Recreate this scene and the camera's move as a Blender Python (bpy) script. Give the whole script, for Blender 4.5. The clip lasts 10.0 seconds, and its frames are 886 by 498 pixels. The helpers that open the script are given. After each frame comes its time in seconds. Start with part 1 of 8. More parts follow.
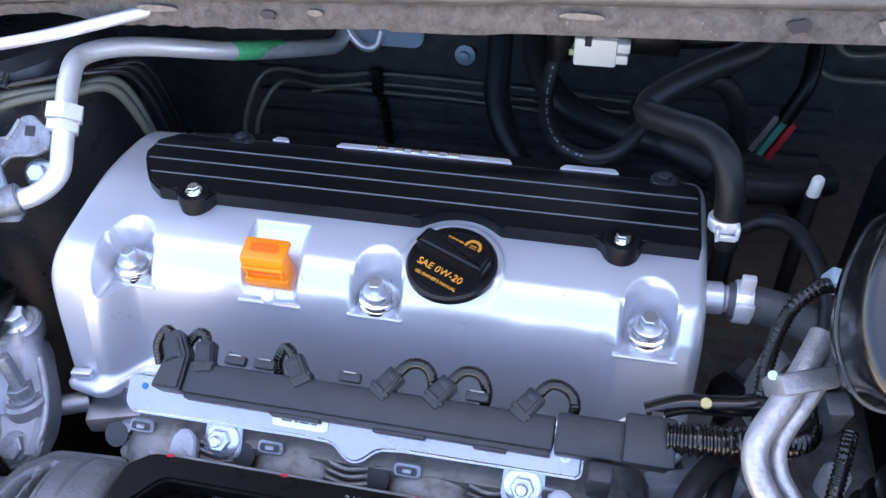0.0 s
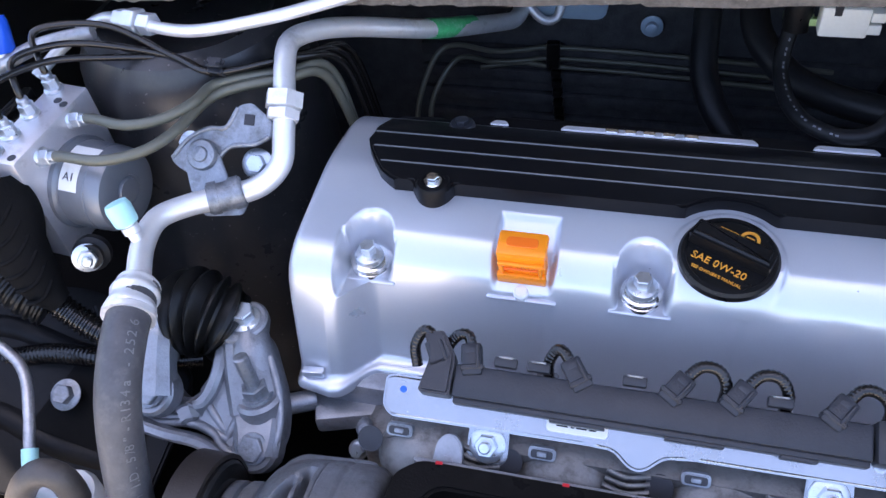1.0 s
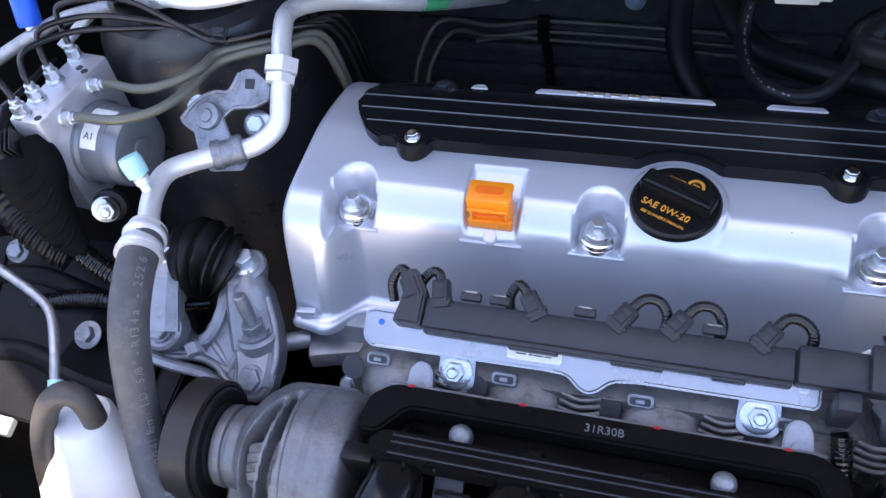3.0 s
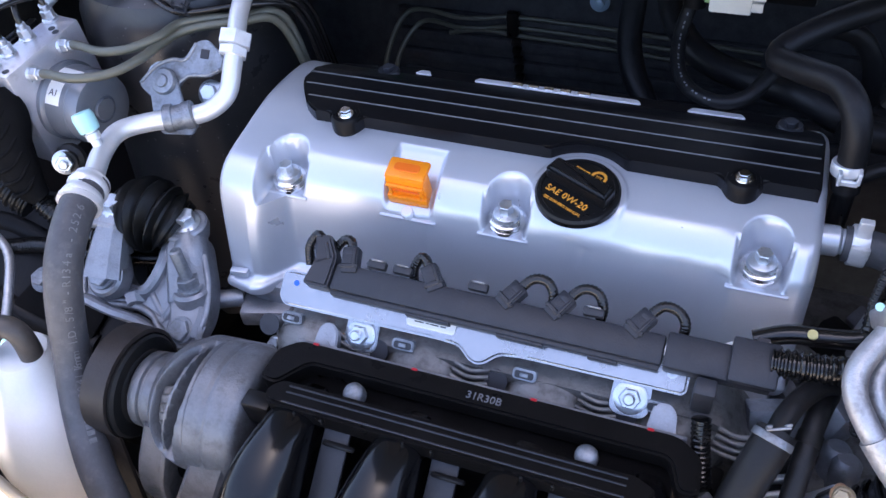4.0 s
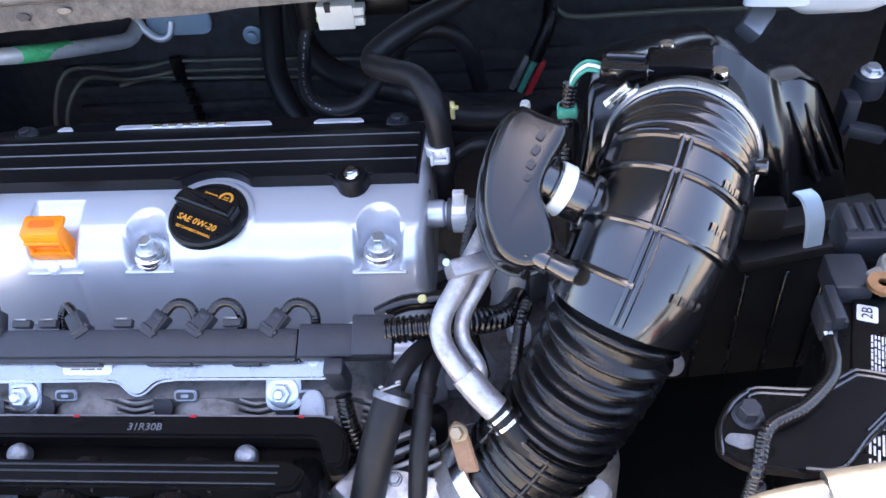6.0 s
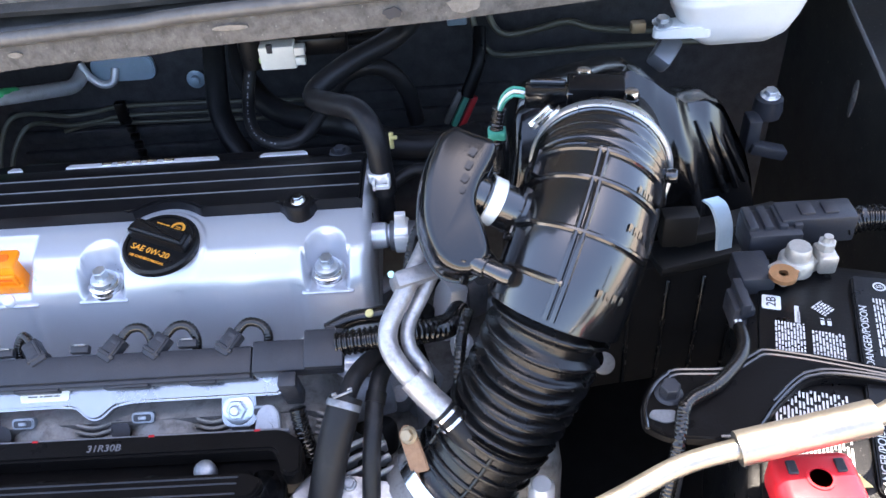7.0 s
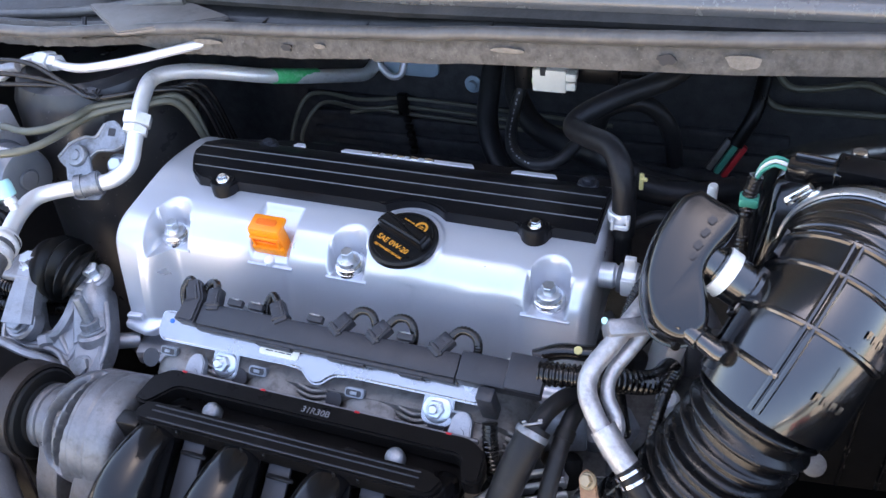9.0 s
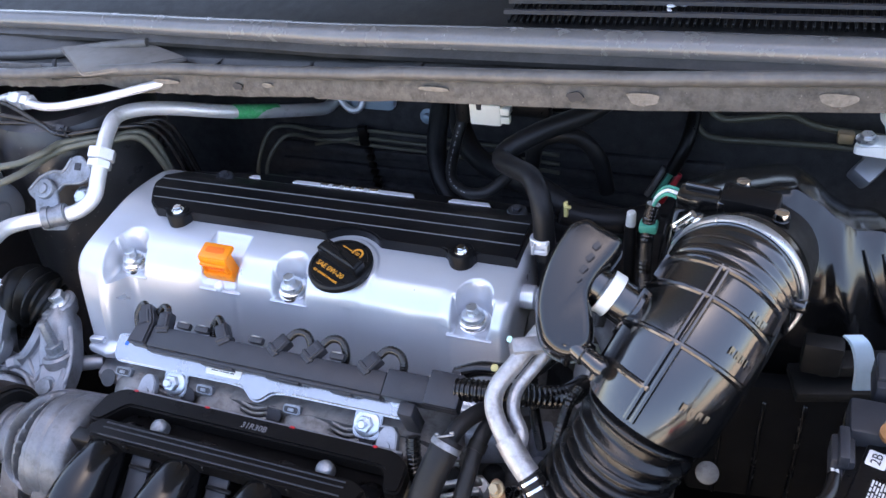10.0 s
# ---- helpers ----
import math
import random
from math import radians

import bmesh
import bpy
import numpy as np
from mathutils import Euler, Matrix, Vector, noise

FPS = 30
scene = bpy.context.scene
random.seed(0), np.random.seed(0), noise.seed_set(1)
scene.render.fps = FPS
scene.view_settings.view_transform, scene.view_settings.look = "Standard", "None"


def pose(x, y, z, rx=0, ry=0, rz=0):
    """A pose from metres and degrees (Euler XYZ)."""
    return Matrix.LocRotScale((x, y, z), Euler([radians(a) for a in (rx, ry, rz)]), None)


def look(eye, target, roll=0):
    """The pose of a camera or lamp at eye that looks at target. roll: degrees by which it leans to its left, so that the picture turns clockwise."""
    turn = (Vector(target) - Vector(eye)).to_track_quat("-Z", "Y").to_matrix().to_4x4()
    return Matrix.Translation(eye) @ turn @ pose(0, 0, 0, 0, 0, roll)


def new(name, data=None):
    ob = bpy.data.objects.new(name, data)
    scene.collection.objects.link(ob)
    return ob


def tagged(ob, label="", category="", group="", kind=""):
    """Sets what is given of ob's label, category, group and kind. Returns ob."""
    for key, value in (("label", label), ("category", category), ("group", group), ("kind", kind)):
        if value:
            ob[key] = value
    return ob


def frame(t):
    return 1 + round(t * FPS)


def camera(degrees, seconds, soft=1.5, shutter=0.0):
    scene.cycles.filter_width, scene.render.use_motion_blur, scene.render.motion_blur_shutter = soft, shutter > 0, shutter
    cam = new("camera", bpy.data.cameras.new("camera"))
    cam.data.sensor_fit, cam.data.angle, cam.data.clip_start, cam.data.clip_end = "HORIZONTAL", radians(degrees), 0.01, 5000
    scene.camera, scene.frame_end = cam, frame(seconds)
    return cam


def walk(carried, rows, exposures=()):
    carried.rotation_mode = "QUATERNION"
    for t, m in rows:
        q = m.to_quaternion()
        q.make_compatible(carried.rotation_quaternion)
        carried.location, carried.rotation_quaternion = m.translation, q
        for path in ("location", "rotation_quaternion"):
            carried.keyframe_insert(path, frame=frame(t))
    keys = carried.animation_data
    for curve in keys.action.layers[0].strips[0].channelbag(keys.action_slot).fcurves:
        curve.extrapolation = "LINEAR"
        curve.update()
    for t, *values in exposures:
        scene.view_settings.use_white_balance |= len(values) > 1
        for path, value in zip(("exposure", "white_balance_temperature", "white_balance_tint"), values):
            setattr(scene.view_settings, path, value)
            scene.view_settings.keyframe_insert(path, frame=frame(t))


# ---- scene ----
cam = camera(55.8, 10.0)
# seconds; eye in metres; turn in degrees
ROWS = [
    (0, 0.1453, -0.3828, 1.2911, 48.000, 2.100, 12.300),
    (0.5, 0.0660, -0.3786, 1.2925, 46.692, 3.075, 12.202),
    (1, -0.0056, -0.3790, 1.2892, 45.781, 4.482, 13.845),
    (1.5, -0.0426, -0.3862, 1.2851, 45.046, 5.275, 16.661),
    (2, -0.0342, -0.4020, 1.2912, 44.906, 6.009, 17.566),
    (2.5, 0.0005, -0.4193, 1.2989, 45.210, 6.381, 17.139),
    (3, 0.0514, -0.4293, 1.3043, 45.264, 5.986, 15.620),
    (3.2, 0.0715, -0.4320, 1.3089, 45.245, 5.430, 15.262),
    (4.3, 0.1865, -0.4387, 1.3081, 45.624, 4.012, 21.899),
    (4.5, 0.2171, -0.4352, 1.3068, 45.746, 3.897, 22.009),
    (5, 0.2709, -0.4212, 1.3059, 45.734, 4.894, 18.317),
    (5.5, 0.2956, -0.4204, 1.3168, 45.602, 5.018, 10.066),
    (6, 0.2936, -0.4517, 1.3171, 46.299, 4.745, 3.549),
    (6.2, 0.2918, -0.4684, 1.3180, 46.731, 4.747, 2.140),
    (7.3, 0.3021, -0.5013, 1.3295, 49.932, 3.546, -1.085),
    (7.5, 0.3083, -0.5024, 1.3308, 50.031, 3.341, -0.614),
    (8, 0.3152, -0.5039, 1.3360, 50.520, 3.349, 3.527),
    (8.5, 0.3015, -0.4995, 1.3450, 50.984, 4.551, 12.826),
    (9, 0.3142, -0.4900, 1.3516, 50.994, 5.222, 20.086),
    (9.5, 0.3509, -0.4863, 1.3588, 51.208, 5.392, 22.174),
    (10, 0.3951, -0.5000, 1.3754, 52.679, 6.045, 20.389),
]
walk(cam, [(t, pose(*row)) for t, *row in ROWS],
     [(0, 2.75, 6700, 20), (0.5, 2.42, 6700, 20), (1.5, 2.42, 6700, 19), (3, 2.34, 6700, 19), (5, 2.42, 6700, 20), (6.2, 2.95, 6750, 18), (7.5, 2.8, 6950, 14), (8.5, 2.7, 7000, 15), (10, 2.65, 7200, 17)])
# ---- world, sun, exposure ----
SUN_ELEV, SUN_TURN = radians(83.3), radians(6)
world = bpy.data.worlds.new("sky")
scene.world = world
world.use_nodes = True
_wn = world.node_tree.nodes
_sky = _wn.new("ShaderNodeTexSky")
_sky.sky_type, _sky.sun_disc = "NISHITA", False
_sky.air_density, _sky.dust_density, _sky.ozone_density = 0.9, 1.4, 1.0
_sky.sun_elevation, _sky.sun_rotation = SUN_ELEV, SUN_TURN
world.node_tree.links.new(_sky.outputs[0], _wn["Background"].inputs[0])
_wn["Background"].inputs[1].default_value = 0.13
sun = new("sun", bpy.data.lights.new("sun", "SUN"))
sun.data.energy, sun.data.angle, sun.data.color = 4.0, radians(0.55), (1.0, 0.93, 0.82)
_d = Vector((math.sin(SUN_TURN) * math.cos(SUN_ELEV), math.cos(SUN_TURN) * math.cos(SUN_ELEV), math.sin(SUN_ELEV)))
sun.matrix_world = look(_d * 8, (0, 0, 0))

# ---- materials ----


def mat(name, col, rough=0.5, metal=0.0, var=0.15, scale=25.0, fine=350.0, bump=0.0, coat=0.0, rvar=0.12, dirt=None, dirt_amount=0.0, trans=0.0, sss=0.0, speck=None, spec=0.5, crough=0.12):
    """A procedural surface: colour drift at two scales, uneven gloss, fine relief, patches of dirt."""
    m = bpy.data.materials.new(name)
    m.use_nodes = True
    nt = m.node_tree
    n, link = nt.nodes, nt.links.new
    b = n["Principled BSDF"]
    co = n.new("ShaderNodeTexCoord").outputs["Object"]

    def noisy(sc, detail=4.0, rg=0.55):
        t = n.new("ShaderNodeTexNoise")
        t.inputs["Scale"].default_value, t.inputs["Detail"].default_value, t.inputs["Roughness"].default_value = sc, detail, rg
        link(co, t.inputs["Vector"])
        return t.outputs[0]

    def ramp(src, lo, hi, a, c):
        r = n.new("ShaderNodeMapRange")
        r.inputs[1].default_value, r.inputs[2].default_value, r.inputs[3].default_value, r.inputs[4].default_value = lo, hi, a, c
        link(src, r.inputs[0])
        return r.outputs[0]

    big, small = noisy(scale), noisy(fine, 3.0)
    add = n.new("ShaderNodeMath")
    add.operation = "MULTIPLY_ADD"
    link(small, add.inputs[0])
    add.inputs[1].default_value = 0.4
    link(big, add.inputs[2])
    f = ramp(add.outputs[0], 0.35, 1.05, 1 - var, 1 + var)
    hsv = n.new("ShaderNodeHueSaturation")
    hsv.inputs["Color"].default_value = (*col, 1)
    link(f, hsv.inputs["Value"])
    colour = hsv.outputs[0]
    rough_out = ramp(noisy(scale * 2.3), 0.3, 0.7, max(0.02, rough - rvar * rough), min(1, rough + rvar * rough))
    if dirt:
        mask = ramp(noisy(scale * 1.4, 8.0, 0.68), 0.62 - 0.3 * dirt_amount, 0.72, 0.0, min(1.0, dirt_amount + 0.25))
        mx = n.new("ShaderNodeMix")
        mx.data_type = "RGBA"
        link(mask, mx.inputs[0])
        link(colour, mx.inputs[6])
        mx.inputs[7].default_value = (*dirt, 1)
        colour = mx.outputs[2]
        ad = n.new("ShaderNodeMath")
        ad.operation = "MULTIPLY_ADD"
        ad.use_clamp = True
        link(mask, ad.inputs[0])
        ad.inputs[1].default_value = 0.3
        link(rough_out, ad.inputs[2])
        rough_out = ad.outputs[0]
    if speck:
        mask = ramp(noisy(fine * 0.9, 1.0), 0.735, 0.755, 0.0, 0.6)
        mx = n.new("ShaderNodeMix")
        mx.data_type = "RGBA"
        link(mask, mx.inputs[0])
        link(colour, mx.inputs[6])
        mx.inputs[7].default_value = (*speck, 1)
        colour = mx.outputs[2]
    link(colour, b.inputs["Base Color"])
    link(rough_out, b.inputs["Roughness"])
    b.inputs["Metallic"].default_value = metal
    b.inputs["Coat Weight"].default_value = coat
    b.inputs["Coat Roughness"].default_value = crough
    b.inputs["Specular IOR Level"].default_value = spec
    b.inputs["Transmission Weight"].default_value = trans
    if sss:
        b.inputs["Subsurface Weight"].default_value = sss
        b.inputs["Subsurface Radius"].default_value = (0.02, 0.02, 0.02)
        b.inputs["Subsurface Scale"].default_value = 0.5
    if bump:
        bp = n.new("ShaderNodeBump")
        bp.inputs["Strength"].default_value, bp.inputs["Distance"].default_value = bump, 0.0006
        link(small, bp.inputs["Height"])
        link(bp.outputs[0], b.inputs["Normal"])
    return m


M = {
    "cover_paint": mat("silver_painted_aluminium", (0.61, 0.633, 0.680), 0.31, 0.55, 0.05, 12, 900, 0.0, coat=0.25, crough=0.10),
    "cast": mat("cast_aluminium", (0.29, 0.297, 0.318), 0.40, 0.62, 0.22, 45, 620, 0.6, dirt=(0.17, 0.168, 0.168), dirt_amount=0.35),
    "alt_cast": mat("weathered_alternator_casting", (0.175, 0.18, 0.192), 0.44, 0.55, 0.24, 55, 450, 0.7, dirt=(0.11, 0.105, 0.10), dirt_amount=0.42),
    "cast_dark": mat("grimy_cast_aluminium", (0.22, 0.215, 0.21), 0.58, 0.6, 0.22, 50, 500, 0.6, dirt=(0.07, 0.06, 0.05), dirt_amount=0.5),
    "tube_alu": mat("drawn_aluminium", (0.80, 0.80, 0.805), 0.38, 0.50, 0.06, 30, 500, 0.1, dirt=(0.30, 0.28, 0.25), dirt_amount=0.15),
    "zinc": mat("zinc_plate", (0.62, 0.66, 0.70), 0.30, 0.85, 0.14, 90, 700, 0.25, dirt=(0.25, 0.24, 0.22), dirt_amount=0.2),
    "steel_line": mat("olive_coated_steel", (0.13, 0.13, 0.10), 0.42, 0.3, 0.12, 60, 500, 0.1),
    "abs_alu": mat("machined_grey_aluminium", (0.62, 0.61, 0.64), 0.36, 0.6, 0.10, 50, 800, 0.2, dirt=(0.30, 0.28, 0.28), dirt_amount=0.2),
    "chrome": mat("bright_steel", (0.8, 0.8, 0.8), 0.15, 1.0, 0.05, 60, 500, 0.05),
    "rail": mat("plated_rail_steel", (0.40, 0.41, 0.43), 0.24, 0.9, 0.10, 22, 650, 0.06, dirt=(0.30, 0.30, 0.30), dirt_amount=0.15),
    "black": mat("black_moulded_plastic", (0.006, 0.006, 0.0065), 0.30, 0, 0.3, 40, 900, 0.25, speck=(0.10, 0.095, 0.09), spec=0.26),
    "black_cover": mat("satin_black_coil_cover", (0.006, 0.006, 0.007), 0.36, 0, 0.2, 30, 900, 0.2, speck=(0.05, 0.05, 0.05), spec=0.15),
    "gloss_black": mat("glossy_black_duct_plastic", (0.005, 0.005, 0.0055), 0.20, 0, 0.25, 18, 700, 0.05, coat=0.9, crough=0.09, spec=0.7),
    "satin_black": mat("satin_black_moulding", (0.005, 0.005, 0.0055), 0.17, 0, 0.2, 22, 800, 0.06, spec=0.65),
    "bellows": mat("black_bellows_rubber", (0.006, 0.006, 0.0065), 0.26, 0, 0.25, 30, 700, 0.1, spec=0.45),
    "runner": mat("runner_black_plastic", (0.005, 0.005, 0.0055), 0.13, 0, 0.25, 18, 700, 0.04, spec=0.36),
    "manifold": mat("manifold_black_plastic", (0.006, 0.0055, 0.0055), 0.30, 0, 0.3, 25, 700, 0.3, dirt=(0.014, 0.013, 0.013), dirt_amount=0.2, spec=0.13),
    "wing_black": mat("black_wing_pressing", (0.010, 0.010, 0.011), 0.40, 0, 0.4, 20, 400, 0.25, dirt=(0.024, 0.023, 0.022), dirt_amount=0.25, spec=0.14),
    "tower": mat("dusty_satin_tower_paint", (0.027, 0.027, 0.029), 0.30, 0, 0.35, 16, 300, 0.2, dirt=(0.062, 0.060, 0.060), dirt_amount=0.3, speck=(0.2, 0.19, 0.18), spec=0.5),
    "wing_panel": mat("dusty_black_wing_panel", (0.026, 0.025, 0.023), 0.42, 0, 0.4, 16, 300, 0.25, dirt=(0.055, 0.051, 0.045), dirt_amount=0.3, speck=(0.25, 0.23, 0.20)),
    "corner_plate": mat("warm_grey_dusty_plate", (0.20, 0.178, 0.158), 0.45, 0, 0.25, 25, 300, 0.3, dirt=(0.085, 0.075, 0.064), dirt_amount=0.3),
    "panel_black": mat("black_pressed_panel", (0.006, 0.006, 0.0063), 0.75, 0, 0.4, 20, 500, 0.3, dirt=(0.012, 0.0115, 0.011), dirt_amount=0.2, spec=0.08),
    "oxid_alu": mat("dull_stained_aluminium", (0.44, 0.44, 0.45), 0.40, 0.65, 0.26, 80, 450, 0.7, dirt=(0.20, 0.195, 0.19), dirt_amount=0.45),
    "matte_black": mat("dull_black_plastic", (0.010, 0.010, 0.010), 0.5, 0, 0.3, 35, 700, 0.3, dirt=(0.03, 0.029, 0.028), dirt_amount=0.12, spec=0.22),
    "channel": mat("charcoal_wiring_plastic", (0.024, 0.026, 0.032), 0.42, 0, 0.25, 40, 700, 0.35, dirt=(0.045, 0.046, 0.050), dirt_amount=0.2, spec=0.4),
    "boot": mat("black_boot_rubber", (0.006, 0.006, 0.006), 0.34, 0, 0.2, 40, 500, 0.15, spec=0.25),
    # duller copy of the milky polypropylene: the tank's shade is in its colour
    "tank_poly": mat("shaded_polypropylene", (0.66, 0.67, 0.67), 0.4, 0, 0.08, 25, 500, 0.15, sss=0.2),
    "rubber": mat("black_rubber_hose", (0.010, 0.010, 0.011), 0.42, 0, 0.3, 40, 500, 0.3, dirt=(0.032, 0.032, 0.034), dirt_amount=0.2, spec=0.24),
    "ac_rubber": mat("grey_worn_rubber_hose", (0.064, 0.065, 0.072), 0.5, 0, 0.3, 60, 400, 0.4, dirt=(0.15, 0.145, 0.145), dirt_amount=0.3),
    "loom": mat("split_loom_plastic", (0.009, 0.008, 0.0075), 0.22, 0, 0.2, 60, 500, 0.1, coat=0.25, crough=0.12, spec=0.45),
    "orange": mat("orange_plastic", (1.0, 0.27, 0.008), 0.34, 0, 0.05, 60, 700, 0.1, sss=0.1),
    # the clip's orange darkened, to paint shade into its recess and step
    "orange_shade": mat("shaded_orange_plastic", (0.90, 0.15, 0.004), 0.4, 0, 0.05, 60, 700, 0.1),
    "orange_ink": mat("orange_print", (0.85, 0.36, 0.04), 0.5, 0, 0.1, 60, 700),
    "white_print": mat("white_print", (0.62, 0.62, 0.60), 0.5, 0, 0.12, 80, 700),
    "grey_print": mat("faded_grey_print", (0.15, 0.15, 0.16), 0.5, 0, 0.35, 160, 900),
    "label": mat("paper_label", (0.80, 0.80, 0.78), 0.45, 0, 0.06, 40, 700),
    "ink": mat("black_ink", (0.02, 0.02, 0.025), 0.5, 0, 0.1, 80, 700),
    "white_poly": mat("milky_polypropylene", (0.80, 0.81, 0.81), 0.35, 0, 0.05, 25, 500, 0.1, sss=0.25),
    "white_plastic": mat("white_nylon", (0.80, 0.79, 0.72), 0.4, 0, 0.08, 40, 500, 0.1),
    "green": mat("green_tape", (0.05, 0.50, 0.19), 0.4, 0, 0.25, 90, 500, 0.3, dirt=(0.45, 0.75, 0.55), dirt_amount=0.35),
    "lime": mat("pale_green_clip", (0.45, 0.62, 0.28), 0.45, 0, 0.1, 60, 700),
    "teal": mat("pale_turquoise_cap", (0.42, 0.78, 0.78), 0.4, 0, 0.08, 60, 700, 0.1),
    "blue": mat("blue_plastic", (0.01, 0.12, 0.75), 0.35, 0, 0.08, 60, 700),
    "blue_grey": mat("blue_grey_clip", (0.32, 0.42, 0.50), 0.4, 0.2, 0.12, 60, 700),
    "red": mat("red_plastic", (0.62, 0.02, 0.03), 0.35, 0, 0.1, 50, 700, 0.1, sss=0.05),
    "red_wire": mat("red_wire_jacket", (0.5, 0.02, 0.03), 0.4),
    "green_wire": mat("green_wire_jacket", (0.05, 0.32, 0.22), 0.4),
    "yellow": mat("yellow_paint", (0.80, 0.68, 0.28), 0.5, 0, 0.1),
    "belt": mat("brown_rubber_belt", (0.020, 0.015, 0.013), 0.55, 0, 0.15, 50, 500, 0.3),
    "brass": mat("copper_lug", (0.62, 0.33, 0.16), 0.38, 0.85, 0.2, 60, 600, 0.2),
    "lead": mat("battery_lead", (0.50, 0.48, 0.44), 0.45, 0.75, 0.2, 70, 600, 0.5, dirt=(0.40, 0.38, 0.33), dirt_amount=0.3),
    "bay_paint": mat("black_bay_paint", (0.020, 0.020, 0.019), 0.34, 0, 0.35, 20, 500, 0.2, dirt=(0.05, 0.046, 0.040), dirt_amount=0.25, speck=(0.12, 0.11, 0.10)),
    "dusty_hose": mat("dusty_rubber_hose", (0.055, 0.047, 0.041), 0.5, 0, 0.3, 60, 500, 0.3, dirt=(0.10, 0.09, 0.08), dirt_amount=0.2),
    "pale_panel": mat("pale_panel_paint", (0.62, 0.60, 0.56), 0.4, 0, 0.08, 15, 400, 0.1, dirt=(0.35, 0.32, 0.28), dirt_amount=0.15),
    "felt": mat("black_insulation", (0.050, 0.050, 0.053), 0.8, 0, 0.45, 60, 500, 0.9, spec=0.2),
    "cowl": mat("dusty_brown_cowl", (0.054, 0.050, 0.046), 0.42, 0, 0.5, 30, 300, 0.6, dirt=(0.085, 0.073, 0.060), dirt_amount=0.30),
    "lip": mat("grimy_cowl_lip", (0.105, 0.093, 0.080), 0.6, 0, 0.55, 90, 420, 1.0, dirt=(0.040, 0.035, 0.030), dirt_amount=0.45, speck=(0.25, 0.23, 0.20)),
    "seal": mat("grey_weather_seal", (0.130, 0.125, 0.122), 0.24, 0, 0.2, 20, 400, 0.15, spec=0.9, dirt=(0.15, 0.135, 0.115), dirt_amount=0.2),
    "body_paint": mat("dark_body_paint", (0.03, 0.032, 0.036), 0.25, 0.3, 0.1, 20, 500, 0.0, coat=0.6),
    "tarmac": mat("warm_concrete", (0.37, 0.315, 0.25), 0.85, 0, 0.2, 0.7, 60, 0.4),
    "rod": mat("brushed_steel_rod", (0.34, 0.32, 0.285), 0.36, 0.9, 0.2, 40, 500, 0.3, dirt=(0.20, 0.17, 0.13), dirt_amount=0.3),
    "tan": mat("tan_bronze_edge", (0.35, 0.27, 0.17), 0.4, 0.4, 0.15, 40, 500, 0.1),
    "motor_can": mat("blue_grey_motor_paint", (0.20, 0.215, 0.24), 0.36, 0.35, 0.08, 40, 700, 0.1),
    # lighter grey that paints the light caught by the coil cover's step edges
    "rib_edge": mat("lit_rib_edge", (0.14, 0.14, 0.145), 0.4, 0.3, 0.2, 80, 700),
    "dull_zinc": mat("dull_zinc_bracket", (0.29, 0.31, 0.34), 0.44, 0.75, 0.3, 70, 500, 0.8, dirt=(0.15, 0.15, 0.15), dirt_amount=0.5),
    "sealant": mat("pale_flaky_sealant", (0.21, 0.18, 0.145), 0.7, 0, 0.35, 160, 700, 0.7, dirt=(0.12, 0.10, 0.08), dirt_amount=0.45),
    "bead": mat("grey_cowl_bead", (0.105, 0.098, 0.090), 0.32, 0, 0.45, 40, 200, 0.5, dirt=(0.2, 0.17, 0.14), dirt_amount=0.3),
    "rust": mat("rusty_steel", (0.28, 0.16, 0.09), 0.7, 0.3, 0.3, 120, 500, 0.6),
}
# ---- building helpers ----
I4 = Matrix.Identity(4)


def finish(name, bm, material, sharp=38, smooth=True):
    bmesh.ops.recalc_face_normals(bm, faces=bm.faces)
    lim = radians(sharp)
    for fa in bm.faces:
        fa.smooth = smooth
    for e in bm.edges:
        if len(e.link_faces) == 2 and e.calc_face_angle(0) > lim:
            e.smooth = False
    me = bpy.data.meshes.new(name)
    bm.to_mesh(me)
    bm.free()
    me.materials.append(M[material] if isinstance(material, str) else material)
    return me


def part(name, bm, material, parent, label="", sharp=38):
    """One mesh, built in the place's own metres, under a thing or a part."""
    ob = new(name, finish(name, bm, material, sharp))
    ob.parent = parent
    ob.matrix_parent_inverse = base_of(parent).inverted()
    return tagged(ob, label)


def base_of(ob):
    m = ob.matrix_basis.copy()
    while ob.parent:
        m = ob.parent.matrix_basis @ ob.matrix_parent_inverse @ m
        ob = ob.parent
    return m


def thing(name, at, label, category, group=""):
    ob = new(name)
    ob.empty_display_size = 0.02
    ob.location = at
    return tagged(ob, label, category, group)


def single(name, bm, material, label="", category="", group="", kind="", sharp=38):
    return tagged(new(name, finish(name, bm, material, sharp)), label, category, group, kind)


def frame_of(at, z, x=(1, 0, 0)):
    """A pose at a point whose z axis runs along z, and whose x axis is as near x as can be."""
    z = Vector(z).normalized()
    x = Vector(x)
    x = (x - z * x.dot(z))
    if x.length < 1e-5:
        x = z.orthogonal()
    x.normalize()
    y = z.cross(x)
    m = Matrix((x, y, z)).transposed().to_4x4()
    m.translation = at
    return m


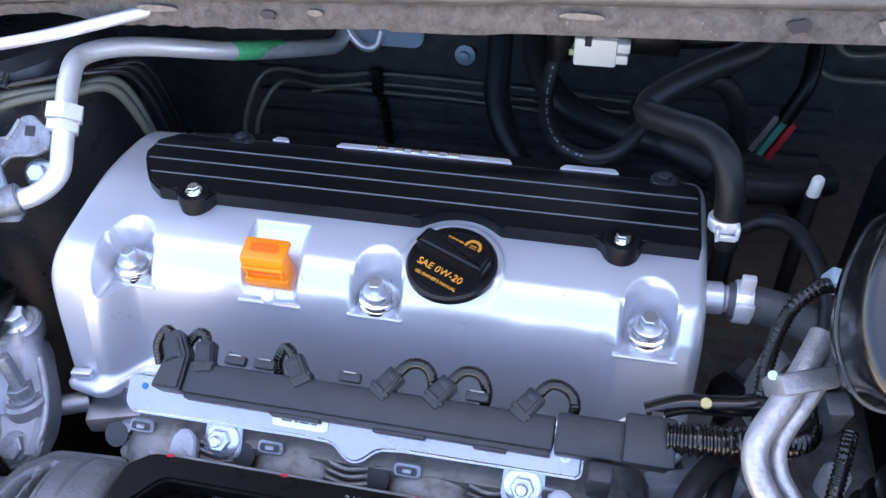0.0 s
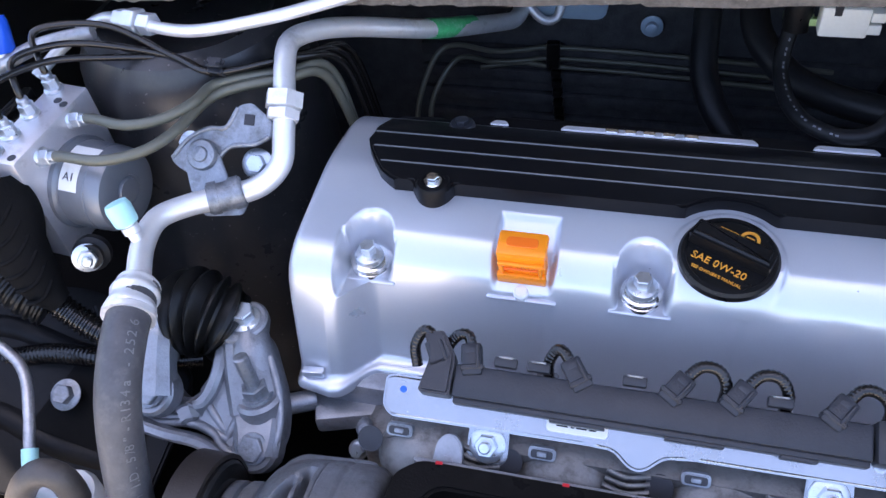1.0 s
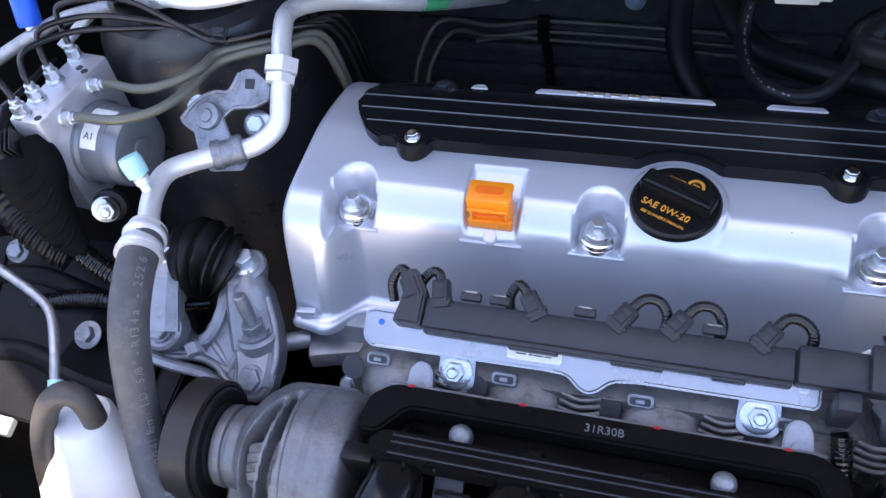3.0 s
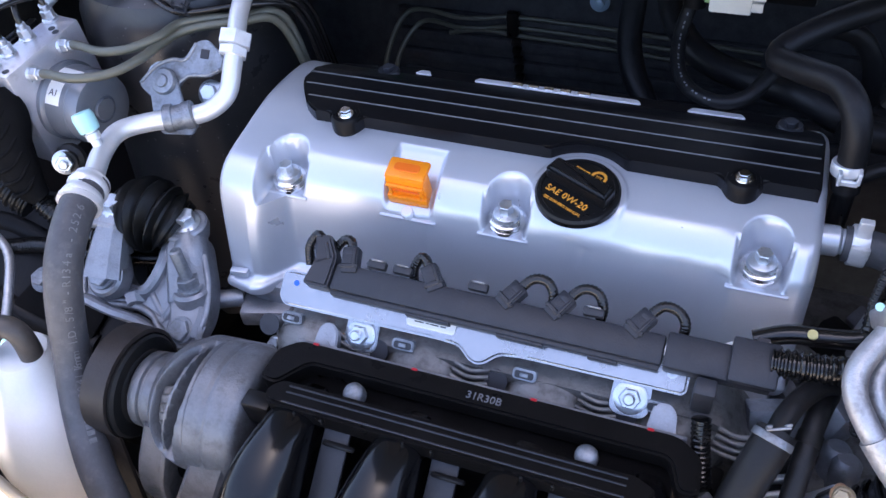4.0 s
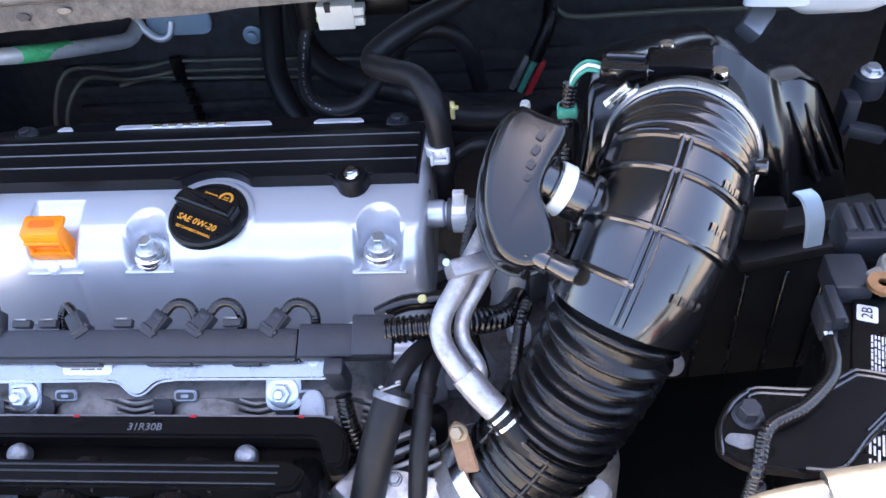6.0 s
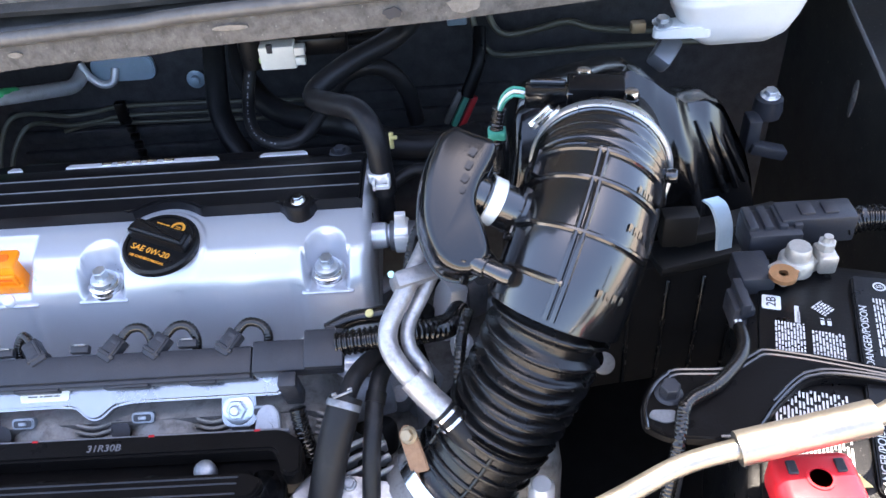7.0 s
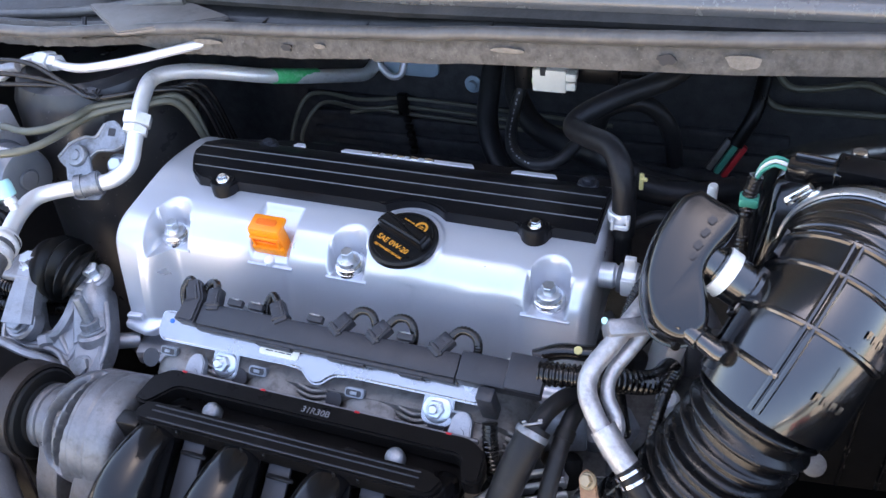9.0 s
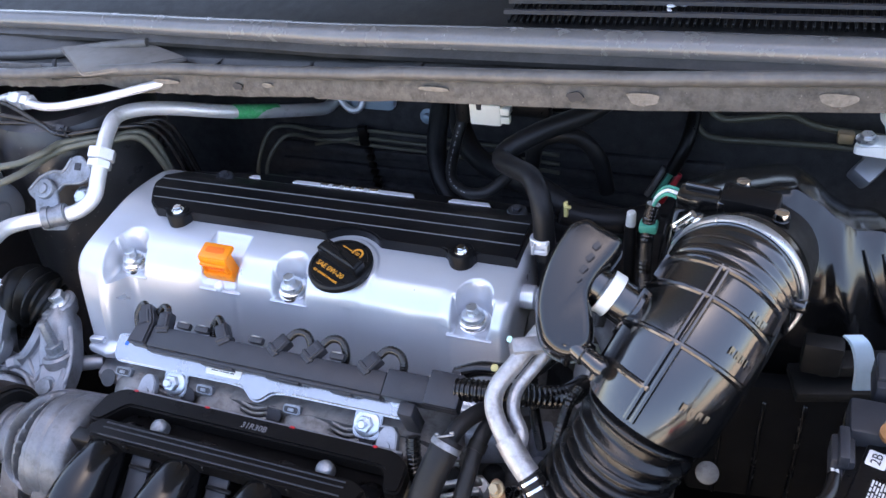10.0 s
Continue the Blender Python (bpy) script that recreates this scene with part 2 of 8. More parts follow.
def box(bm, size, m=I4, bev=0.0015, seg=2, taper=1.0):
    r = bmesh.ops.create_cube(bm, size=1.0)
    vs = r["verts"]
    for v in vs:
        k = taper if v.co.z > 0 else 1.0
        v.co = Vector((v.co.x * size[0] * k, v.co.y * size[1] * k, v.co.z * size[2]))
    if bev:
        es = list({e for v in vs for e in v.link_edges})
        rr = bmesh.ops.bevel(bm, geom=es, offset=bev, segments=seg, affect="EDGES", profile=0.5)
        vs = list({v for f in rr["faces"] for v in f.verts} | {v for v in vs if v.is_valid})
    bmesh.ops.transform(bm, matrix=m, verts=vs)
    return bm


def lathe(bm, profile, m=I4, seg=32, close=True):
    """Turns (radius, height) pairs round the pose's z axis."""
    rings = []
    for r, h in profile:
        rings.append([bm.verts.new(m @ Vector((max(r, 1e-5) * math.cos(2 * math.pi * k / seg), max(r, 1e-5) * math.sin(2 * math.pi * k / seg), h))) for k in range(seg)])
    for a, b in zip(rings, rings[1:]):
        for k in range(seg):
            bm.faces.new((a[k], a[(k + 1) % seg], b[(k + 1) % seg], b[k]))
    if close:
        bm.faces.new(rings[0][::-1])
        bm.faces.new(rings[-1])
    return bm


def cyl(bm, r, h, m=I4, seg=24, bev=0.0008, r2=None):
    r2 = r if r2 is None else r2
    return lathe(bm, [(r - bev, 0), (r, bev), (r2, h - bev), (r2 - bev, h)], m, seg)


def hexagon(bm, r, h, m=I4, bev=0.0006):
    return lathe(bm, [(r, 0), (r, h - bev), (r * 0.9, h)], m, 6)


def curve_pts(pts, step=0.004):
    """Points at even steps on a smooth curve through pts."""
    p = [Vector(q) for q in pts]
    p = [2 * p[0] - p[1]] + p + [2 * p[-1] - p[-2]]
    out = []
    for i in range(1, len(p) - 2):
        a, b, c, d = p[i - 1], p[i], p[i + 1], p[i + 2]
        n = max(2, int((c - b).length / step))
        for k in range(n):
            t = k / n
            out.append(0.5 * ((2 * b) + (c - a) * t + (2 * a - 5 * b + 4 * c - d) * t * t + (3 * b - a - 3 * c + d) * t ** 3))
    out.append(p[-2])
    return out


def frames(path, up=(0, 0, 1)):
    """Turn-free cross axes along a path."""
    out = []
    t0 = (path[1] - path[0]).normalized()
    n = Vector(up) - t0 * Vector(up).dot(t0)
    if n.length < 1e-3:
        n = t0.orthogonal()
    n.normalize()
    for i, q in enumerate(path):
        t = (path[min(i + 1, len(path) - 1)] - path[max(i - 1, 0)]).normalized()
        n = (n - t * n.dot(t)).normalized()
        out.append((q, n, t.cross(n), t))
    return out


def skin(bm, rings, caps=True):
    vs = [[bm.verts.new(v) for v in r] for r in rings]
    n = len(vs[0])
    for a, b in zip(vs, vs[1:]):
        for k in range(n):
            bm.faces.new((a[k], a[(k + 1) % n], b[(k + 1) % n], b[k]))
    if caps:
        bm.faces.new(vs[0][::-1])
        bm.faces.new(vs[-1])
    return bm


def tube(bm, pts, r, seg=14, step=0.004, caps=True, up=(0, 0, 1), radius=None, straight=False):
    path = [Vector(p) for p in pts] if straight else curve_pts(pts, step)
    fr = frames(path, up)
    rings = []
    for i, (q, n, b, t) in enumerate(fr):
        rr = radius(i / (len(fr) - 1)) if radius else r
        rings.append([q + rr * (math.cos(2 * math.pi * k / seg) * n + math.sin(2 * math.pi * k / seg) * b) for k in range(seg)])
    return skin(bm, rings, caps)


def loom(bm, pts, r, pitch=0.0035, depth=0.12, seg=12):
    """A corrugated hose or split wire loom."""
    path = curve_pts(pts, pitch / 4)
    fr = frames(path)
    rings = []
    for i, (q, n, b, t) in enumerate(fr):
        rr = r * (1 - (depth if (i // 2) % 2 else 0.0))
        rings.append([q + rr * (math.cos(2 * math.pi * k / seg) * n + math.sin(2 * math.pi * k / seg) * b) for k in range(seg)])
    return skin(bm, rings)


def beam(bm, pts, w, d, across=(1, 0, 0), bev=0.15):
    """A bar of rectangular section with broken corners along a smooth path."""
    path = curve_pts(pts, 0.004)
    rings = []
    for i, q in enumerate(path):
        t = (path[min(i + 1, len(path) - 1)] - path[max(i - 1, 0)]).normalized()
        u = Vector(across) - t * Vector(across).dot(t)
        u.normalize()
        v = t.cross(u)
        k = i / (len(path) - 1)
        ww = w(k) if callable(w) else w
        dd = d(k) if callable(d) else d
        c = bev * min(ww, dd)
        rings.append([q + u * a + v * b for a, b in ((ww / 2 - c, -dd / 2), (ww / 2, -dd / 2 + c), (ww / 2, dd / 2 - c), (ww / 2 - c, dd / 2), (c - ww / 2, dd / 2), (-ww / 2, dd / 2 - c), (-ww / 2, c - dd / 2), (c - ww / 2, -dd / 2))])
    return skin(bm, rings)


def prism(bm, outline, depth, m=I4, bev=0.0015, seg=2):
    """A plate: an outline in the pose's x and y, thickened along its z."""
    vs = [bm.verts.new((x, y, 0)) for x, y in outline]
    f = bm.faces.new(vs)
    r = bmesh.ops.extrude_face_region(bm, geom=[f])
    top = [v for v in r["geom"] if isinstance(v, bmesh.types.BMVert)]
    for v in top:
        v.co.z += depth
    allv = vs + top
    if bev:
        ring = set(top)
        es = [e for e in {e for v in top for e in v.link_edges} if e.verts[0] in ring and e.verts[1] in ring]
        rr = bmesh.ops.bevel(bm, geom=es, offset=bev, segments=seg, affect="EDGES")
        allv = list({v for v in allv if v.is_valid} | {v for f in rr["faces"] for v in f.verts})
    bmesh.ops.transform(bm, matrix=m, verts=allv)
    return bm


def rounded(outline, r=0.004, n=4):
    """An outline with its corners rounded."""
    out = []
    k = len(outline)
    for i in range(k):
        a, b, c = Vector(outline[i - 1]), Vector(outline[i]), Vector(outline[(i + 1) % k])
        d1, d2 = (a - b), (c - b)
        rr = min(r, d1.length * 0.45, d2.length * 0.45)
        p, q = b + d1.normalized() * rr, b + d2.normalized() * rr
        for j in range(n + 1):
            t = j / n
            out.append(tuple((1 - t) ** 2 * p + 2 * t * (1 - t) * b + t * t * q))
    return out


def stadium(w, h, r, n=5):
    return rounded([(-w / 2, -h / 2), (w / 2, -h / 2), (w / 2, h / 2), (-w / 2, h / 2)], r, n)


def new_bm():
    return bmesh.new()


def lettering(name, words, size, m, material, parent, depth=0.0003, spread=1.0):
    cu = bpy.data.curves.new(name, "FONT")
    cu.body, cu.size, cu.extrude, cu.align_x, cu.align_y, cu.resolution_u = words, size, depth, "CENTER", "CENTER", 3
    cu.space_character = spread
    tmp = bpy.data.objects.new(name, cu)
    me = bpy.data.meshes.new_from_object(tmp)
    bpy.data.objects.remove(tmp)
    bpy.data.curves.remove(cu)
    me.transform(m)
    me.materials.clear()
    me.materials.append(M[material])
    ob = new(name, me)
    ob.parent = parent
    ob.matrix_parent_inverse = base_of(parent).inverted()
    return ob


def bars(bm, m, width, height, rows=3, seed=1, fill=0.55, gaps=6):
    """Unreadable print: short flat bars in rows, in the pose's x and y."""
    rnd = random.Random(seed)
    step = height / rows
    for i in range(rows):
        y = height / 2 - (i + 0.5) * step
        x = -width / 2
        while x < width / 2 - width * 0.03:
            w = min(width / gaps * rnd.uniform(0.35, 1.2), width / 2 - x)
            h = step * fill
            vs = [bm.verts.new(m @ Vector(c)) for c in ((x, y - h / 2, 0), (x + w, y - h / 2, 0), (x + w, y + h / 2, 0), (x, y + h / 2, 0))]
            bm.faces.new(vs)
            x += w + width / gaps * rnd.uniform(0.12, 0.3)
    return bm


def bolt(at, axis, r=0.006, h=0.006, flange=1.5, material="zinc", name="bolt", parent=None, stud=0.0, label="", group="bay bolts", what="zinc-plated flanged hex bolt on dark bodywork"):
    """A flanged hex bolt, its flange's underside at the point."""
    bm = new_bm()
    m = frame_of(at, axis)
    fr = r * flange
    lathe(bm, [(fr * 0.7, -0.004), (fr, 0.0), (fr, 0.001), (r * 1.15, 0.0022)], m, 24)
    hexagon(bm, r, h, m @ Matrix.Translation((0, 0, 0.0018)))
    if stud:
        lathe(bm, [(r * 0.55, 0), (r * 0.55, stud - 0.001), (r * 0.4, stud)], m @ Matrix.Translation((0, 0, h)), 12)
    if parent:
        return part(name, bm, material, parent, label, 30)
    return single(name, bm, material, what, "bolt", group, sharp=30)
# ---- the setting ----
bm = new_bm()
bmesh.ops.create_grid(bm, x_segments=8, y_segments=8, size=300)
single("ground", bm, "tarmac", "warm grey concrete ground under the parked car", "ground", kind="structure")

bm = new_bm()
box(bm, (1.62, 1.15, 0.02), Matrix.Translation((0.05, -0.12, 0.40)), 0.004)
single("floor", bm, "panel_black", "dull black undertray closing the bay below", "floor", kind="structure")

bm = new_bm()
box(bm, (1.62, 0.03, 0.66), Matrix.Translation((0.05, 0.415, 0.73)), 0.004)
wall = single("wall_firewall", bm, "felt", "black insulated firewall behind the engine", "wall", kind="structure")
for k in range(5):
    bm = new_bm()
    box(bm, (0.62, 0.010, 0.016), Matrix.Translation((0.05, 0.396, 0.70 + 0.028 * k)), 0.004)
    part("insulation_rib", bm, "felt", wall)

bm = new_bm()
prism(bm, rounded([(-0.55, 0.42), (0.40, 0.42), (0.40, 1.02), (0.1, 0.985), (-0.1, 0.80), (-0.55, 0.72)], 0.05, 6), 0.02,
      Matrix(((0, 0, 1, -0.665), (1, 0, 0, 0), (0, 1, 0, 0), (0, 0, 0, 1))), 0.003)
wall_l = single("wall_left_apron", bm, "bay_paint", "glossy black painted inner wing of the bay", "wall", kind="structure")
bm = new_bm()
prism(bm, rounded([(0.13, 0.78), (0.13, 0.885), (0.20, 0.935), (0.235, 0.975), (0.39, 0.985), (0.39, 0.78)], 0.012, 5), 0.006,
      Matrix(((0, 0, 1, -0.654), (1, 0, 0, 0), (0, 1, 0, 0), (0, 0, 0, 1))), 0.002)
part("pressed_sheet", bm, "wing_panel", wall_l, "dusty olive-grey pressed sheet")
bm = new_bm()
lathe(bm, [(0.0085, 0), (0.0085, 0.0012), (0.0, 0.0012)], frame_of((-0.6475, 0.232, 0.868), (1, 0, 0), (0, 1, 0)) @ Matrix.Diagonal((0.7, 1.3, 1, 1)), 18)
part("drain_hole", bm, "ink", wall_l, "dark oval hole")

bm = new_bm()
prism(bm, rounded([(-0.55, 0.42), (0.40, 0.42), (0.40, 0.985), (0.31, 0.958), (0.11, 0.900), (-0.10, 0.840), (-0.55, 0.80)], 0.03, 6), 0.02,
      Matrix(((0, 0, 1, 0.682), (1, 0, 0, 0), (0, 1, 0, 0), (0, 0, 0, 1))), 0.003)
wall_r = single("wall_right_apron", bm, "wing_panel", "glossy black painted inner wing beside the battery", "wall", kind="structure")
# wing edge in a lighter grey, its bright highlight put into the colour
bm = new_bm()
tube(bm, [(0.683, 0.39, 0.982), (0.683, 0.31, 0.959), (0.683, 0.11, 0.901), (0.683, -0.10, 0.841), (0.683, -0.5, 0.805)], 0.0022, 10)
part("wing_edge_highlight", bm, "seal", wall_r)
bm = new_bm()
lathe(bm, [(0.016, 0), (0.016, 0.0012), (0.011, 0.0020), (0.0, 0.0020)], frame_of((0.681, 0.215, 0.878), (-1, 0, 0), (0, 0, 1)) @ Matrix.Diagonal((1.3, 0.35, 1, 1)), 24)
part("plug_dimple", bm, "seal", wall_r)
for sx, nm in ((1, "right"), (-1, "left")):
    bm = new_bm()
    x0 = 0.684 if sx > 0 else -0.65
    rings = []
    for y, z in ((0.42, 0.985), (0.31, 0.958), (0.11, 0.900), (-0.10, 0.840), (-0.55, 0.80)):
        if sx < 0:
            z = min(1.0, z + 0.02)
        rings.append([(x0, y, z), (x0 + sx * 0.05, y, z + 0.008), (x0 + sx * 0.09, y, z + 0.045), (x0 + sx * 0.22, y, z + 0.05), (x0 + sx * 0.25, y, z - 0.3), (x0 + sx * 0.02, y, z - 0.3)])
    skin(bm, rings)
    single("wing_" + nm, bm, "wing_panel" if sx > 0 else "body_paint", "dark glossy outer wing of the car", "wing", kind="structure")

# sloping shelf of the left wing, under the brake unit and the pipes
bm = new_bm()
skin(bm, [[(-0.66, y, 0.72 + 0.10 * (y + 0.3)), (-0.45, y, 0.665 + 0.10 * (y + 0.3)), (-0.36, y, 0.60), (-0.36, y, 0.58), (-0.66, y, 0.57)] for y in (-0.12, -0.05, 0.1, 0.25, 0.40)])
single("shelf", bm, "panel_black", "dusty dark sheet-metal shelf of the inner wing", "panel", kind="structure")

# strut tower
bm = new_bm()
lathe(bm, [(0.130, 0.60), (0.112, 0.72), (0.104, 0.82), (0.101, 0.90), (0.097, 0.940), (0.087, 0.962), (0.074, 0.968), (0.066, 0.962), (0.04, 0.960), (0.0, 0.960)], Matrix.Translation((-0.388, 0.180, 0)), 48)
single("strut_tower", bm, "tower", "dark dusty pressed-steel strut tower", "strut tower", kind="structure")

# front crossmember
bm = new_bm()
box(bm, (1.3, 0.07, 0.07), Matrix.Translation((0.02, -0.40, 0.70)), 0.012, 3)
single("trim_front_crossmember", bm, "body_paint", "dark painted front crossmember", "crossmember", kind="structure")

bm = new_bm()
prism(bm, rounded([(-0.64, -0.175), (-0.46, -0.226), (-0.30, -0.272), (-0.225, -0.288), (-0.10, -0.315), (0.35, -0.355), (0.35, -0.52), (-0.64, -0.52)], 0.02, 5), 0.012, Matrix.Translation((0, 0, 0.776)), 0.004, 3)
support = single("trim_radiator_support", bm, "pale_panel", "pale painted radiator support panel in the sun", "panel", kind="structure")
part("edge_bead", tube(new_bm(), [(-0.62, -0.180, 0.789), (-0.46, -0.224, 0.789), (-0.30, -0.270, 0.789), (-0.225, -0.286, 0.789), (-0.10, -0.313, 0.789), (0.30, -0.350, 0.789)], 0.004, 10), "tan", support, "tan rolled edge")

# open bonnet overhead, its curved leading edge far up
bm = new_bm()
nx, ny = 60, 10
hood = [[], []]
for side, off in ((0, 0.0), (1, 0.018)):
    for i in range(nx + 1):
        x = -0.78 + 1.62 * i / nx
        row = []
        for j in range(ny + 1):
            t = j / ny
            y1 = min(0.30, -0.16 + 0.2 * x * x + 1.6 * min(0.07, max(0.0, -0.31 - x)) + 0.35 * max(0.0, -0.40 - x) + 0.8 * max(0.0, x - 0.62))
            row.append(bm.verts.new((x, 0.33 + (y1 - 0.33) * t, 1.13 + 0.79 * t + 0.03 * math.sin(math.pi * t) + off)))
        hood[side].append(row)
for s in (0, 1):
    for i in range(nx):
        for j in range(ny):
            bm.faces.new((hood[s][i][j], hood[s][i + 1][j], hood[s][i + 1][j + 1], hood[s][i][j + 1]))
for i in range(nx):
    for j in (0, ny):
        bm.faces.new((hood[0][i][j], hood[0][i + 1][j], hood[1][i + 1][j], hood[1][i][j]))
for j in range(ny):
    for i in (0, nx):
        bm.faces.new((hood[0][i][j], hood[0][i][j + 1], hood[1][i][j + 1], hood[1][i][j]))
single("ceiling_bonnet", bm, "body_paint", "raised dark bonnet over the bay", "bonnet", kind="structure")


def cowl_sheet(profile, shift, x0=-0.72, x1=0.80, n=60):
    """A pressed strip that runs across the car, its section moved along by shift(x)."""
    b = new_bm()
    rows = []
    for i in range(n + 1):
        x = x0 + (x1 - x0) * i / n
        dy, dz = shift(x)
        rows.append([b.verts.new((x, y + dy, z + dz)) for y, z in profile])
    for a, c in zip(rows, rows[1:]):
        for k in range(len(profile)):
            b.faces.new((a[k], a[(k + 1) % len(profile)], c[(k + 1) % len(profile)], c[k]))
    b.faces.new(rows[0][::-1])
    b.faces.new(rows[-1])
    return b


def cowl_shift(x):
    step = 0.003 / (1 + math.exp((x - 0.06) / 0.007))
    y = np.interp(x, (-0.72, -0.55, -0.4, -0.3, -0.2, -0.1, 0.0, 0.1, 0.2, 0.3, 0.4, 0.55, 0.8), (0.15, 0.14, 0.136, 0.145, 0.152, 0.150, 0.140, 0.124, 0.116, 0.113, 0.124, 0.155, 0.20))
    z = np.interp(x, (-0.72, -0.55, -0.4, -0.3, -0.2, -0.1, 0.0, 0.1, 0.2, 0.3, 0.4, 0.55, 0.8), (0.99, 0.984, 0.986, 0.993, 0.999, 1.003, 1.013, 1.024, 1.032, 1.038, 1.040, 1.034, 1.02))
    return float(y) - 0.155, float(z) - 1.004 - step


def seal_shift(x):
    y = np.interp(x, (-0.72, -0.5, -0.4, -0.3, -0.2, -0.1, 0.0, 0.12, 0.23, 0.35, 0.47, 0.7, 0.8), (0.25, 0.238, 0.230, 0.221, 0.210, 0.196, 0.180, 0.164, 0.153, 0.149, 0.150, 0.172, 0.19))
    z = np.interp(x, (-0.72, -0.5, -0.4, -0.2, 0.0, 0.12, 0.23, 0.35, 0.47, 0.7, 0.8), (1.02, 1.030, 1.035, 1.044, 1.058, 1.068, 1.075, 1.079, 1.080, 1.070, 1.065))
    return float(y) - 0.200, float(z) - 1.051


def sstep_at(a, b, x):
    k = min(1, max(0, (x - a) / (b - a)))
    return k * k * (3 - 2 * k)


cowl = single("trim_cowl", cowl_sheet([(0.160, 1.028), (0.165, 1.031), (0.168, 1.020), (0.178, 1.014), (0.183, 1.016), (0.187, 1.027), (0.190, 1.029), (0.194, 1.024), (0.205, 1.022), (0.212, 1.030), (0.235, 1.040), (0.235, 1.0), (0.20, 0.995), (0.172, 1.01)], cowl_shift),
              "cowl", "dusty dark grey cowl panel under the windscreen", "cowl", kind="structure", sharp=50)
part("bead", cowl_sheet([(0.1525 + 0.0062 * math.cos(a * math.pi / 5), 1.0335 + 0.0062 * math.sin(a * math.pi / 5)) for a in range(10)], cowl_shift), "bead", cowl)
b = cowl_sheet([(0.163, 1.030), (0.158, 1.026), (0.1545, 1.012), (0.155, 1.004), (0.1575, 1.004), (0.158, 1.012), (0.162, 1.022), (0.166, 1.027)], cowl_shift, n=420)
for v in b.verts:
    if v.co.z < 1.008:
        v.co.z += 0.013 * sstep_at(-0.235, -0.30, v.co.x)
        v.co.z += 0.0016 * noise.noise((v.co.x * 160, 3.1, 0)) + 0.0016 * noise.noise((v.co.x * 60, 5.1, 0)) + 0.003 * noise.noise((v.co.x * 11, 7.7, 0))
part("lip", b, "lip", cowl, "grimy tan-grey flange with torn edge")
for x, w in ((-0.113, 0.011), (0.247, 0.013)):
    b = new_bm()
    m = frame_of((x, 0.1535 + (cowl_shift(x)[0]), 1.016 + cowl_shift(x)[1]), (0, -1, 0.1))
    pts = []
    for k in range(14):
        a = 2 * math.pi * k / 14
        rr = w * (0.55 + 0.25 * noise.noise((math.cos(a) * 2, math.sin(a) * 2, x * 40)))
        pts.append((rr * math.cos(a), 0.6 * rr * math.sin(a)))
    prism(b, pts, 0.0012, m, 0)
    part("torn_hole", b, "ink", cowl, "dark torn hole")
for x, w, h in ((0.303, 0.026, 0.0085), (0.446, 0.028, 0.0085), (0.117, 0.030, 0.0022), (-0.075, 0.012, 0.0025), (-0.205, 0.034, 0.003)):
    b = new_bm()
    s = cowl_shift(x)
    m = frame_of((x, 0.1540 + s[0], 1.0185 + s[1]), (0, -1, 0.12))
    pts = []
    for k in range(24):
        a = 2 * math.pi * k / 24
        rr = 1 + 0.16 * noise.noise((math.cos(a) * 2.2, math.sin(a) * 2.2, x * 31))
        pts.append((w / 2 * rr * math.cos(a), (h if math.sin(a) < 0 else 0.0022) * rr * math.sin(a)))
    prism(b, pts, 0.0015, m, 0)
    part("sealant_patch", b, "sealant", cowl, "flaky pale tan sealant patch")
b = new_bm()
tube(b, [(-0.60, 0.19, 0.997), (-0.481, 0.19, 1.004), (-0.384, 0.19, 1.014), (-0.316, 0.19, 1.025), (-0.256, 0.197, 1.030)], 0.0055, 12)
part("pressed_ridge", b, "bead", cowl)
b = new_bm()
tube(b, [(-0.56, 0.168, 0.998), (-0.464, 0.168, 1.003), (-0.367, 0.168, 1.008), (-0.30, 0.170, 1.016)], 0.004, 10)
part("pressed_ridge", b, "bead", cowl)
b = new_bm()
prism(b, rounded([(-0.372, 0.182), (-0.262, 0.206), (-0.188, 0.176), (-0.288, 0.122)], 0.008, 4), 0.004, Matrix.Translation((0, 0, 1.0225)), 0.0015)
part("corner_plate", b, "corner_plate", cowl, "warm grey dusty corner plate")
b = new_bm()
box(b, (0.016, 0.005, 0.003), frame_of((-0.362, 0.158, 1.0165), (0, -0.3, 1), (0.55, -0.83, 0)), 0.001, 1)
part("slot", b, "ink", cowl, "dark drain slot at the plate's corner")
rnd = random.Random(5)
for x in (-0.52, -0.40, -0.31, -0.17, -0.05, 0.035, 0.085, 0.20, 0.33, 0.47):
    b = new_bm()
    c = cowl_shift(x)
    w = rnd.uniform(0.008, 0.018)
    vs = [b.verts.new((x + dx, y + c[0], z + c[1])) for dx, y, z in ((0, 0.172, 1.0205), (w, 0.188, 1.0305), (w + 0.003, 0.188, 1.0305), (0.003, 0.172, 1.0205), (0.4 * w, 0.186, 1.012), (0.4 * w + 0.003, 0.186, 1.012))]
    for f in ((0, 1, 2, 3), (0, 3, 5, 4), (1, 4, 5, 2), (0, 4, 1), (3, 2, 5)):
        b.faces.new([vs[q] for q in f])
    part("stiffener", b, "cowl", cowl)
for x, y in ((0.115, 0.178), (-0.36, 0.180)):
    b = new_bm()
    c = cowl_shift(x)
    prism(b, stadium(0.022, 0.008, 0.004), 0.001, Matrix.Translation((x, y + c[0], 1.0165 + c[1])), 0)
    part("drain_slot", b, "ink", cowl)
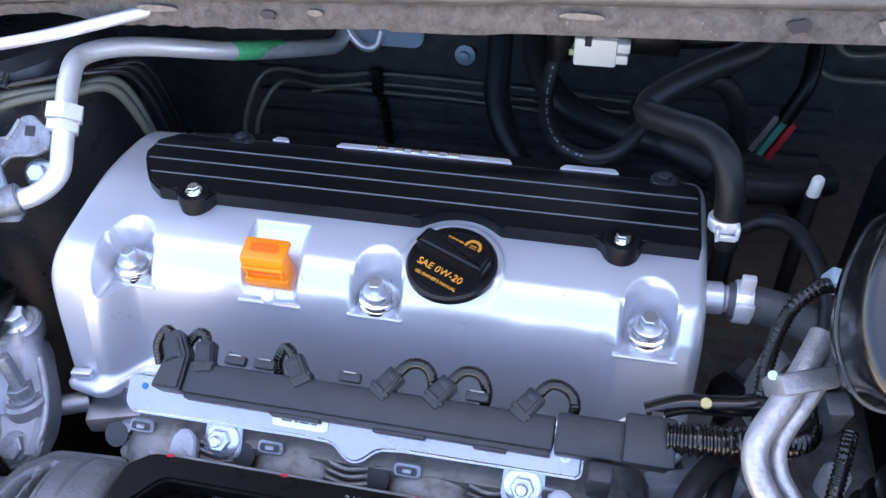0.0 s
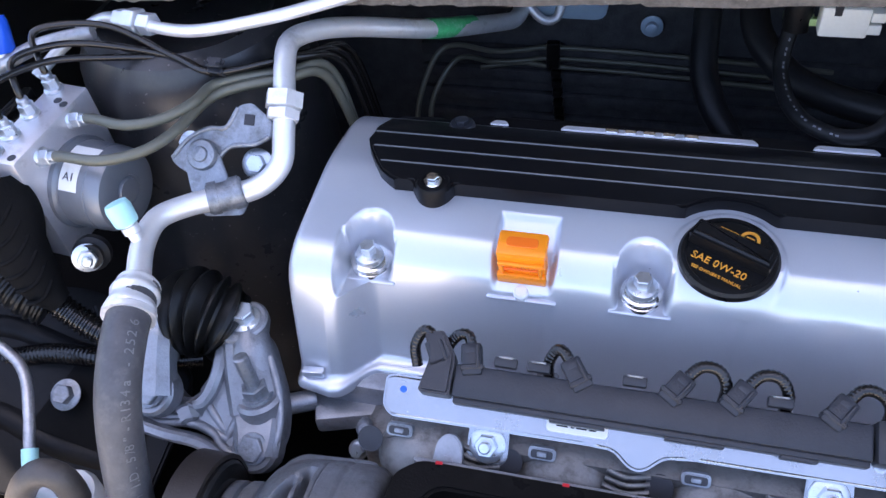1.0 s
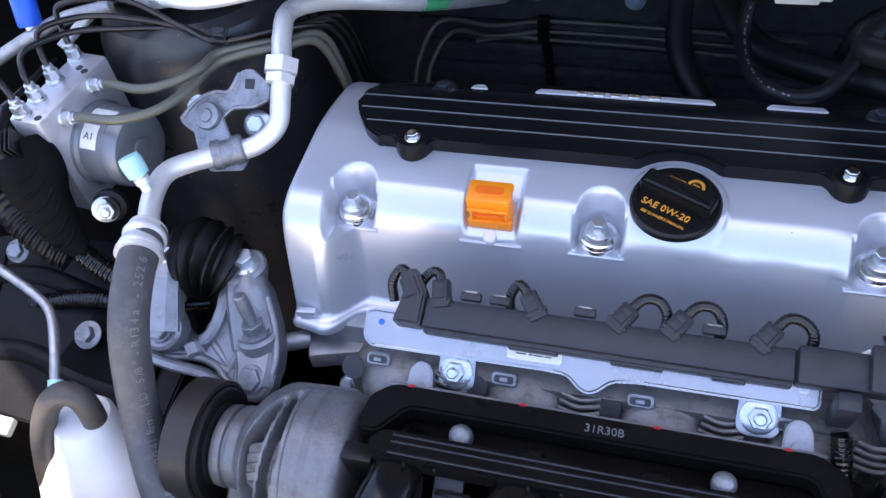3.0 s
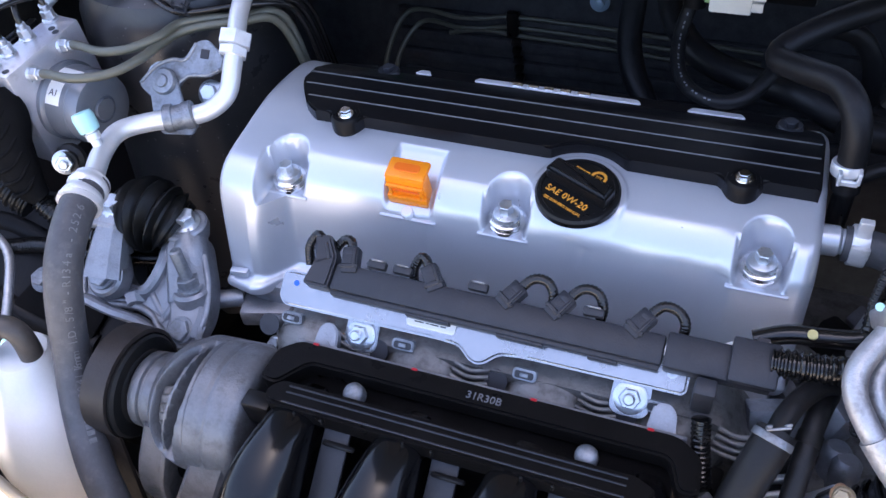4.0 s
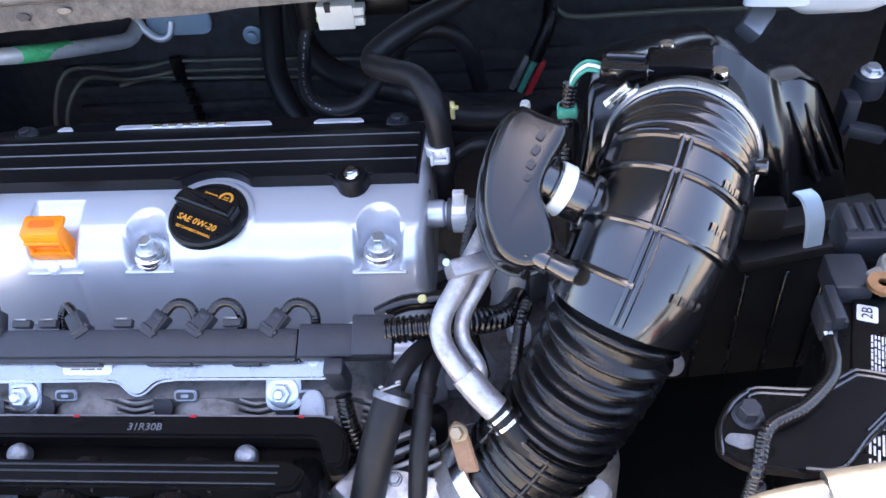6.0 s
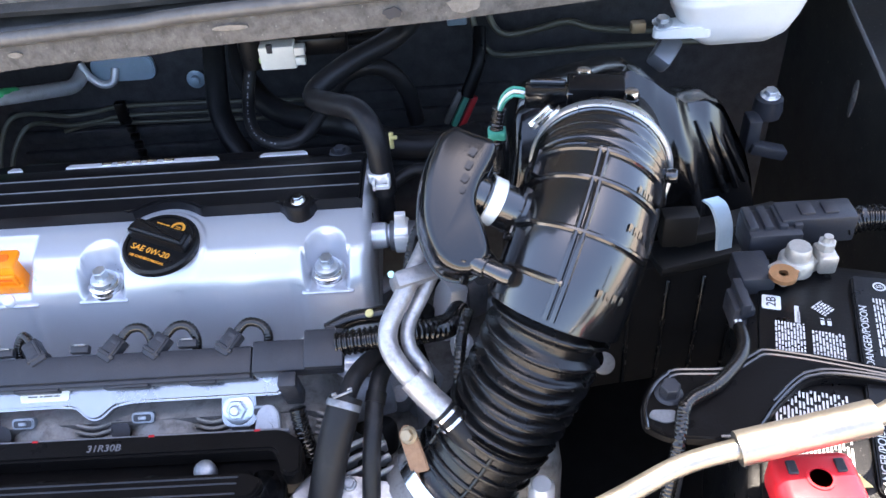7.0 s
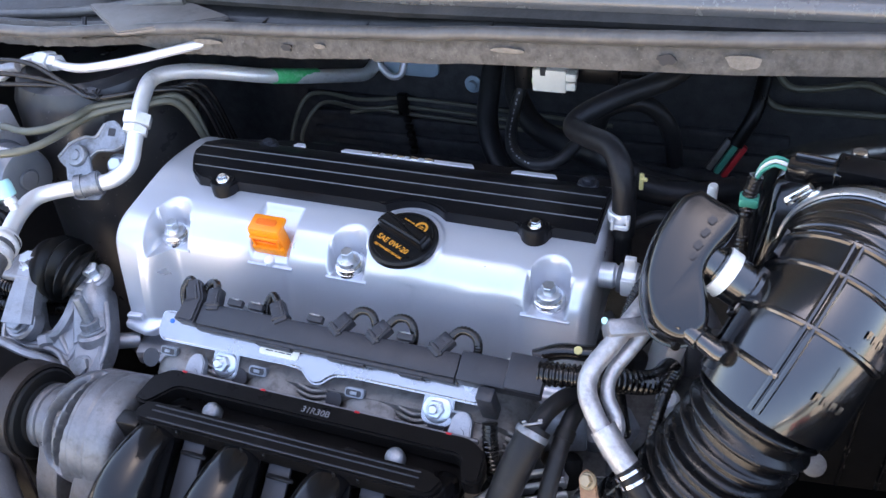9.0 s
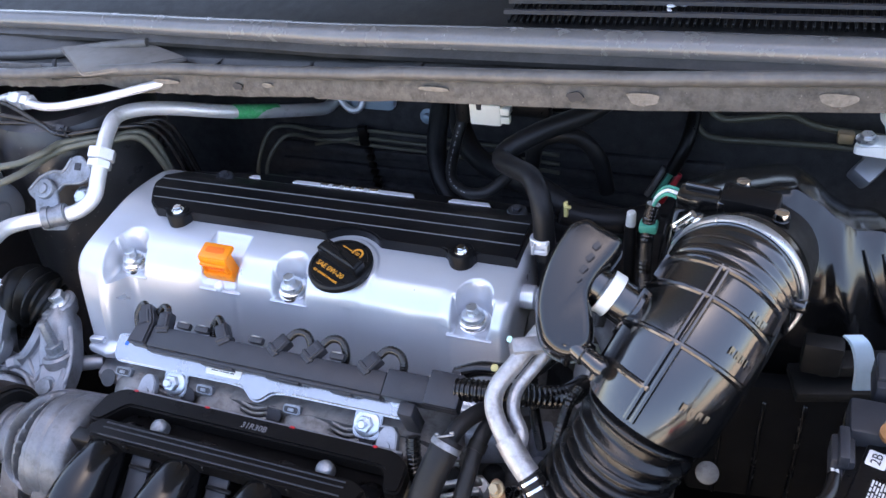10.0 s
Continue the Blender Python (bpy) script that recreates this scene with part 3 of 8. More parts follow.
seal = single("trim_weather_seal", cowl_sheet([(0.201 + 0.0135 * math.cos(2 * math.pi * a / 16), 1.051 + 0.0115 * math.sin(2 * math.pi * a / 16)) for a in range(16)], seal_shift, n=50),
              "seal", "thick grey rubber bonnet seal along the cowl", "seal", kind="structure")
part("seal_foot", cowl_sheet([(0.183, 1.036), (0.181, 1.041), (0.190, 1.046), (0.21, 1.046), (0.216, 1.036)], seal_shift, n=40), "cowl", seal)

# scuttle grille behind the seal
b = cowl_sheet([(0.214, 1.046), (0.219, 1.053), (0.26, 1.062), (0.34, 1.08), (0.60, 1.16), (0.60, 1.14), (0.24, 1.03)], seal_shift, n=40)
scuttle = single("trim_scuttle", b, "matte_black", "black plastic scuttle panel below the windscreen", "scuttle panel", kind="structure")
for k in range(5):
    y = 0.228 + 0.0165 * k
    b = cowl_sheet([(y, 1.0640 + 0.0032 * k), (y + 0.0005, 1.0672 + 0.0032 * k), (y + 0.0035, 1.0678 + 0.0032 * k), (y + 0.0045, 1.0640 + 0.0032 * k)], seal_shift, 0.165, 0.64, 30)
    part("grille_bar", b, "channel", scuttle)
for k in range(78):
    b = new_bm()
    box(b, (0.0022, 0.074, 0.004), Matrix.Translation((0.17 + 0.0060 * k, 0.262 + seal_shift(0.17 + 0.0060 * k)[0], 1.0655 + seal_shift(0.17 + 0.0060 * k)[1])) @ Matrix.Rotation(radians(11), 4, "X"), 0.0006, 1)
    part("grille_slat", b, "black", scuttle)
rnd = random.Random(9)
for k in range(7):
    b = new_bm()
    x = 0.300 + 0.026 * rnd.random()
    box(b, (rnd.uniform(0.003, 0.007), rnd.uniform(0.003, 0.006), 0.002), Matrix.Translation((x, 0.229 + 0.020 * rnd.random() + seal_shift(0.3)[0], 1.0675 + seal_shift(0.3)[1])) @ Matrix.Rotation(rnd.uniform(0, 3), 4, "Z"), 0.0006, 1)
    part("debris", b, rnd.choice(("label", "cast", "tube_alu")), scuttle)
# ---- the engine ----
engine = thing("engine_block", (0, -0.02, 0.62), "grimy cast-aluminium engine block and cylinder head", "engine")
bm = new_bm()
box(bm, (0.40, 0.20, 0.24), Matrix.Translation((0.0, 0.05, 0.68)), 0.012, 3)
part("block", bm, "cast_dark", engine)
bm = new_bm()
box(bm, (0.425, 0.205, 0.035), Matrix.Translation((-0.005, 0.052, 0.786)), 0.006, 2)
part("head_top", bm, "cast", engine)
bm = new_bm()
prism(bm, rounded([(-0.155, 0.77), (0.19, 0.77), (0.20, 0.80), (0.175, 0.835), (-0.148, 0.83), (-0.16, 0.80)], 0.01, 4), 0.05,
      Matrix(((1, 0, 0, 0), (0, 0, 1, -0.100), (0, 1, 0, 0), (0, 0, 0, 1))), 0.004)
part("head_front", bm, "cast_dark", engine)
for k in range(4):
    x = -0.1395 + 0.0915 * k
    bm = new_bm()
    lathe(bm, [(0.036, -0.03), (0.035, -0.004), (0.030, 0.006), (0.018, 0.013), (0.0, 0.015)], frame_of((x + 0.015, -0.101, 0.813), (0, -0.6, 0.8)) @ Matrix.Diagonal((0.95, 0.8, 1.15, 1)), 28)
    part("port_dome", bm, "cast_dark", engine)
    bm = new_bm()
    m = frame_of((x, -0.0965, 0.8335), (0, -0.75, 0.65))
    prism(bm, stadium(0.017, 0.0080, 0.003), 0.006, m, 0.001)
    inj = part("injector_plug", bm, "dull_zinc", engine, "grey injector connector")
    bm = new_bm()
    prism(bm, stadium(0.0135, 0.0052, 0.002), 0.0008, m @ Matrix.Translation((0, 0, 0.0056)), 0)
    part("socket", bm, "ink", inj)
    bm = new_bm()
    box(bm, (0.006, 0.003, 0.0016), m @ Matrix.Translation((0, 0, 0.0066)), 0.0005, 1)
    part("pin", bm, "dull_zinc", inj)
    bm = new_bm()
    lathe(bm, [(0.0085, 0.0), (0.0085, 0.0008), (0.0, 0.0008)], frame_of((x - 0.020, -0.1035, 0.8265), (0, -0.72, 0.69)), 20)
    part("core_hole", bm, "ink", engine)
    for q in range(4):
        bm = new_bm()
        tube(bm, [(x + 0.040 - 0.001 * q, -0.1010 - 0.0030 * q, 0.8330 - 0.0040 * q), (x + 0.052, -0.1025 - 0.0030 * q, 0.8300 - 0.0040 * q), (x + 0.066, -0.1005 - 0.0030 * q, 0.8320 - 0.0040 * q)], 0.0016, 8)
        part("casting_rib", bm, "cast_dark", engine)
for x, y, z in ((-0.105, -0.111, 0.828), (0.14, -0.111, 0.830)):
    bm = new_bm()
    m = frame_of((x, y, z), (0, -0.6, 0.8))
    prism(bm, rounded([(-0.011, -0.016), (0.011, -0.016), (0.008, 0.012), (0.003, 0.017), (-0.003, 0.017), (-0.008, 0.012)], 0.004, 3), 0.007, m, 0.001)
    lathe(bm, [(0.004, 0.006), (0.004, 0.008), (0.0, 0.008)], m, 12)
    part("lug", bm, "cast", engine, "cast lug with a small hole")
# cam sensor housing, front left below the cover
bm = new_bm()
m = Matrix.Translation((-0.200, -0.050, 0.775))
box(bm, (0.05, 0.03, 0.018), m @ Matrix.Rotation(0.3, 4, "Z"), 0.004)
lathe(bm, [(0.008, 0), (0.008, 0.03), (0.006, 0.032)], frame_of((-0.225, -0.052, 0.782), (-0.7, -0.4, 0.1)), 14)
lathe(bm, [(0.006, 0), (0.006, 0.03), (0.004, 0.033)], frame_of((-0.185, -0.058, 0.770), (0.2, -0.5, 0.6)), 14)
part("sensor_housing", bm, "cast", engine)
for p in ((-0.178, -0.065, 0.775), (-0.190, -0.070, 0.752), (-0.165, -0.072, 0.757)):
    bolt(p, (0, -0.6, 0.6), 0.0055, 0.006, 1.4, "zinc", "bolt", engine)
bm = new_bm()
box(bm, (0.035, 0.04, 0.08), Matrix.Translation((-0.165, -0.06, 0.745)), 0.008, 3)
part("bracket_casting", bm, "cast_dark", engine)

# ---- valve cover ----
CX0, CX1 = -0.236, 0.217
NICHES = (-0.184, 0.0005, 0.182)
PROFILE = [(0.160, 0.845), (0.156, 0.880), (0.147, 0.897), (0.128, 0.907), (0.10, 0.912), (0.07, 0.914), (0.045, 0.9118), (0.028, 0.9090), (0.0150, 0.9056), (0.0095, 0.9034),
           (0.0045, 0.9000), (-0.0005, 0.8952), (-0.0048, 0.8900), (-0.0074, 0.8850), (-0.0100, 0.8770), (-0.0135, 0.862), (-0.0175, 0.842), (-0.0215, 0.822), (-0.0235, 0.812), (-0.027, 0.8085), (-0.034, 0.8060), (-0.0355, 0.800), (-0.032, 0.796)]
FLOOR_Z = 0.8760


def sstep(a, b, x):
    t = min(1.0, max(0.0, (x - a) / (b - a)))
    return t * t * (3 - 2 * t)


def cover_point(x, y, z, ny, nz):
    # rounded ends
    for d, r in ((x - CX0, 0.007), (CX1 - x, 0.010)):
        if d < r:
            o = r - math.sqrt(max(0.0, r * r - (r - d) ** 2))
            y, z = y - ny * o, z - nz * o
    # the left end stands forward of the face
    low = sstep(0.895, 0.83, z) if y < 0.02 else 0.0
    block = sstep(-0.176, -0.203, x)
    y -= (0.021 * block + 0.004 * max(0.0, 1 - abs(x + 0.209) / 0.02) * low) * sstep(0.035, 0.0, y)
    # right corner pad
    k = sstep(0.150, 0.165, x)
    y -= 0.004 * k * sstep(0.03, 0.0, y)
    # bolt niches: arched at the back, open to the front over a flat floor
    for c in NICHES:
        u = x - c
        if abs(u) < 0.026 and z > FLOOR_Z:
            hw = 0.0165
            back = 0.003 + math.sqrt(max(0.0, hw * hw - min(abs(u), hw) ** 2)) * 1.15
            inside = min(hw - abs(u), (back - y) * 0.8)
            mask = sstep(-0.0040, 0.0020, inside) ** 1.6
            z += (min(z, FLOOR_Z + 0.002 * max(0, y + 0.01) / 0.02) - z) * mask
    # clip pocket
    u = x + 0.0765
    inside = min(0.0195 - abs(u), 0.034 - y)
    mask = sstep(-0.0025, 0.0025, inside)
    if mask > 0 and z > 0.874:
        z += (min(z, 0.8790 + max(0, y + 0.010) * 0.66) - z) * mask
    # raised seat of the filler cap
    d = math.hypot(x - 0.050, y - 0.016)
    z += 0.0022 * sstep(0.0365, 0.0335, d) * sstep(-0.012, 0.004, y) if z > 0.86 else 0.0
    # long shallow dips down the front face below the niches
    for c in (-0.06, 0.062, 0.16):
        if z < 0.88 and y < 0:
            y += 0.0010 * math.exp(-((x - c) / 0.004) ** 2)
    return x, y, z


prof = [(q.x, q.y) for q in curve_pts([(a, b, 0) for a, b in PROFILE], 0.0012)]
nrm = []
for i in range(len(prof)):
    a, b = prof[max(i - 1, 0)], prof[min(i + 1, len(prof) - 1)]
    dy, dz = b[0] - a[0], b[1] - a[1]
    l = math.hypot(dy, dz)
    nrm.append((dz / l, -dy / l))
xs = []
x = CX0
while x < CX1 - 1e-6:
    xs.append(x)
    near = min(abs(x - c) for c in (*NICHES, -0.0765, 0.05)) < 0.04 or x < CX0 + 0.03 or x > CX1 - 0.03
    x += 0.0009 if near else 0.0025
xs.append(CX1)
verts, faces = [], []
for x in xs:
    for (y, z), (ny, nz) in zip(prof, nrm):
        verts.append(cover_point(x, y, z, ny, nz))
w = len(prof)
for i in range(len(xs) - 1):
    for j in range(w - 1):
        faces.append((i * w + j, i * w + j + 1, (i + 1) * w + j + 1, (i + 1) * w + j))
faces.append(tuple(range(w))[::-1])
faces.append(tuple((len(xs) - 1) * w + j for j in range(w)))
valve_cover = thing("valve_cover", (0, 0.05, 0.80), "silver-painted cast valve cover with a satin black coil cover", "valve cover")
me = bpy.data.meshes.new("shell")
me.from_pydata(verts, [], faces)
bm = new_bm()
bm.from_mesh(me)
bpy.data.meshes.remove(me)
part("shell", bm, "cover_paint", valve_cover, "smooth silver-painted casting", 60)
bm = new_bm()
box(bm, (0.016, 0.006, 0.006), Matrix.Translation((-0.2215, -0.0500, 0.8130)) @ Matrix.Rotation(0.1, 4, "Z"), 0.001)
part("boss", bm, "cover_paint", valve_cover)
for c, w_ in ((NICHES[0], 0.040), (NICHES[1], 0.040), (NICHES[2], 0.042), (-0.0765, 0.047)):
    bm = new_bm()
    box(bm, (w_, 0.0060, 0.0030), Matrix.Translation((c, -0.0095 - (0.004 if c > 0.15 else 0.0), FLOOR_Z - 0.0012)), 0.0013, 3)
    part("floor_lip", bm, "cover_paint", valve_cover)
bm = new_bm()
lathe(bm, [(0.011, 0), (0.011, 0.02), (0.009, 0.022), (0.009, 0.034)], frame_of((0.208, 0.035, 0.888), (1, 0.05, 0)), 24)
part("breather_neck", bm, "cover_paint", valve_cover)
for c in NICHES:
    at = Vector((c, 0.0015, FLOOR_Z + 0.0008))
    bm = new_bm()
    m = frame_of(at, (0, -0.08, 1))
    lathe(bm, [(0.0125, 0), (0.0135, 0.001), (0.0135, 0.004), (0.0115, 0.0048), (0.0115, 0.0065), (0.0132, 0.0072), (0.0132, 0.0085), (0.0105, 0.0100)], m, 32)
    nut = part("cover_nut", bm, "chrome", valve_cover, "bright washer and dome nut")
    bm = new_bm()
    lathe(bm, [(0.0105, 0.0095), (0.0098, 0.0135), (0.0055, 0.0155)], m, 28)
    hexagon(bm, 0.0058, 0.0075, m @ Matrix.Translation((0, 0, 0.0150)))
    part("hex_head", bm, "zinc", nut, sharp=28)

# satin black coil cover
bm = new_bm()
front = []
for i in range(121):
    x = -0.192 + 0.402 * i / 120
    y = 0.0445
    for c in (-0.1465, 0.1595):
        u = abs(x - c)
        if u < 0.0135:
            y = min(y, 0.0445 - math.sqrt(max(0, 0.0135 ** 2 - u * u)) * 0.9)
    u = abs(x - 0.050)
    if u < 0.040:
        y = max(y, 0.016 + math.sqrt(0.040 ** 2 - u * u))
    front.append((x, y))
left = [(-0.205, 0.097), (-0.207, 0.088), (-0.203, 0.078), (-0.196, 0.066), (-0.188, 0.054), (-0.180, 0.0475)]
front = [p for p in front if p[0] > -0.176]
outline = front + [(0.2105, 0.048), (0.2105, 0.128), (0.200, 0.136), (-0.206, 0.136)] + left
prism(bm, outline, 0.028, Matrix.Translation((0, 0, 0.8945)), 0.0018, 2)
bmesh.ops.bisect_plane(bm, geom=[*bm.verts, *bm.edges, *bm.faces], plane_co=(0, 0.102, 0), plane_no=(0, 1, 0))
for v in bm.verts:
    if v.co.y > 0.102 and v.co.z > 0.91:
        v.co.z -= (v.co.y - 0.102) * 0.50
coil = part("coil_cover", bm, "black_cover", valve_cover, "satin black ribbed plastic coil cover", 30)
bm = new_bm()
prism(bm, rounded([(-0.205, 0.128), (0.209, 0.128), (0.209, 0.158), (-0.12, 0.158), (-0.16, 0.150), (-0.205, 0.150)], 0.008, 4), 0.018, Matrix.Translation((0, 0, 0.882)), 0.003)
part("rear_flange", bm, "black_cover", coil)
for y, xl in ((0.0955, -0.204), (0.0790, -0.200), (0.0625, -0.190)):
    bm = new_bm()
    box(bm, (0.208 - xl, 0.0011, 0.0014), Matrix.Translation(((0.208 + xl) / 2, y, 0.9228)), 0.0004, 1)
    part("rib", bm, "rib_edge", coil, "thin coil cover rib, its edge highlight painted grey")
for c in (-0.1465, 0.1595):
    bm = new_bm()
    lathe(bm, [(0.0125, 0), (0.0125, 0.020), (0.0110, 0.0225), (0.0085, 0.0225), (0.0085, 0.0205), (0, 0.0205)], Matrix.Translation((c, 0.0440, 0.901)), 28)
    part("screw_boss", bm, "black_cover", coil)
    bm = new_bm()
    lathe(bm, [(0.0062, 0), (0.0066, 0.001), (0.0062, 0.002)], Matrix.Translation((c, 0.0440, 0.9222)), 20)
    hexagon(bm, 0.0045, 0.004, Matrix.Translation((c, 0.0440, 0.924)))
    part("screw", bm, "chrome", coil, "bright hex screw", 28)
for c, y in ((-0.145, 0.125), (0.186, 0.127)):
    bm = new_bm()
    lathe(bm, [(0.010, 0), (0.010, 0.006), (0.0085, 0.008)], Matrix.Translation((c, y, 0.9065)), 22)
    hexagon(bm, 0.0052, 0.004, Matrix.Translation((c, y, 0.9140)))
    part("rear_screw", bm, "channel", coil, sharp=28)
bm = new_bm()
prism(bm, rounded([(-0.073, 0.1420), (0.072, 0.1420), (0.068, 0.1475), (-0.069, 0.1475)], 0.002, 3), 0.0015, Matrix.Translation((0, 0, 0.9018)), 0.0003, 1)
badge = part("badge_bar", bm, "tube_alu", coil, "grey metal badge strip")
for x, w in ((-0.034, 0.011), (-0.020, 0.010), (-0.0065, 0.010), (0.008, 0.011), (0.024, 0.012)):
    bm = new_bm()
    box(bm, (w * 0.85, 0.0046, 0.0010), Matrix.Translation((x, 0.1446, 0.9036)), 0.0004, 1)
    part("badge_block", bm, "chrome", badge, "raised bright unlettered badge block")
for x0, x1 in ((0.108, 0.154), (-0.128, -0.112)):
    bm = new_bm()
    prism(bm, rounded([(x0, 0.142), (x1, 0.142), (x1 - 0.004, 0.1475), (x0 + 0.004, 0.1475)], 0.002, 3), 0.0015, Matrix.Translation((0, 0, 0.9018)), 0.0003, 1)
    part("badge_strip", bm, "tube_alu", coil, "grey metal trim strip")

# orange clip that stands in the cover's pocket
clip = thing("cable_clip", (-0.0765, 0.0, 0.880), "bright orange plastic cable clip in the valve cover's pocket", "clip")
bm = new_bm()
m = frame_of((-0.0770, 0.002, 0.8960), (0, -0.25, 1))
box(bm, (0.0315, 0.0125, 0.034), m, 0.0018, 2)
part("body", bm, "orange", clip)
bm = new_bm()
box(bm, (0.0325, 0.019, 0.0055), m @ Matrix.Translation((0, 0.004, 0.0165)), 0.0022, 2)
part("hook", bm, "orange", clip)
bm = new_bm()
prism(bm, stadium(0.021, 0.0075, 0.0035), 0.0012, m @ Matrix.Translation((0, 0.0045, 0.0186)), 0.0003, 1)
part("recess", bm, "orange_shade", clip)
for o in (-0.0125, 0.0125):
    bm = new_bm()
    box(bm, (0.0022, 0.0035, 0.020), m @ Matrix.Translation((o, -0.0072, 0.002)), 0.0008, 1)
    part("side_rail", bm, "orange", clip)
bm = new_bm()
box(bm, (0.030, 0.0030, 0.0030), m @ Matrix.Translation((0, -0.0075, 0.0105)), 0.0010, 2)
part("lip", bm, "orange", clip)
bm = new_bm()
box(bm, (0.028, 0.002, 0.0015), m @ Matrix.Translation((0, -0.0066, 0.004)), 0.0005, 1)
part("step", bm, "orange_shade", clip)
bm = new_bm()
box(bm, (0.0325, 0.004, 0.010), m @ Matrix.Translation((0, -0.0075, -0.006)), 0.0012, 2)
part("latch", bm, "orange", clip)
bm = new_bm()
lathe(bm, [(0.005, 0), (0.005, 0.004), (0.004, 0.005)], frame_of((-0.0765, -0.0085, 0.8775), (0, -0.3, 1)), 16)
part("pin", bm, "white_poly", clip)

# filler cap
cap = thing("oil_filler_cap", (0.050, 0.016, 0.906), "black oil filler cap with orange lettering on the valve cover", "filler cap")
m = frame_of((0.0502, 0.0155, 0.9055), (0.0, -0.17, 1), (1, 0, 0))
bm = new_bm()
lathe(bm, [(0.030, 0), (0.0308, 0.001), (0.0308, 0.0055), (0.0292, 0.0075), (0.0265, 0.0078), (0.026, 0.0070), (0, 0.0070)], m, 56)
part("disc", bm, "black", cap)
TWIST = radians(-24)
mt = m @ Matrix.Rotation(TWIST, 4, "Z")
bm = new_bm()
prism(bm, rounded([(-0.0265, -0.0035), (0.0265, -0.0035), (0.0255, 0.0105), (-0.0255, 0.0105)], 0.002, 3), 0.0130, mt @ Matrix.Translation((0, 0.0, 0.006)), 0.003, 3)
part("grip", bm, "black", cap, "raised black grip bar")
lettering("grade_lettering", "SAE 0W-20", 0.0075, mt @ Matrix.Translation((-0.002, -0.0105, 0.0073)), "orange_ink", cap)
lettering("manual_lettering", "SEE OWNER'S MANUAL", 0.0031, mt @ Matrix.Translation((0.0, -0.0185, 0.0073)), "orange_ink", cap)
bm = new_bm()
ring = []
for k in range(20):
    a = radians(-20 + 220 * k / 19)
    ring.append((0.0062 * math.cos(a), 0.0062 * math.sin(a)))
for k in range(19, -1, -1):
    a = radians(-20 + 220 * k / 19)
    ring.append((0.0042 * math.cos(a), 0.0042 * math.sin(a)))
prism(bm, ring, 0.0006, mt @ Matrix.Translation((0.0055, 0.0172, 0.0070)), 0)
bars(bm, mt @ Matrix.Translation((0.0055, 0.0172, 0.0074)), 0.005, 0.004, 2, 3, 0.6, 3)
bars(bm, mt @ Matrix.Translation((-0.008, 0.0170, 0.0074)), 0.012, 0.002, 1, 4, 0.7, 3)
part("oil_mark", bm, "orange_ink", cap, "small orange warning mark")

# ---- fuel rail and its wiring channel ----
rail = thing("fuel_rail", (0, -0.09, 0.84), "bright plated fuel rail across the engine's front", "fuel rail")
SL = (0, -0.62, 0.785)
rm = frame_of((0.0, -0.0865, 0.8555), SL)
out = [(-0.152, 0.011), (-0.152, -0.008), (-0.146, -0.014), (-0.020, -0.0125), (-0.006, -0.0135), (0.003, -0.0215), (0.009, -0.0235), (0.015, -0.0215), (0.024, -0.0135), (0.040, -0.0115), (0.148, -0.011), (0.151, -0.008), (0.151, 0.010), (0.146, 0.012), (-0.146, 0.013)]
bm = new_bm()
prism(bm, rounded(out, 0.004, 4), 0.009, rm @ Matrix.Translation((0, 0, -0.0085)), 0.0022, 3)
part("rail_body", bm, "rail", rail)
for x, z in ((-0.0825, 0.8345), (0.1165, 0.8385)):
    bm = new_bm()
    m = frame_of((x, -0.0985, z), (0, -0.70, 0.71))
    prism(bm, rounded([(-0.0135, -0.013), (0.0135, -0.013), (0.0125, 0.018), (-0.0125, 0.018)], 0.009, 6), 0.004, m @ Matrix.Translation((0, 0, -0.004)), 0.0008)
    tab = part("mounting_tab", bm, "rail", rail)
    bm = new_bm()
    lathe(bm, [(0.0115, 0), (0.0115, 0.0016), (0.009, 0.0028)], m, 28)
    hexagon(bm, 0.0075, 0.0065, m @ Matrix.Translation((0, 0, 0.002)))
    lathe(bm, [(0.0040, 0.008), (0.0040, 0.0125), (0.003, 0.0135)], m, 14)
    part("flange_nut", bm, "zinc", tab, sharp=28)
bm = new_bm()
prism(bm, stadium(0.037, 0.0115, 0.003), 0.0006, rm @ Matrix.Translation((-0.0285, -0.0015, 0.0006)), 0)
lab = part("maker_label", bm, "label", rail, "white paper label")
bm = new_bm()
for q in range(6):
    prism(bm, [(-0.0013, -0.0024), (0.0011, -0.0024), (0.0019, 0.0024), (-0.0005, 0.0024)], 0.0004, rm @ Matrix.Translation((-0.0400 + 0.0042 * q, 0.0014, 0.0012)), 0)
bars(bm, rm @ Matrix.Translation((-0.0290, -0.0032, 0.0014)), 0.024, 0.0011, 1, 2, 0.8, 4)
part("printed_bars", bm, "ink", lab)
bm = new_bm()
lathe(bm, [(0.0022, 0), (0.0022, 0.0003)], rm @ Matrix.Translation((-0.139, 0.004, 0.0006)), 12)
part("paint_dot", bm, "blue", rail)
bm = new_bm()
lathe(bm, [(0.0035, 0), (0.0035, 0.0008), (0.0018, 0.0008), (0.0018, 0.0)], rm @ Matrix.Translation((0.140, 0.002, 0.0006)), 14)
part("rivet", bm, "zinc", rail)

chan = thing("wiring_channel", (0.03, -0.075, 0.86), "charcoal plastic wiring channel above the fuel rail", "wiring channel")
CL = (0, -0.42, 0.907)
cm = frame_of((0.0, -0.0800, 0.8745), CL)


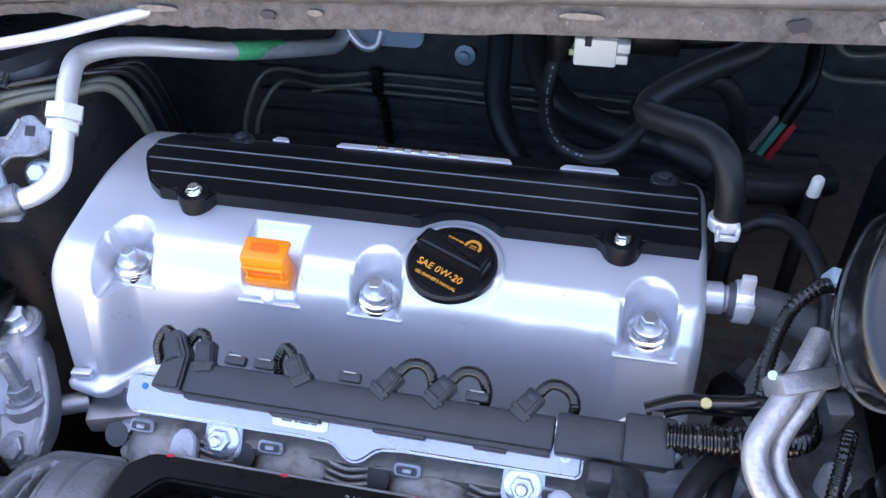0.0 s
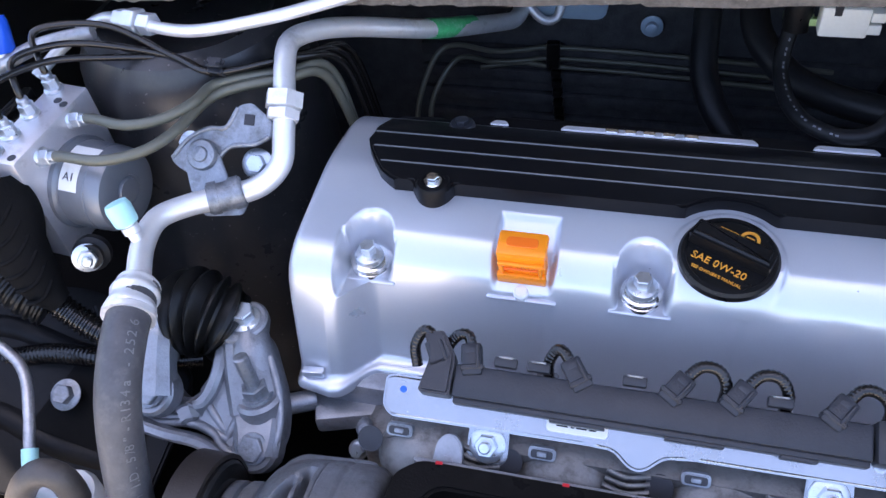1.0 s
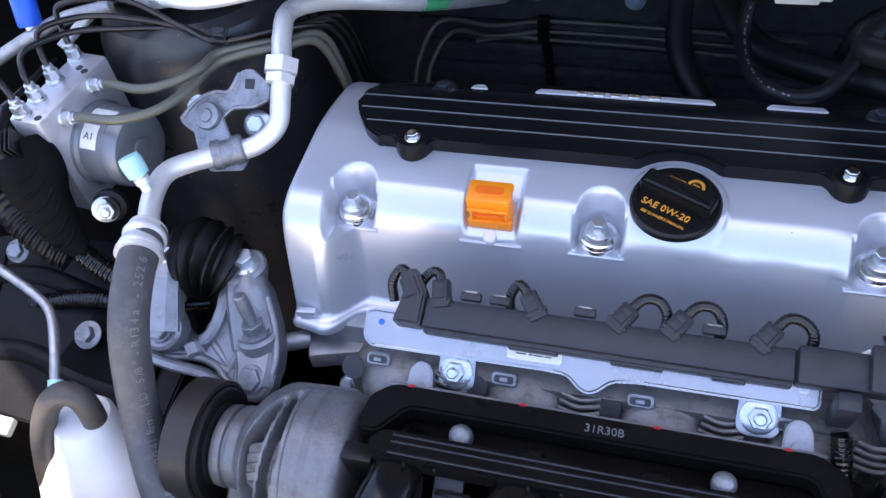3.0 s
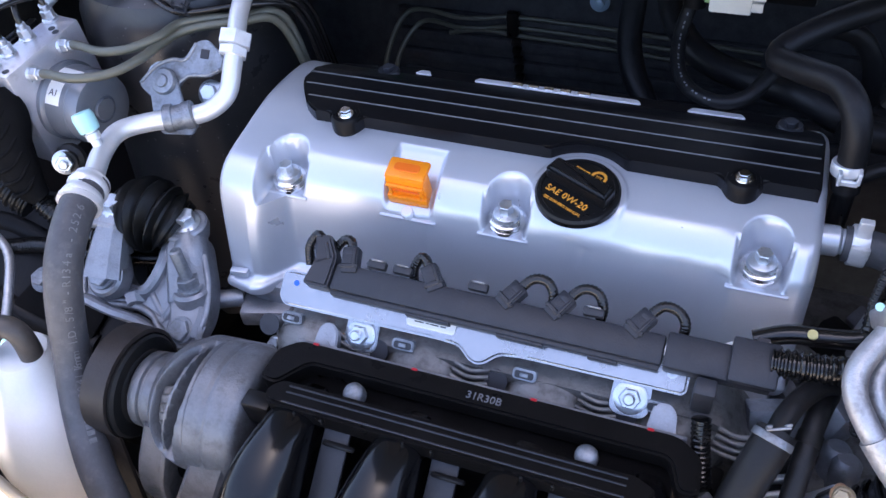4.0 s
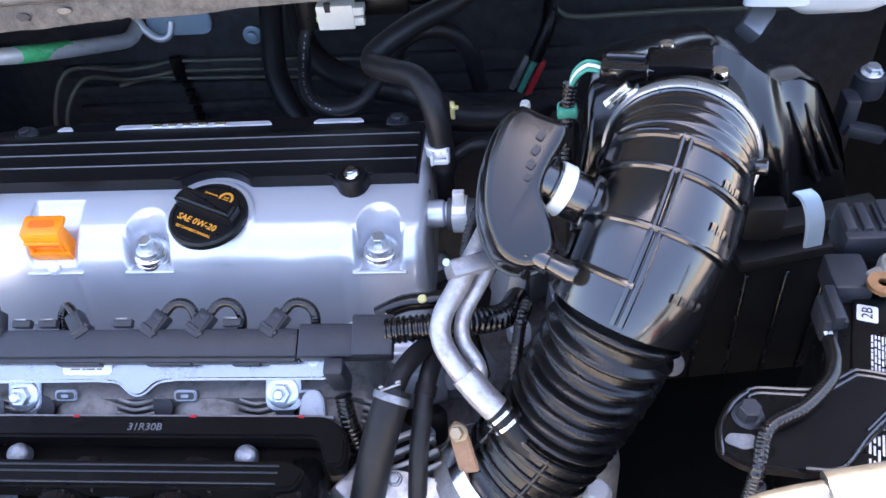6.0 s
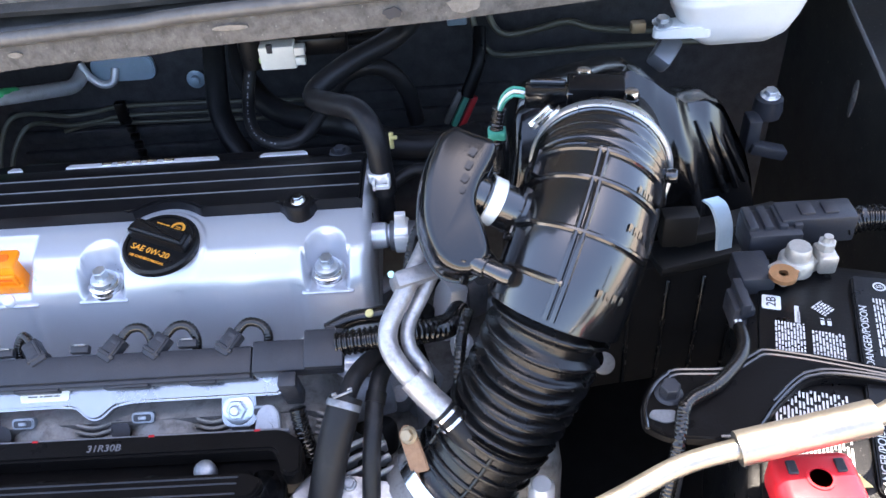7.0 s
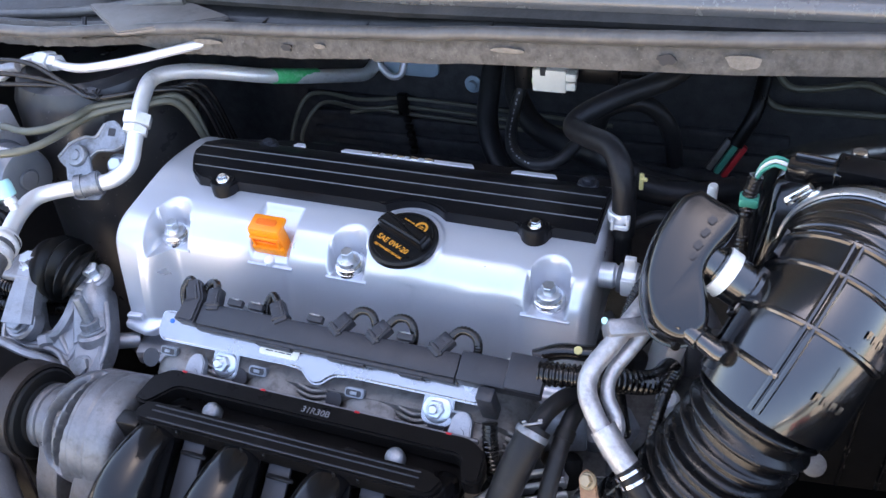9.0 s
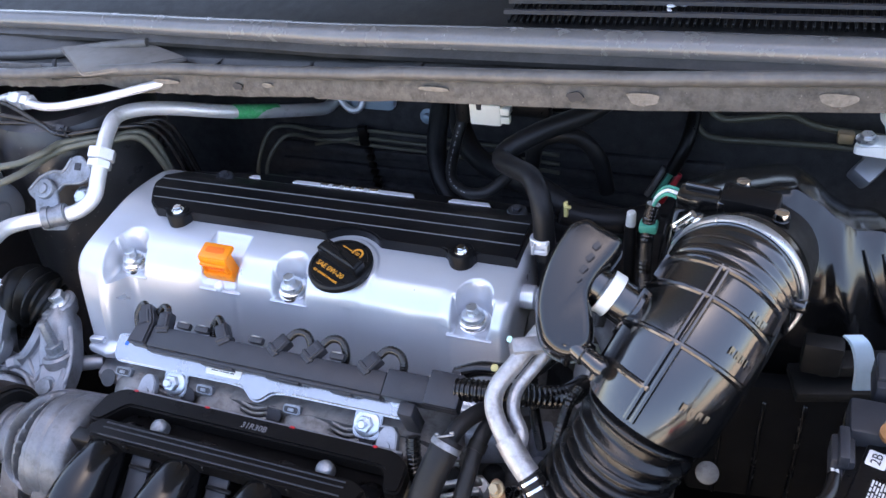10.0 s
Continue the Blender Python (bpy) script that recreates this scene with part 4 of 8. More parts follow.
def chan_box(name, x0, x1, w, t, dv=0.0, dz=0.0, bev=0.0018, mt_="channel", yaw=0.0):
    b = new_bm()
    box(b, (x1 - x0, w, t), cm @ Matrix.Translation(((x0 + x1) / 2, dv, dz)) @ Matrix.Rotation(yaw, 4, "Z"), bev, 2)
    return part(name, b, mt_, chan)


chan_box("cover_strip", -0.105, 0.132, 0.0205, 0.011, -0.0025, -0.001)
chan_box("ledge", -0.104, 0.131, 0.004, 0.009, -0.0140, -0.003, 0.001)
for x0, x1 in ((-0.045, -0.012), (0.022, 0.055), (0.085, 0.105)):
    chan_box("ledge_clip", x0, x1, 0.0025, 0.0075, -0.0166, -0.0035, 0.0008)
chan_box("right_end", 0.133, 0.199, 0.024, 0.015, -0.002, 0.000)
chan_box("right_lip", 0.172, 0.201, 0.029, 0.007, 0.0, 0.0105)
bm = new_bm()
prism(bm, rounded([(-0.126, -0.013), (-0.106, -0.013), (-0.106, 0.011), (-0.116, 0.027), (-0.128, 0.024), (-0.122, 0.008)], 0.003, 3), 0.014, cm @ Matrix.Translation((0, 0, -0.007)), 0.0018)
part("left_end", bm, "channel", chan)
bm = new_bm()
prism(bm, rounded([(0.158, 0.016), (0.19, 0.014), (0.188, 0.026), (0.182, 0.027), (0.180, 0.022), (0.168, 0.022)], 0.002, 3), 0.003, cm @ Matrix.Translation((0.006, -0.0075, 0.0015)), 0.0006)
wb = part("white_bracket", bm, "white_plastic", chan, "white plastic bracket")
bm = new_bm()
box(bm, (0.007, 0.005, 0.0008), cm @ Matrix.Translation((0.190, 0.0165, 0.0050)), 0)
part("window", bm, "ink", wb)
bm = new_bm()
box(bm, (0.0135, 0.012, 0.036), Matrix.Translation((0.161, -0.101, 0.862)) @ Matrix.Rotation(radians(18), 4, "X"), 0.002)
part("drop_box", bm, "channel", chan)
rnd = random.Random(4)
for x, lean, loop in ((-0.117, -0.5, -1), (-0.096, -0.2, -1), (-0.032, -0.6, -1), (0.026, 0.6, 1), (0.060, 0.6, 1), (0.114, 0.6, 1)):
    bm = new_bm()
    m = cm @ Matrix.Translation((x, 0.0115, 0.0010)) @ Matrix.Rotation(-lean, 4, "Z")
    box(bm, (0.0125, 0.020, 0.0105), m, 0.0015)
    box(bm, (0.0145, 0.0035, 0.012), m @ Matrix.Translation((0, -0.005, 0)), 0.0008, 1)
    box(bm, (0.0022, 0.014, 0.0135), m @ Matrix.Translation((0.004, 0.001, 0)), 0.0006, 1)
    box(bm, (0.008, 0.005, 0.011), m @ Matrix.Translation((0, 0.006, 0)), 0.001)
    plug = part("plug", bm, "channel", chan, "charcoal connector plug")
    a = m @ Vector((0.0, 0.012, 0))
    if loop > 0:
        far = cm @ Vector((x + 0.026, 0.013, -0.004))
        top = (a + far) / 2 + Vector((0.006, 0.006, 0.008 if x < 0.1 else 0.006))
        pts = [m @ Vector((0, 0.004, 0)), a + Vector((0.005, 0.003, 0.004)), top, far + Vector((0.002, 0.003, 0.004)), far + Vector((0, -0.004, -0.010))]
    else:
        far = cm @ Vector((x - 0.017, 0.016, -0.006))
        pts = [m @ Vector((0, 0.004, 0)), a + Vector((-0.002, 0.002, 0.002)), (a + far) / 2 + Vector((-0.002, 0.005, 0.005)), far + Vector((-0.001, 0.001, 0.001)), far + Vector((0.001, -0.006, -0.010))]
    bm = new_bm()
    loom(bm, pts, 0.0037, 0.0022, 0.07, 12)
    part("loop", bm, "loom", plug)
for x in (-0.075, -0.055, 0.083, 0.002):
    bm = new_bm()
    box(bm, (0.014, 0.006, 0.006), cm @ Matrix.Translation((x, 0.0125, 0.002)), 0.001)
    part("snap", bm, "channel", chan)
    bm = new_bm()
    box(bm, (0.009, 0.0012, 0.0022), cm @ Matrix.Translation((x, 0.0150, 0.0055)), 0.0004, 1)
    part("snap_edge", bm, "dull_zinc", chan)

single("wiring_loom", loom(new_bm(), [(0.196, -0.080, 0.884), (0.215, -0.080, 0.886), (0.245, -0.075, 0.885), (0.275, -0.055, 0.870), (0.285, -0.02, 0.85)], 0.0095, 0.0042, 0.14, 16), "loom", "black corrugated wiring loom leaving the wiring channel", "wiring loom")
single("wiring_loom", loom(new_bm(), [(0.163, -0.107, 0.846), (0.166, -0.117, 0.83), (0.172, -0.128, 0.805), (0.180, -0.142, 0.79)], 0.0065, 0.0034, 0.14, 14), "loom", "thin black corrugated loom hanging below the channel", "wiring loom")
bm = new_bm()
box(bm, (0.016, 0.012, 0.026), frame_of((0.182, -0.146, 0.785), (0.4, -0.5, -0.6)), 0.0015)
single("connector", bm, "black", "black plug at the end of a hanging loom", "connector")
wl = single("wiring_loom", tube(new_bm(), [(0.185, -0.055, 0.872), (0.205, -0.050, 0.879), (0.225, -0.048, 0.880), (0.25, -0.045, 0.885), (0.268, -0.03, 0.90)], 0.0065, 14), "loom", "black taped loom with a yellow dot", "wiring loom")
bm = new_bm()
lathe(bm, [(0.0035, 0), (0.0030, 0.001)], frame_of((0.218, -0.0515, 0.8848), (0, -0.4, 0.9)), 14)
part("yellow_dot", bm, "yellow", wl)

# ---- intake manifold ----
man = thing("intake_manifold", (0.01, -0.18, 0.70), "glossy black plastic intake manifold with four runners", "intake manifold")
fm = frame_of((0.012, -0.1310, 0.8385), (0, -0.06, 1))
bm = new_bm()
prism(bm, rounded([(-0.132, 0.011), (0.140, 0.011), (0.156, 0.0), (0.158, -0.026), (0.145, -0.028), (0.137, -0.006), (-0.117, -0.006), (-0.134, -0.028), (-0.148, -0.026), (-0.146, 0.0)], 0.006, 5), 0.014, fm @ Matrix.Translation((0, 0, -0.012)), 0.002)
flange = part("flange", bm, "manifold", man, "black flange with faint part number")
lettering("part_number", "31R30B", 0.0080, fm @ Matrix.Translation((0.012, 0.001, 0.0024)), "grey_print", flange)
bm = new_bm()
box(bm, (0.282, 0.0030, 0.005), fm @ Matrix.Translation((0.004, 0.0122, -0.004)), 0.0006, 1)
part("gasket_edge", bm, "cast", flange, "thin grey metal gasket edge")
for x in (-0.120, -0.0425, 0.044, 0.122):
    bm = new_bm()
    prism(bm, [(-0.0022, -0.001), (0.0022, -0.001), (0.002, 0.0018), (-0.002, 0.0018)], 0.0015, fm @ Matrix.Translation((x, 0.0098, -0.0005)), 0)
    part("red_paint_dab", bm, "red", flange)
for x in (-0.067, 0.0985):
    bm = new_bm()
    m = frame_of((x, -0.1440, 0.8245), (0, -0.35, 0.93))
    lathe(bm, [(0.0074, 0), (0.0078, 0.004), (0.0078, 0.0080), (0.0068, 0.0102), (0.0042, 0.0116), (0.0, 0.0119)], m, 28)
    part("dome_nut", bm, "dull_zinc", man, "pale dome nut")
# added black plate, stands in for the dark gap between flange and bar
bm = new_bm()
box(bm, (0.285, 0.040, 0.012), Matrix.Translation((0.012, -0.148, 0.815)), 0.003)
part("gap_filler", bm, "manifold", man)
xm = frame_of((0.010, -0.1670, 0.8430), (0, 0.0, 1))
bm = new_bm()
prism(bm, rounded([(-0.126, 0.010), (0.122, 0.010), (0.136, 0.003), (0.130, -0.011), (-0.128, -0.010), (-0.134, 0.0)], 0.005, 4), 0.014, xm @ Matrix.Translation((0, 0, -0.014)), 0.002)
bar_ = part("cross_bar", bm, "manifold", man, "black ribbed bar")
for v in (0.0055, 0.0005, -0.0075):
    bm = new_bm()
    box(bm, (0.235, 0.0014, 0.0016), xm @ Matrix.Translation((0.0, v, 0.0)), 0.0004, 1)
    part("rib", bm, "channel", bar_)
bm = new_bm()
box(bm, (0.022, 0.014, 0.022), Matrix.Translation((-0.130, -0.172, 0.822)), 0.002)
part("side_tab", bm, "black", man)
for k in range(4):
    x = -0.104 + 0.0795 * k
    bm = new_bm()
    path = curve_pts([(x + 0.004, -0.150, 0.808), (x + 0.003, -0.176, 0.820), (x + 0.001, -0.206, 0.816), (x - 0.002, -0.236, 0.794), (x - 0.006, -0.254, 0.74), (x - 0.008, -0.250, 0.66), (x - 0.006, -0.22, 0.58)], 0.008)
    rings = []
    for i, (q, n, b_, t) in enumerate(frames(path)):
        sc = 0.62 + 0.38 * sstep(0, 0.25, i / len(path))
        rings.append([q + sc * (0.027 * math.copysign(abs(math.cos(a)) ** 0.8, math.cos(a)) * n + 0.0255 * math.copysign(abs(math.sin(a)) ** 0.8, math.sin(a)) * b_) for a in [2 * math.pi * j / 28 for j in range(28)]])
    skin(bm, rings)
    run = part("runner", bm, "runner", man, "glossy black curved runner", 60)
    bm = new_bm()
    for off in (-0.010, 0.010):
        box(bm, (0.002, 0.002, 0.005), Matrix.Translation((x + off + 0.02, -0.181, 0.842)), 0.0005, 1)
    box(bm, (0.024, 0.004, 0.003), Matrix.Translation((x + 0.041, -0.184, 0.822)), 0.001, 1)
    part("clip", bm, "black", run)
    if k < 3:
        bm = new_bm()
        box(bm, (0.020, 0.004, 0.080), Matrix.Translation((x + 0.036, -0.194, 0.806)) @ Matrix.Rotation(radians(-52), 4, "X"), 0.0015)
        part("web", bm, "channel", man, "grey-black web between runners")
bm = new_bm()
box(bm, (0.30, 0.09, 0.12), Matrix.Translation((0.02, -0.17, 0.72)), 0.02, 3)
part("plenum", bm, "black", man)
# ---- left side: mount, alternator, air-conditioning pipe, brake unit ----
mount = thing("engine_mount_bracket", (-0.30, -0.07, 0.78), "cast-aluminium engine mount bracket with rusty bolts", "engine mount")
bm = new_bm()
pm = frame_of((-0.296, -0.078, 0.800), (0, -0.55, 0.835))
OUTLINE = rounded([(-0.069, -0.014), (-0.072, 0.016), (-0.066, 0.040), (-0.048, 0.042), (-0.0445, 0.027), (-0.0357, 0.0143), (-0.0305, 0.0046), (-0.0213, -0.0015), (-0.0135, -0.002), (-0.0048, 0.0057), (0.0034, 0.0188), (0.0125, 0.0320), (0.010, 0.050), (0.033, 0.052), (0.0405, 0.044), (0.0455, 0.034), (0.0545, 0.0176), (0.061, -0.0014), (0.0626, -0.0177), (0.058, -0.0340), (0.0409, -0.0400), (0.0281, -0.0380), (0.0181, -0.0319), (0.0128, -0.0255), (0.0019, -0.0211), (-0.0135, -0.0205), (-0.0502, -0.0265), (-0.0622, -0.0252)], 0.006, 4)
prism(bm, OUTLINE, 0.016, pm @ Matrix.Translation((0, 0, -0.013)), 0.003, 3)
part("web", bm, "cast", mount, "", 50)
bm = new_bm()
tube(bm, [pm @ Vector((x * 0.96 + 0.0005, y * 0.94, 0.0035)) for x, y in OUTLINE[75:] + OUTLINE[:12]], 0.0032, 10, straight=True)
part("raised_rim", bm, "cast", mount)
for a, b, c, w0, w1 in (((-0.2790, -0.036, 0.832), (-0.270, -0.056, 0.816), (-0.258, -0.078, 0.796), 0.030, 0.040), ((-0.3380, -0.048, 0.845), (-0.336, -0.068, 0.830), (-0.333, -0.090, 0.812), 0.026, 0.038), ((-0.2580, -0.076, 0.796), (-0.252, -0.092, 0.788), (-0.250, -0.106, 0.780), 0.040, 0.034)):
    part("arm_web", beam(new_bm(), [a, b, c], lambda k, w0=w0, w1=w1: w0 + (w1 - w0) * k, lambda k: 0.020 + 0.006 * k, (1, 0, 0), 0.28), "cast", mount, "", 25)
part("brace", beam(new_bm(), [(-0.291, -0.046, 0.822), (-0.290, -0.066, 0.812), (-0.298, -0.084, 0.800), (-0.312, -0.094, 0.796)], 0.010, 0.014, (0.8, 0.4, 0.3), 0.25), "cast", mount, "", 25)
part("lower_flange", beam(new_bm(), [(-0.350, -0.104, 0.798), (-0.318, -0.108, 0.794), (-0.292, -0.108, 0.790), (-0.276, -0.112, 0.782), (-0.262, -0.122, 0.774)], 0.008, 0.018, (0, 0.8, 0.6), 0.25), "cast", mount, "", 25)
for p0, p1, r in (((0.030, 0.046), (0.047, 0.010), 0.0065), ((0.014, 0.034), (-0.004, 0.004), 0.0040), ((-0.004, 0.002), (0.018, -0.020), 0.0035), ((-0.058, 0.036), (-0.060, 0.004), 0.0055), ((-0.044, 0.026), (-0.030, 0.002), 0.0035), ((-0.062, -0.019), (-0.012, -0.0165), 0.0040), ((-0.012, -0.0165), (0.022, -0.026), 0.0040), ((0.022, -0.024), (0.030, -0.004), 0.0040), ((0.052, 0.000), (0.054, -0.026), 0.0045)):
    bm = new_bm()
    tube(bm, [pm @ Vector((p0[0], p0[1], 0.000)), pm @ Vector(((p0[0] + p1[0]) / 2, (p0[1] + p1[1]) / 2, 0.0015)), pm @ Vector((p1[0], p1[1], 0.000))], r, 12)
    part("rib", bm, "cast", mount)
for base, top, r in (((-0.264, -0.058, 0.806), (-0.2765, -0.032, 0.8400), 0.0150), ((-0.338, -0.065, 0.820), (-0.3390, -0.044, 0.8520), 0.0130)):
    bm = new_bm()
    tube(bm, [base, [(a + b) / 2 for a, b in zip(base, top)], (top[0], top[1], top[2] - 0.012)], r, 18, radius=lambda s, r=r: r * (1.25 - 0.35 * s))
    lathe(bm, [(r * 0.9, -0.018), (r * 1.12, -0.008), (r * 1.12, -0.0015), (r * 1.0, 0.0)], frame_of(top, (0, -0.1, 1)), 28)
    box(bm, (0.040, 0.030, 0.009), frame_of(Vector(top) + Vector((-0.008, -0.004, -0.006)), (0, -0.1, 1)), 0.003, 3)
    part("arm", bm, "cast", mount)
    bolt(Vector(top), (0, -0.1, 1), 0.0085, 0.009, 1.4, "zinc", "bolt", mount, 0.0, "greenish zinc hex bolt")
for p, tall in (((-0.2560, -0.0740, 0.8085), 0.030), ((-0.3310, -0.0910, 0.8170), 0.0), ((-0.251, -0.1060, 0.790), 0.0)):
    bm = new_bm()
    m = frame_of(p, (-0.15, 0.10, 0.95) if tall else (0, -0.6, 0.8))
    lathe(bm, [(0.0185, -0.014), (0.0175, -0.002), (0.0150, 0.0005), (0.0125, 0.0)], m, 30)
    part("bolt_seat", bm, "cast", mount)
    bolt(Vector(p) + Vector((0, -0.0005, 0.0005)), m.col[2].xyz, 0.0098, 0.0055 if not tall else 0.009, 1.2, "dull_zinc", "bolt", mount, tall, "dull grey hex bolt")
bm = new_bm()
tube(bm, [(-0.333, -0.030, 0.828), (-0.322, -0.030, 0.836), (-0.311, -0.030, 0.838), (-0.301, -0.030, 0.835), (-0.295, -0.029, 0.830)], 0.03, 36, step=0.0010, radius=lambda s: (0.031 - 0.010 * abs(s - 0.45)) + 0.0035 * math.sin(s * 44))
boot = thing("mount_boot", (-0.305, -0.03, 0.80), "black ribbed rubber boot of the engine mount", "rubber boot")
part("bellows", bm, "boot", boot)
bm = new_bm()
tube(bm, [(-0.296, -0.029, 0.832), (-0.292, -0.029, 0.828)], 0.024, 36, straight=True)
part("collar", bm, "boot", boot)

alt = thing("alternator", (-0.22, -0.165, 0.68), "grey cast-aluminium alternator with a brown belt", "alternator")
am = frame_of((-0.246, -0.162, 0.786), (1, 0.03, -0.02), (0, 0, 1))


def alternator_shell(profile, carve):
    """A turned casting whose radius is cut in by carve(angle in degrees, height)."""
    b = new_bm()
    path = curve_pts([(r, h, 0) for r, h in profile], 0.0013)
    rings = []
    for q in path:
        rings.append([am @ Vector(((q.x - carve(1.5 * k, q.y)) * math.cos(radians(1.5 * k)), (q.x - carve(1.5 * k, q.y)) * math.sin(radians(1.5 * k)), q.y)) for k in range(240)])
    skin(b, rings)
    return b


def front_window(a, h):
    """One wide three-cornered opening between the nose and the rear, with a slanting rib."""
    a = (a + 180) % 360 - 180
    if not -34 < a < 96:
        return 0.0
    u = (a + 34) / 130
    lo = 0.030 + 0.024 * max(0.0, 1 - u / 0.5) ** 1.4 + 0.010 * max(0.0, (u - 0.8) / 0.2)
    hi = 0.060 - 0.008 * max(0.0, (u - 0.5) / 0.5)
    inside = min((h - lo) / 0.004, (hi - h) / 0.003, u * 130 / 5, (1 - u) * 130 / 5)
    rib = abs(h - (0.047 - 0.012 * (u - 0.5)))
    return 0.020 * sstep(-0.2, 1.0, inside) * sstep(0.0014, 0.0040, rib) + 0.004 * sstep(-0.2, 1.0, inside)


part("nose", alternator_shell([(0.020, -0.001), (0.0285, 0.0), (0.0300, 0.003), (0.0300, 0.008), (0.0280, 0.0092), (0.0280, 0.0112), (0.0308, 0.0125), (0.0312, 0.022), (0.0312, 0.026)], lambda a, h: 0.0), "alt_cast", alt, "", 40)
part("front_housing", alternator_shell([(0.0310, 0.020), (0.034, 0.024), (0.042, 0.030), (0.0475, 0.038), (0.0505, 0.048), (0.0515, 0.056), (0.0515, 0.0635), (0.049, 0.065)], front_window), "alt_cast", alt, "", 50)
part("rear_housing", alternator_shell([(0.046, 0.062), (0.0520, 0.0648), (0.0530, 0.068), (0.0530, 0.088), (0.0515, 0.100), (0.044, 0.106), (0.02, 0.108)], lambda a, h: 0.0015 * sstep(0.0016, 0.0004, abs(h - 0.079))), "alt_cast", alt, "", 50)
bm = new_bm()
lathe(bm, [(0.026, 0.022), (0.026, 0.070)], am, 24)
part("rotor", bm, "cast_dark", alt)
for k in range(9):
    bm = new_bm()
    box(bm, (0.006, 0.007, 0.034), am @ Matrix.Rotation(radians(20 + 12 * k), 4, "Z") @ Matrix.Translation((0.030, 0, 0.048)) @ Matrix.Rotation(0.25, 4, "X"), 0.001, 1)
    part("rotor_claw", bm, "cast_dark", alt)
# flat mounting ear on top, and the forked foot below
bm = new_bm()
prism(bm, rounded([(0.030, -0.010), (0.040, -0.022), (0.090, -0.026), (0.096, -0.016), (0.096, 0.012), (0.060, 0.016), (0.040, 0.010)], 0.006, 4), 0.012, frame_of((-0.246, -0.136, 0.804), (0, 0.30, 1), (1, 0.0, -0.03)) @ Matrix.Diagonal((1, -1, 1, 1)), 0.0025)
part("mounting_ear", bm, "alt_cast", alt)
part("foot", beam(new_bm(), [(-0.216, -0.188, 0.786), (-0.224, -0.203, 0.750), (-0.230, -0.205, 0.722), (-0.231, -0.200, 0.698)], lambda k: 0.024 + 0.004 * k, 0.020), "alt_cast", alt, "", 30)
part("foot", beam(new_bm(), [(-0.160, -0.200, 0.790), (-0.172, -0.210, 0.760), (-0.188, -0.212, 0.728), (-0.204, -0.204, 0.698)], lambda k: 0.030 + 0.002 * k, 0.022), "alt_cast", alt, "", 30)
part("foot_rim", beam(new_bm(), [(-0.207, -0.198, 0.782), (-0.212, -0.213, 0.750), (-0.217, -0.215, 0.722), (-0.217, -0.210, 0.704)], 0.004, 0.006), "alt_cast", alt)
bm = new_bm()
lathe(bm, [(0.009, -0.014), (0.012, -0.012), (0.012, 0.012), (0.009, 0.014)], frame_of((-0.216, -0.204, 0.694), (1, 0, 0)), 20)
box(bm, (0.055, 0.018, 0.016), Matrix.Translation((-0.216, -0.203, 0.698)), 0.004)
part("foot_eye", bm, "alt_cast", alt)
bm = new_bm()
box(bm, (0.014, 0.020, 0.020), Matrix.Translation((-0.152, -0.158, 0.812)), 0.003)
lathe(bm, [(0.006, 0), (0.006, 0.008), (0.004, 0.009)], frame_of((-0.152, -0.158, 0.820), (0.1, -0.4, 0.9)), 6)
part("output_stud", bm, "black", alt, "black capped output stud")
bm = new_bm()
lathe(bm, [(0.018, -0.029), (0.0405, -0.029), (0.0420, -0.027), (0.0420, -0.005), (0.0400, -0.003), (0.030, -0.004), (0.026, -0.001), (0.020, -0.001)], am, 48)
part("pulley", bm, "matte_black", alt)
belt = thing("drive_belt", (-0.285, -0.165, 0.62), "brown-black rubber drive belt over the pulleys", "belt")
bm = new_bm()
loop = []
for k in range(25):
    a = radians(15 + 190 * k / 24)
    loop.append((-0.162 + 0.0430 * math.cos(a), 0.786 + 0.0430 * math.sin(a)))
loop += [(-0.209, 0.70), (-0.22, 0.52), (-0.10, 0.50), (-0.108, 0.66)]
n_ = len(loop)
rings = []
for k in range(n_):
    y, z = loop[k]
    c = Vector((-0.16, 0.70))
    d = (Vector((y, z)) - c).normalized() * 0.004
    rings.append([(-0.2735, y, z), (-0.2735, y + d.x, z + d.y), (-0.2520, y + d.x, z + d.y), (-0.2520, y, z)])
skin(bm, rings + [rings[0]], False)
part("band", bm, "belt", belt)

# air-conditioning pipe with its hose
ac = thing("refrigerant_pipe", (-0.297, 0.03, 0.89), "bare aluminium refrigerant pipe with a green band", "pipe")
AC = [(-0.318, -0.072, 0.906), (-0.334, -0.036, 0.907), (-0.337, -0.008, 0.908), (-0.322, 0.012, 0.906), (-0.298, 0.027, 0.905), (-0.277, 0.038, 0.908), (-0.265, 0.053, 0.917), (-0.2655, 0.069, 0.931), (-0.270, 0.092, 0.949), (-0.277, 0.117, 0.961), (-0.280, 0.140, 0.967), (-0.268, 0.165, 0.963), (-0.245, 0.195, 0.950), (-0.195, 0.243, 0.924), (-0.157, 0.327, 0.885), (-0.147, 0.362, 0.871), (-0.143, 0.388, 0.875)]
part("tube", tube(new_bm(), AC, 0.0082, 20, 0.003), "tube_alu", ac)
for k, (w, r, h) in enumerate(((0.0, 0.0148, 0.012), (0.0135, 0.0130, 0.0075))):
    bm = new_bm()
    m = frame_of((-0.2695, 0.0895, 0.9475), (0.06, -0.75, -0.62))
    hexagon(bm, r, h, m @ Matrix.Translation((0, 0, -0.006 + w)))
    part("union_nut", bm, "tube_alu", ac, sharp=28)
bm = new_bm()
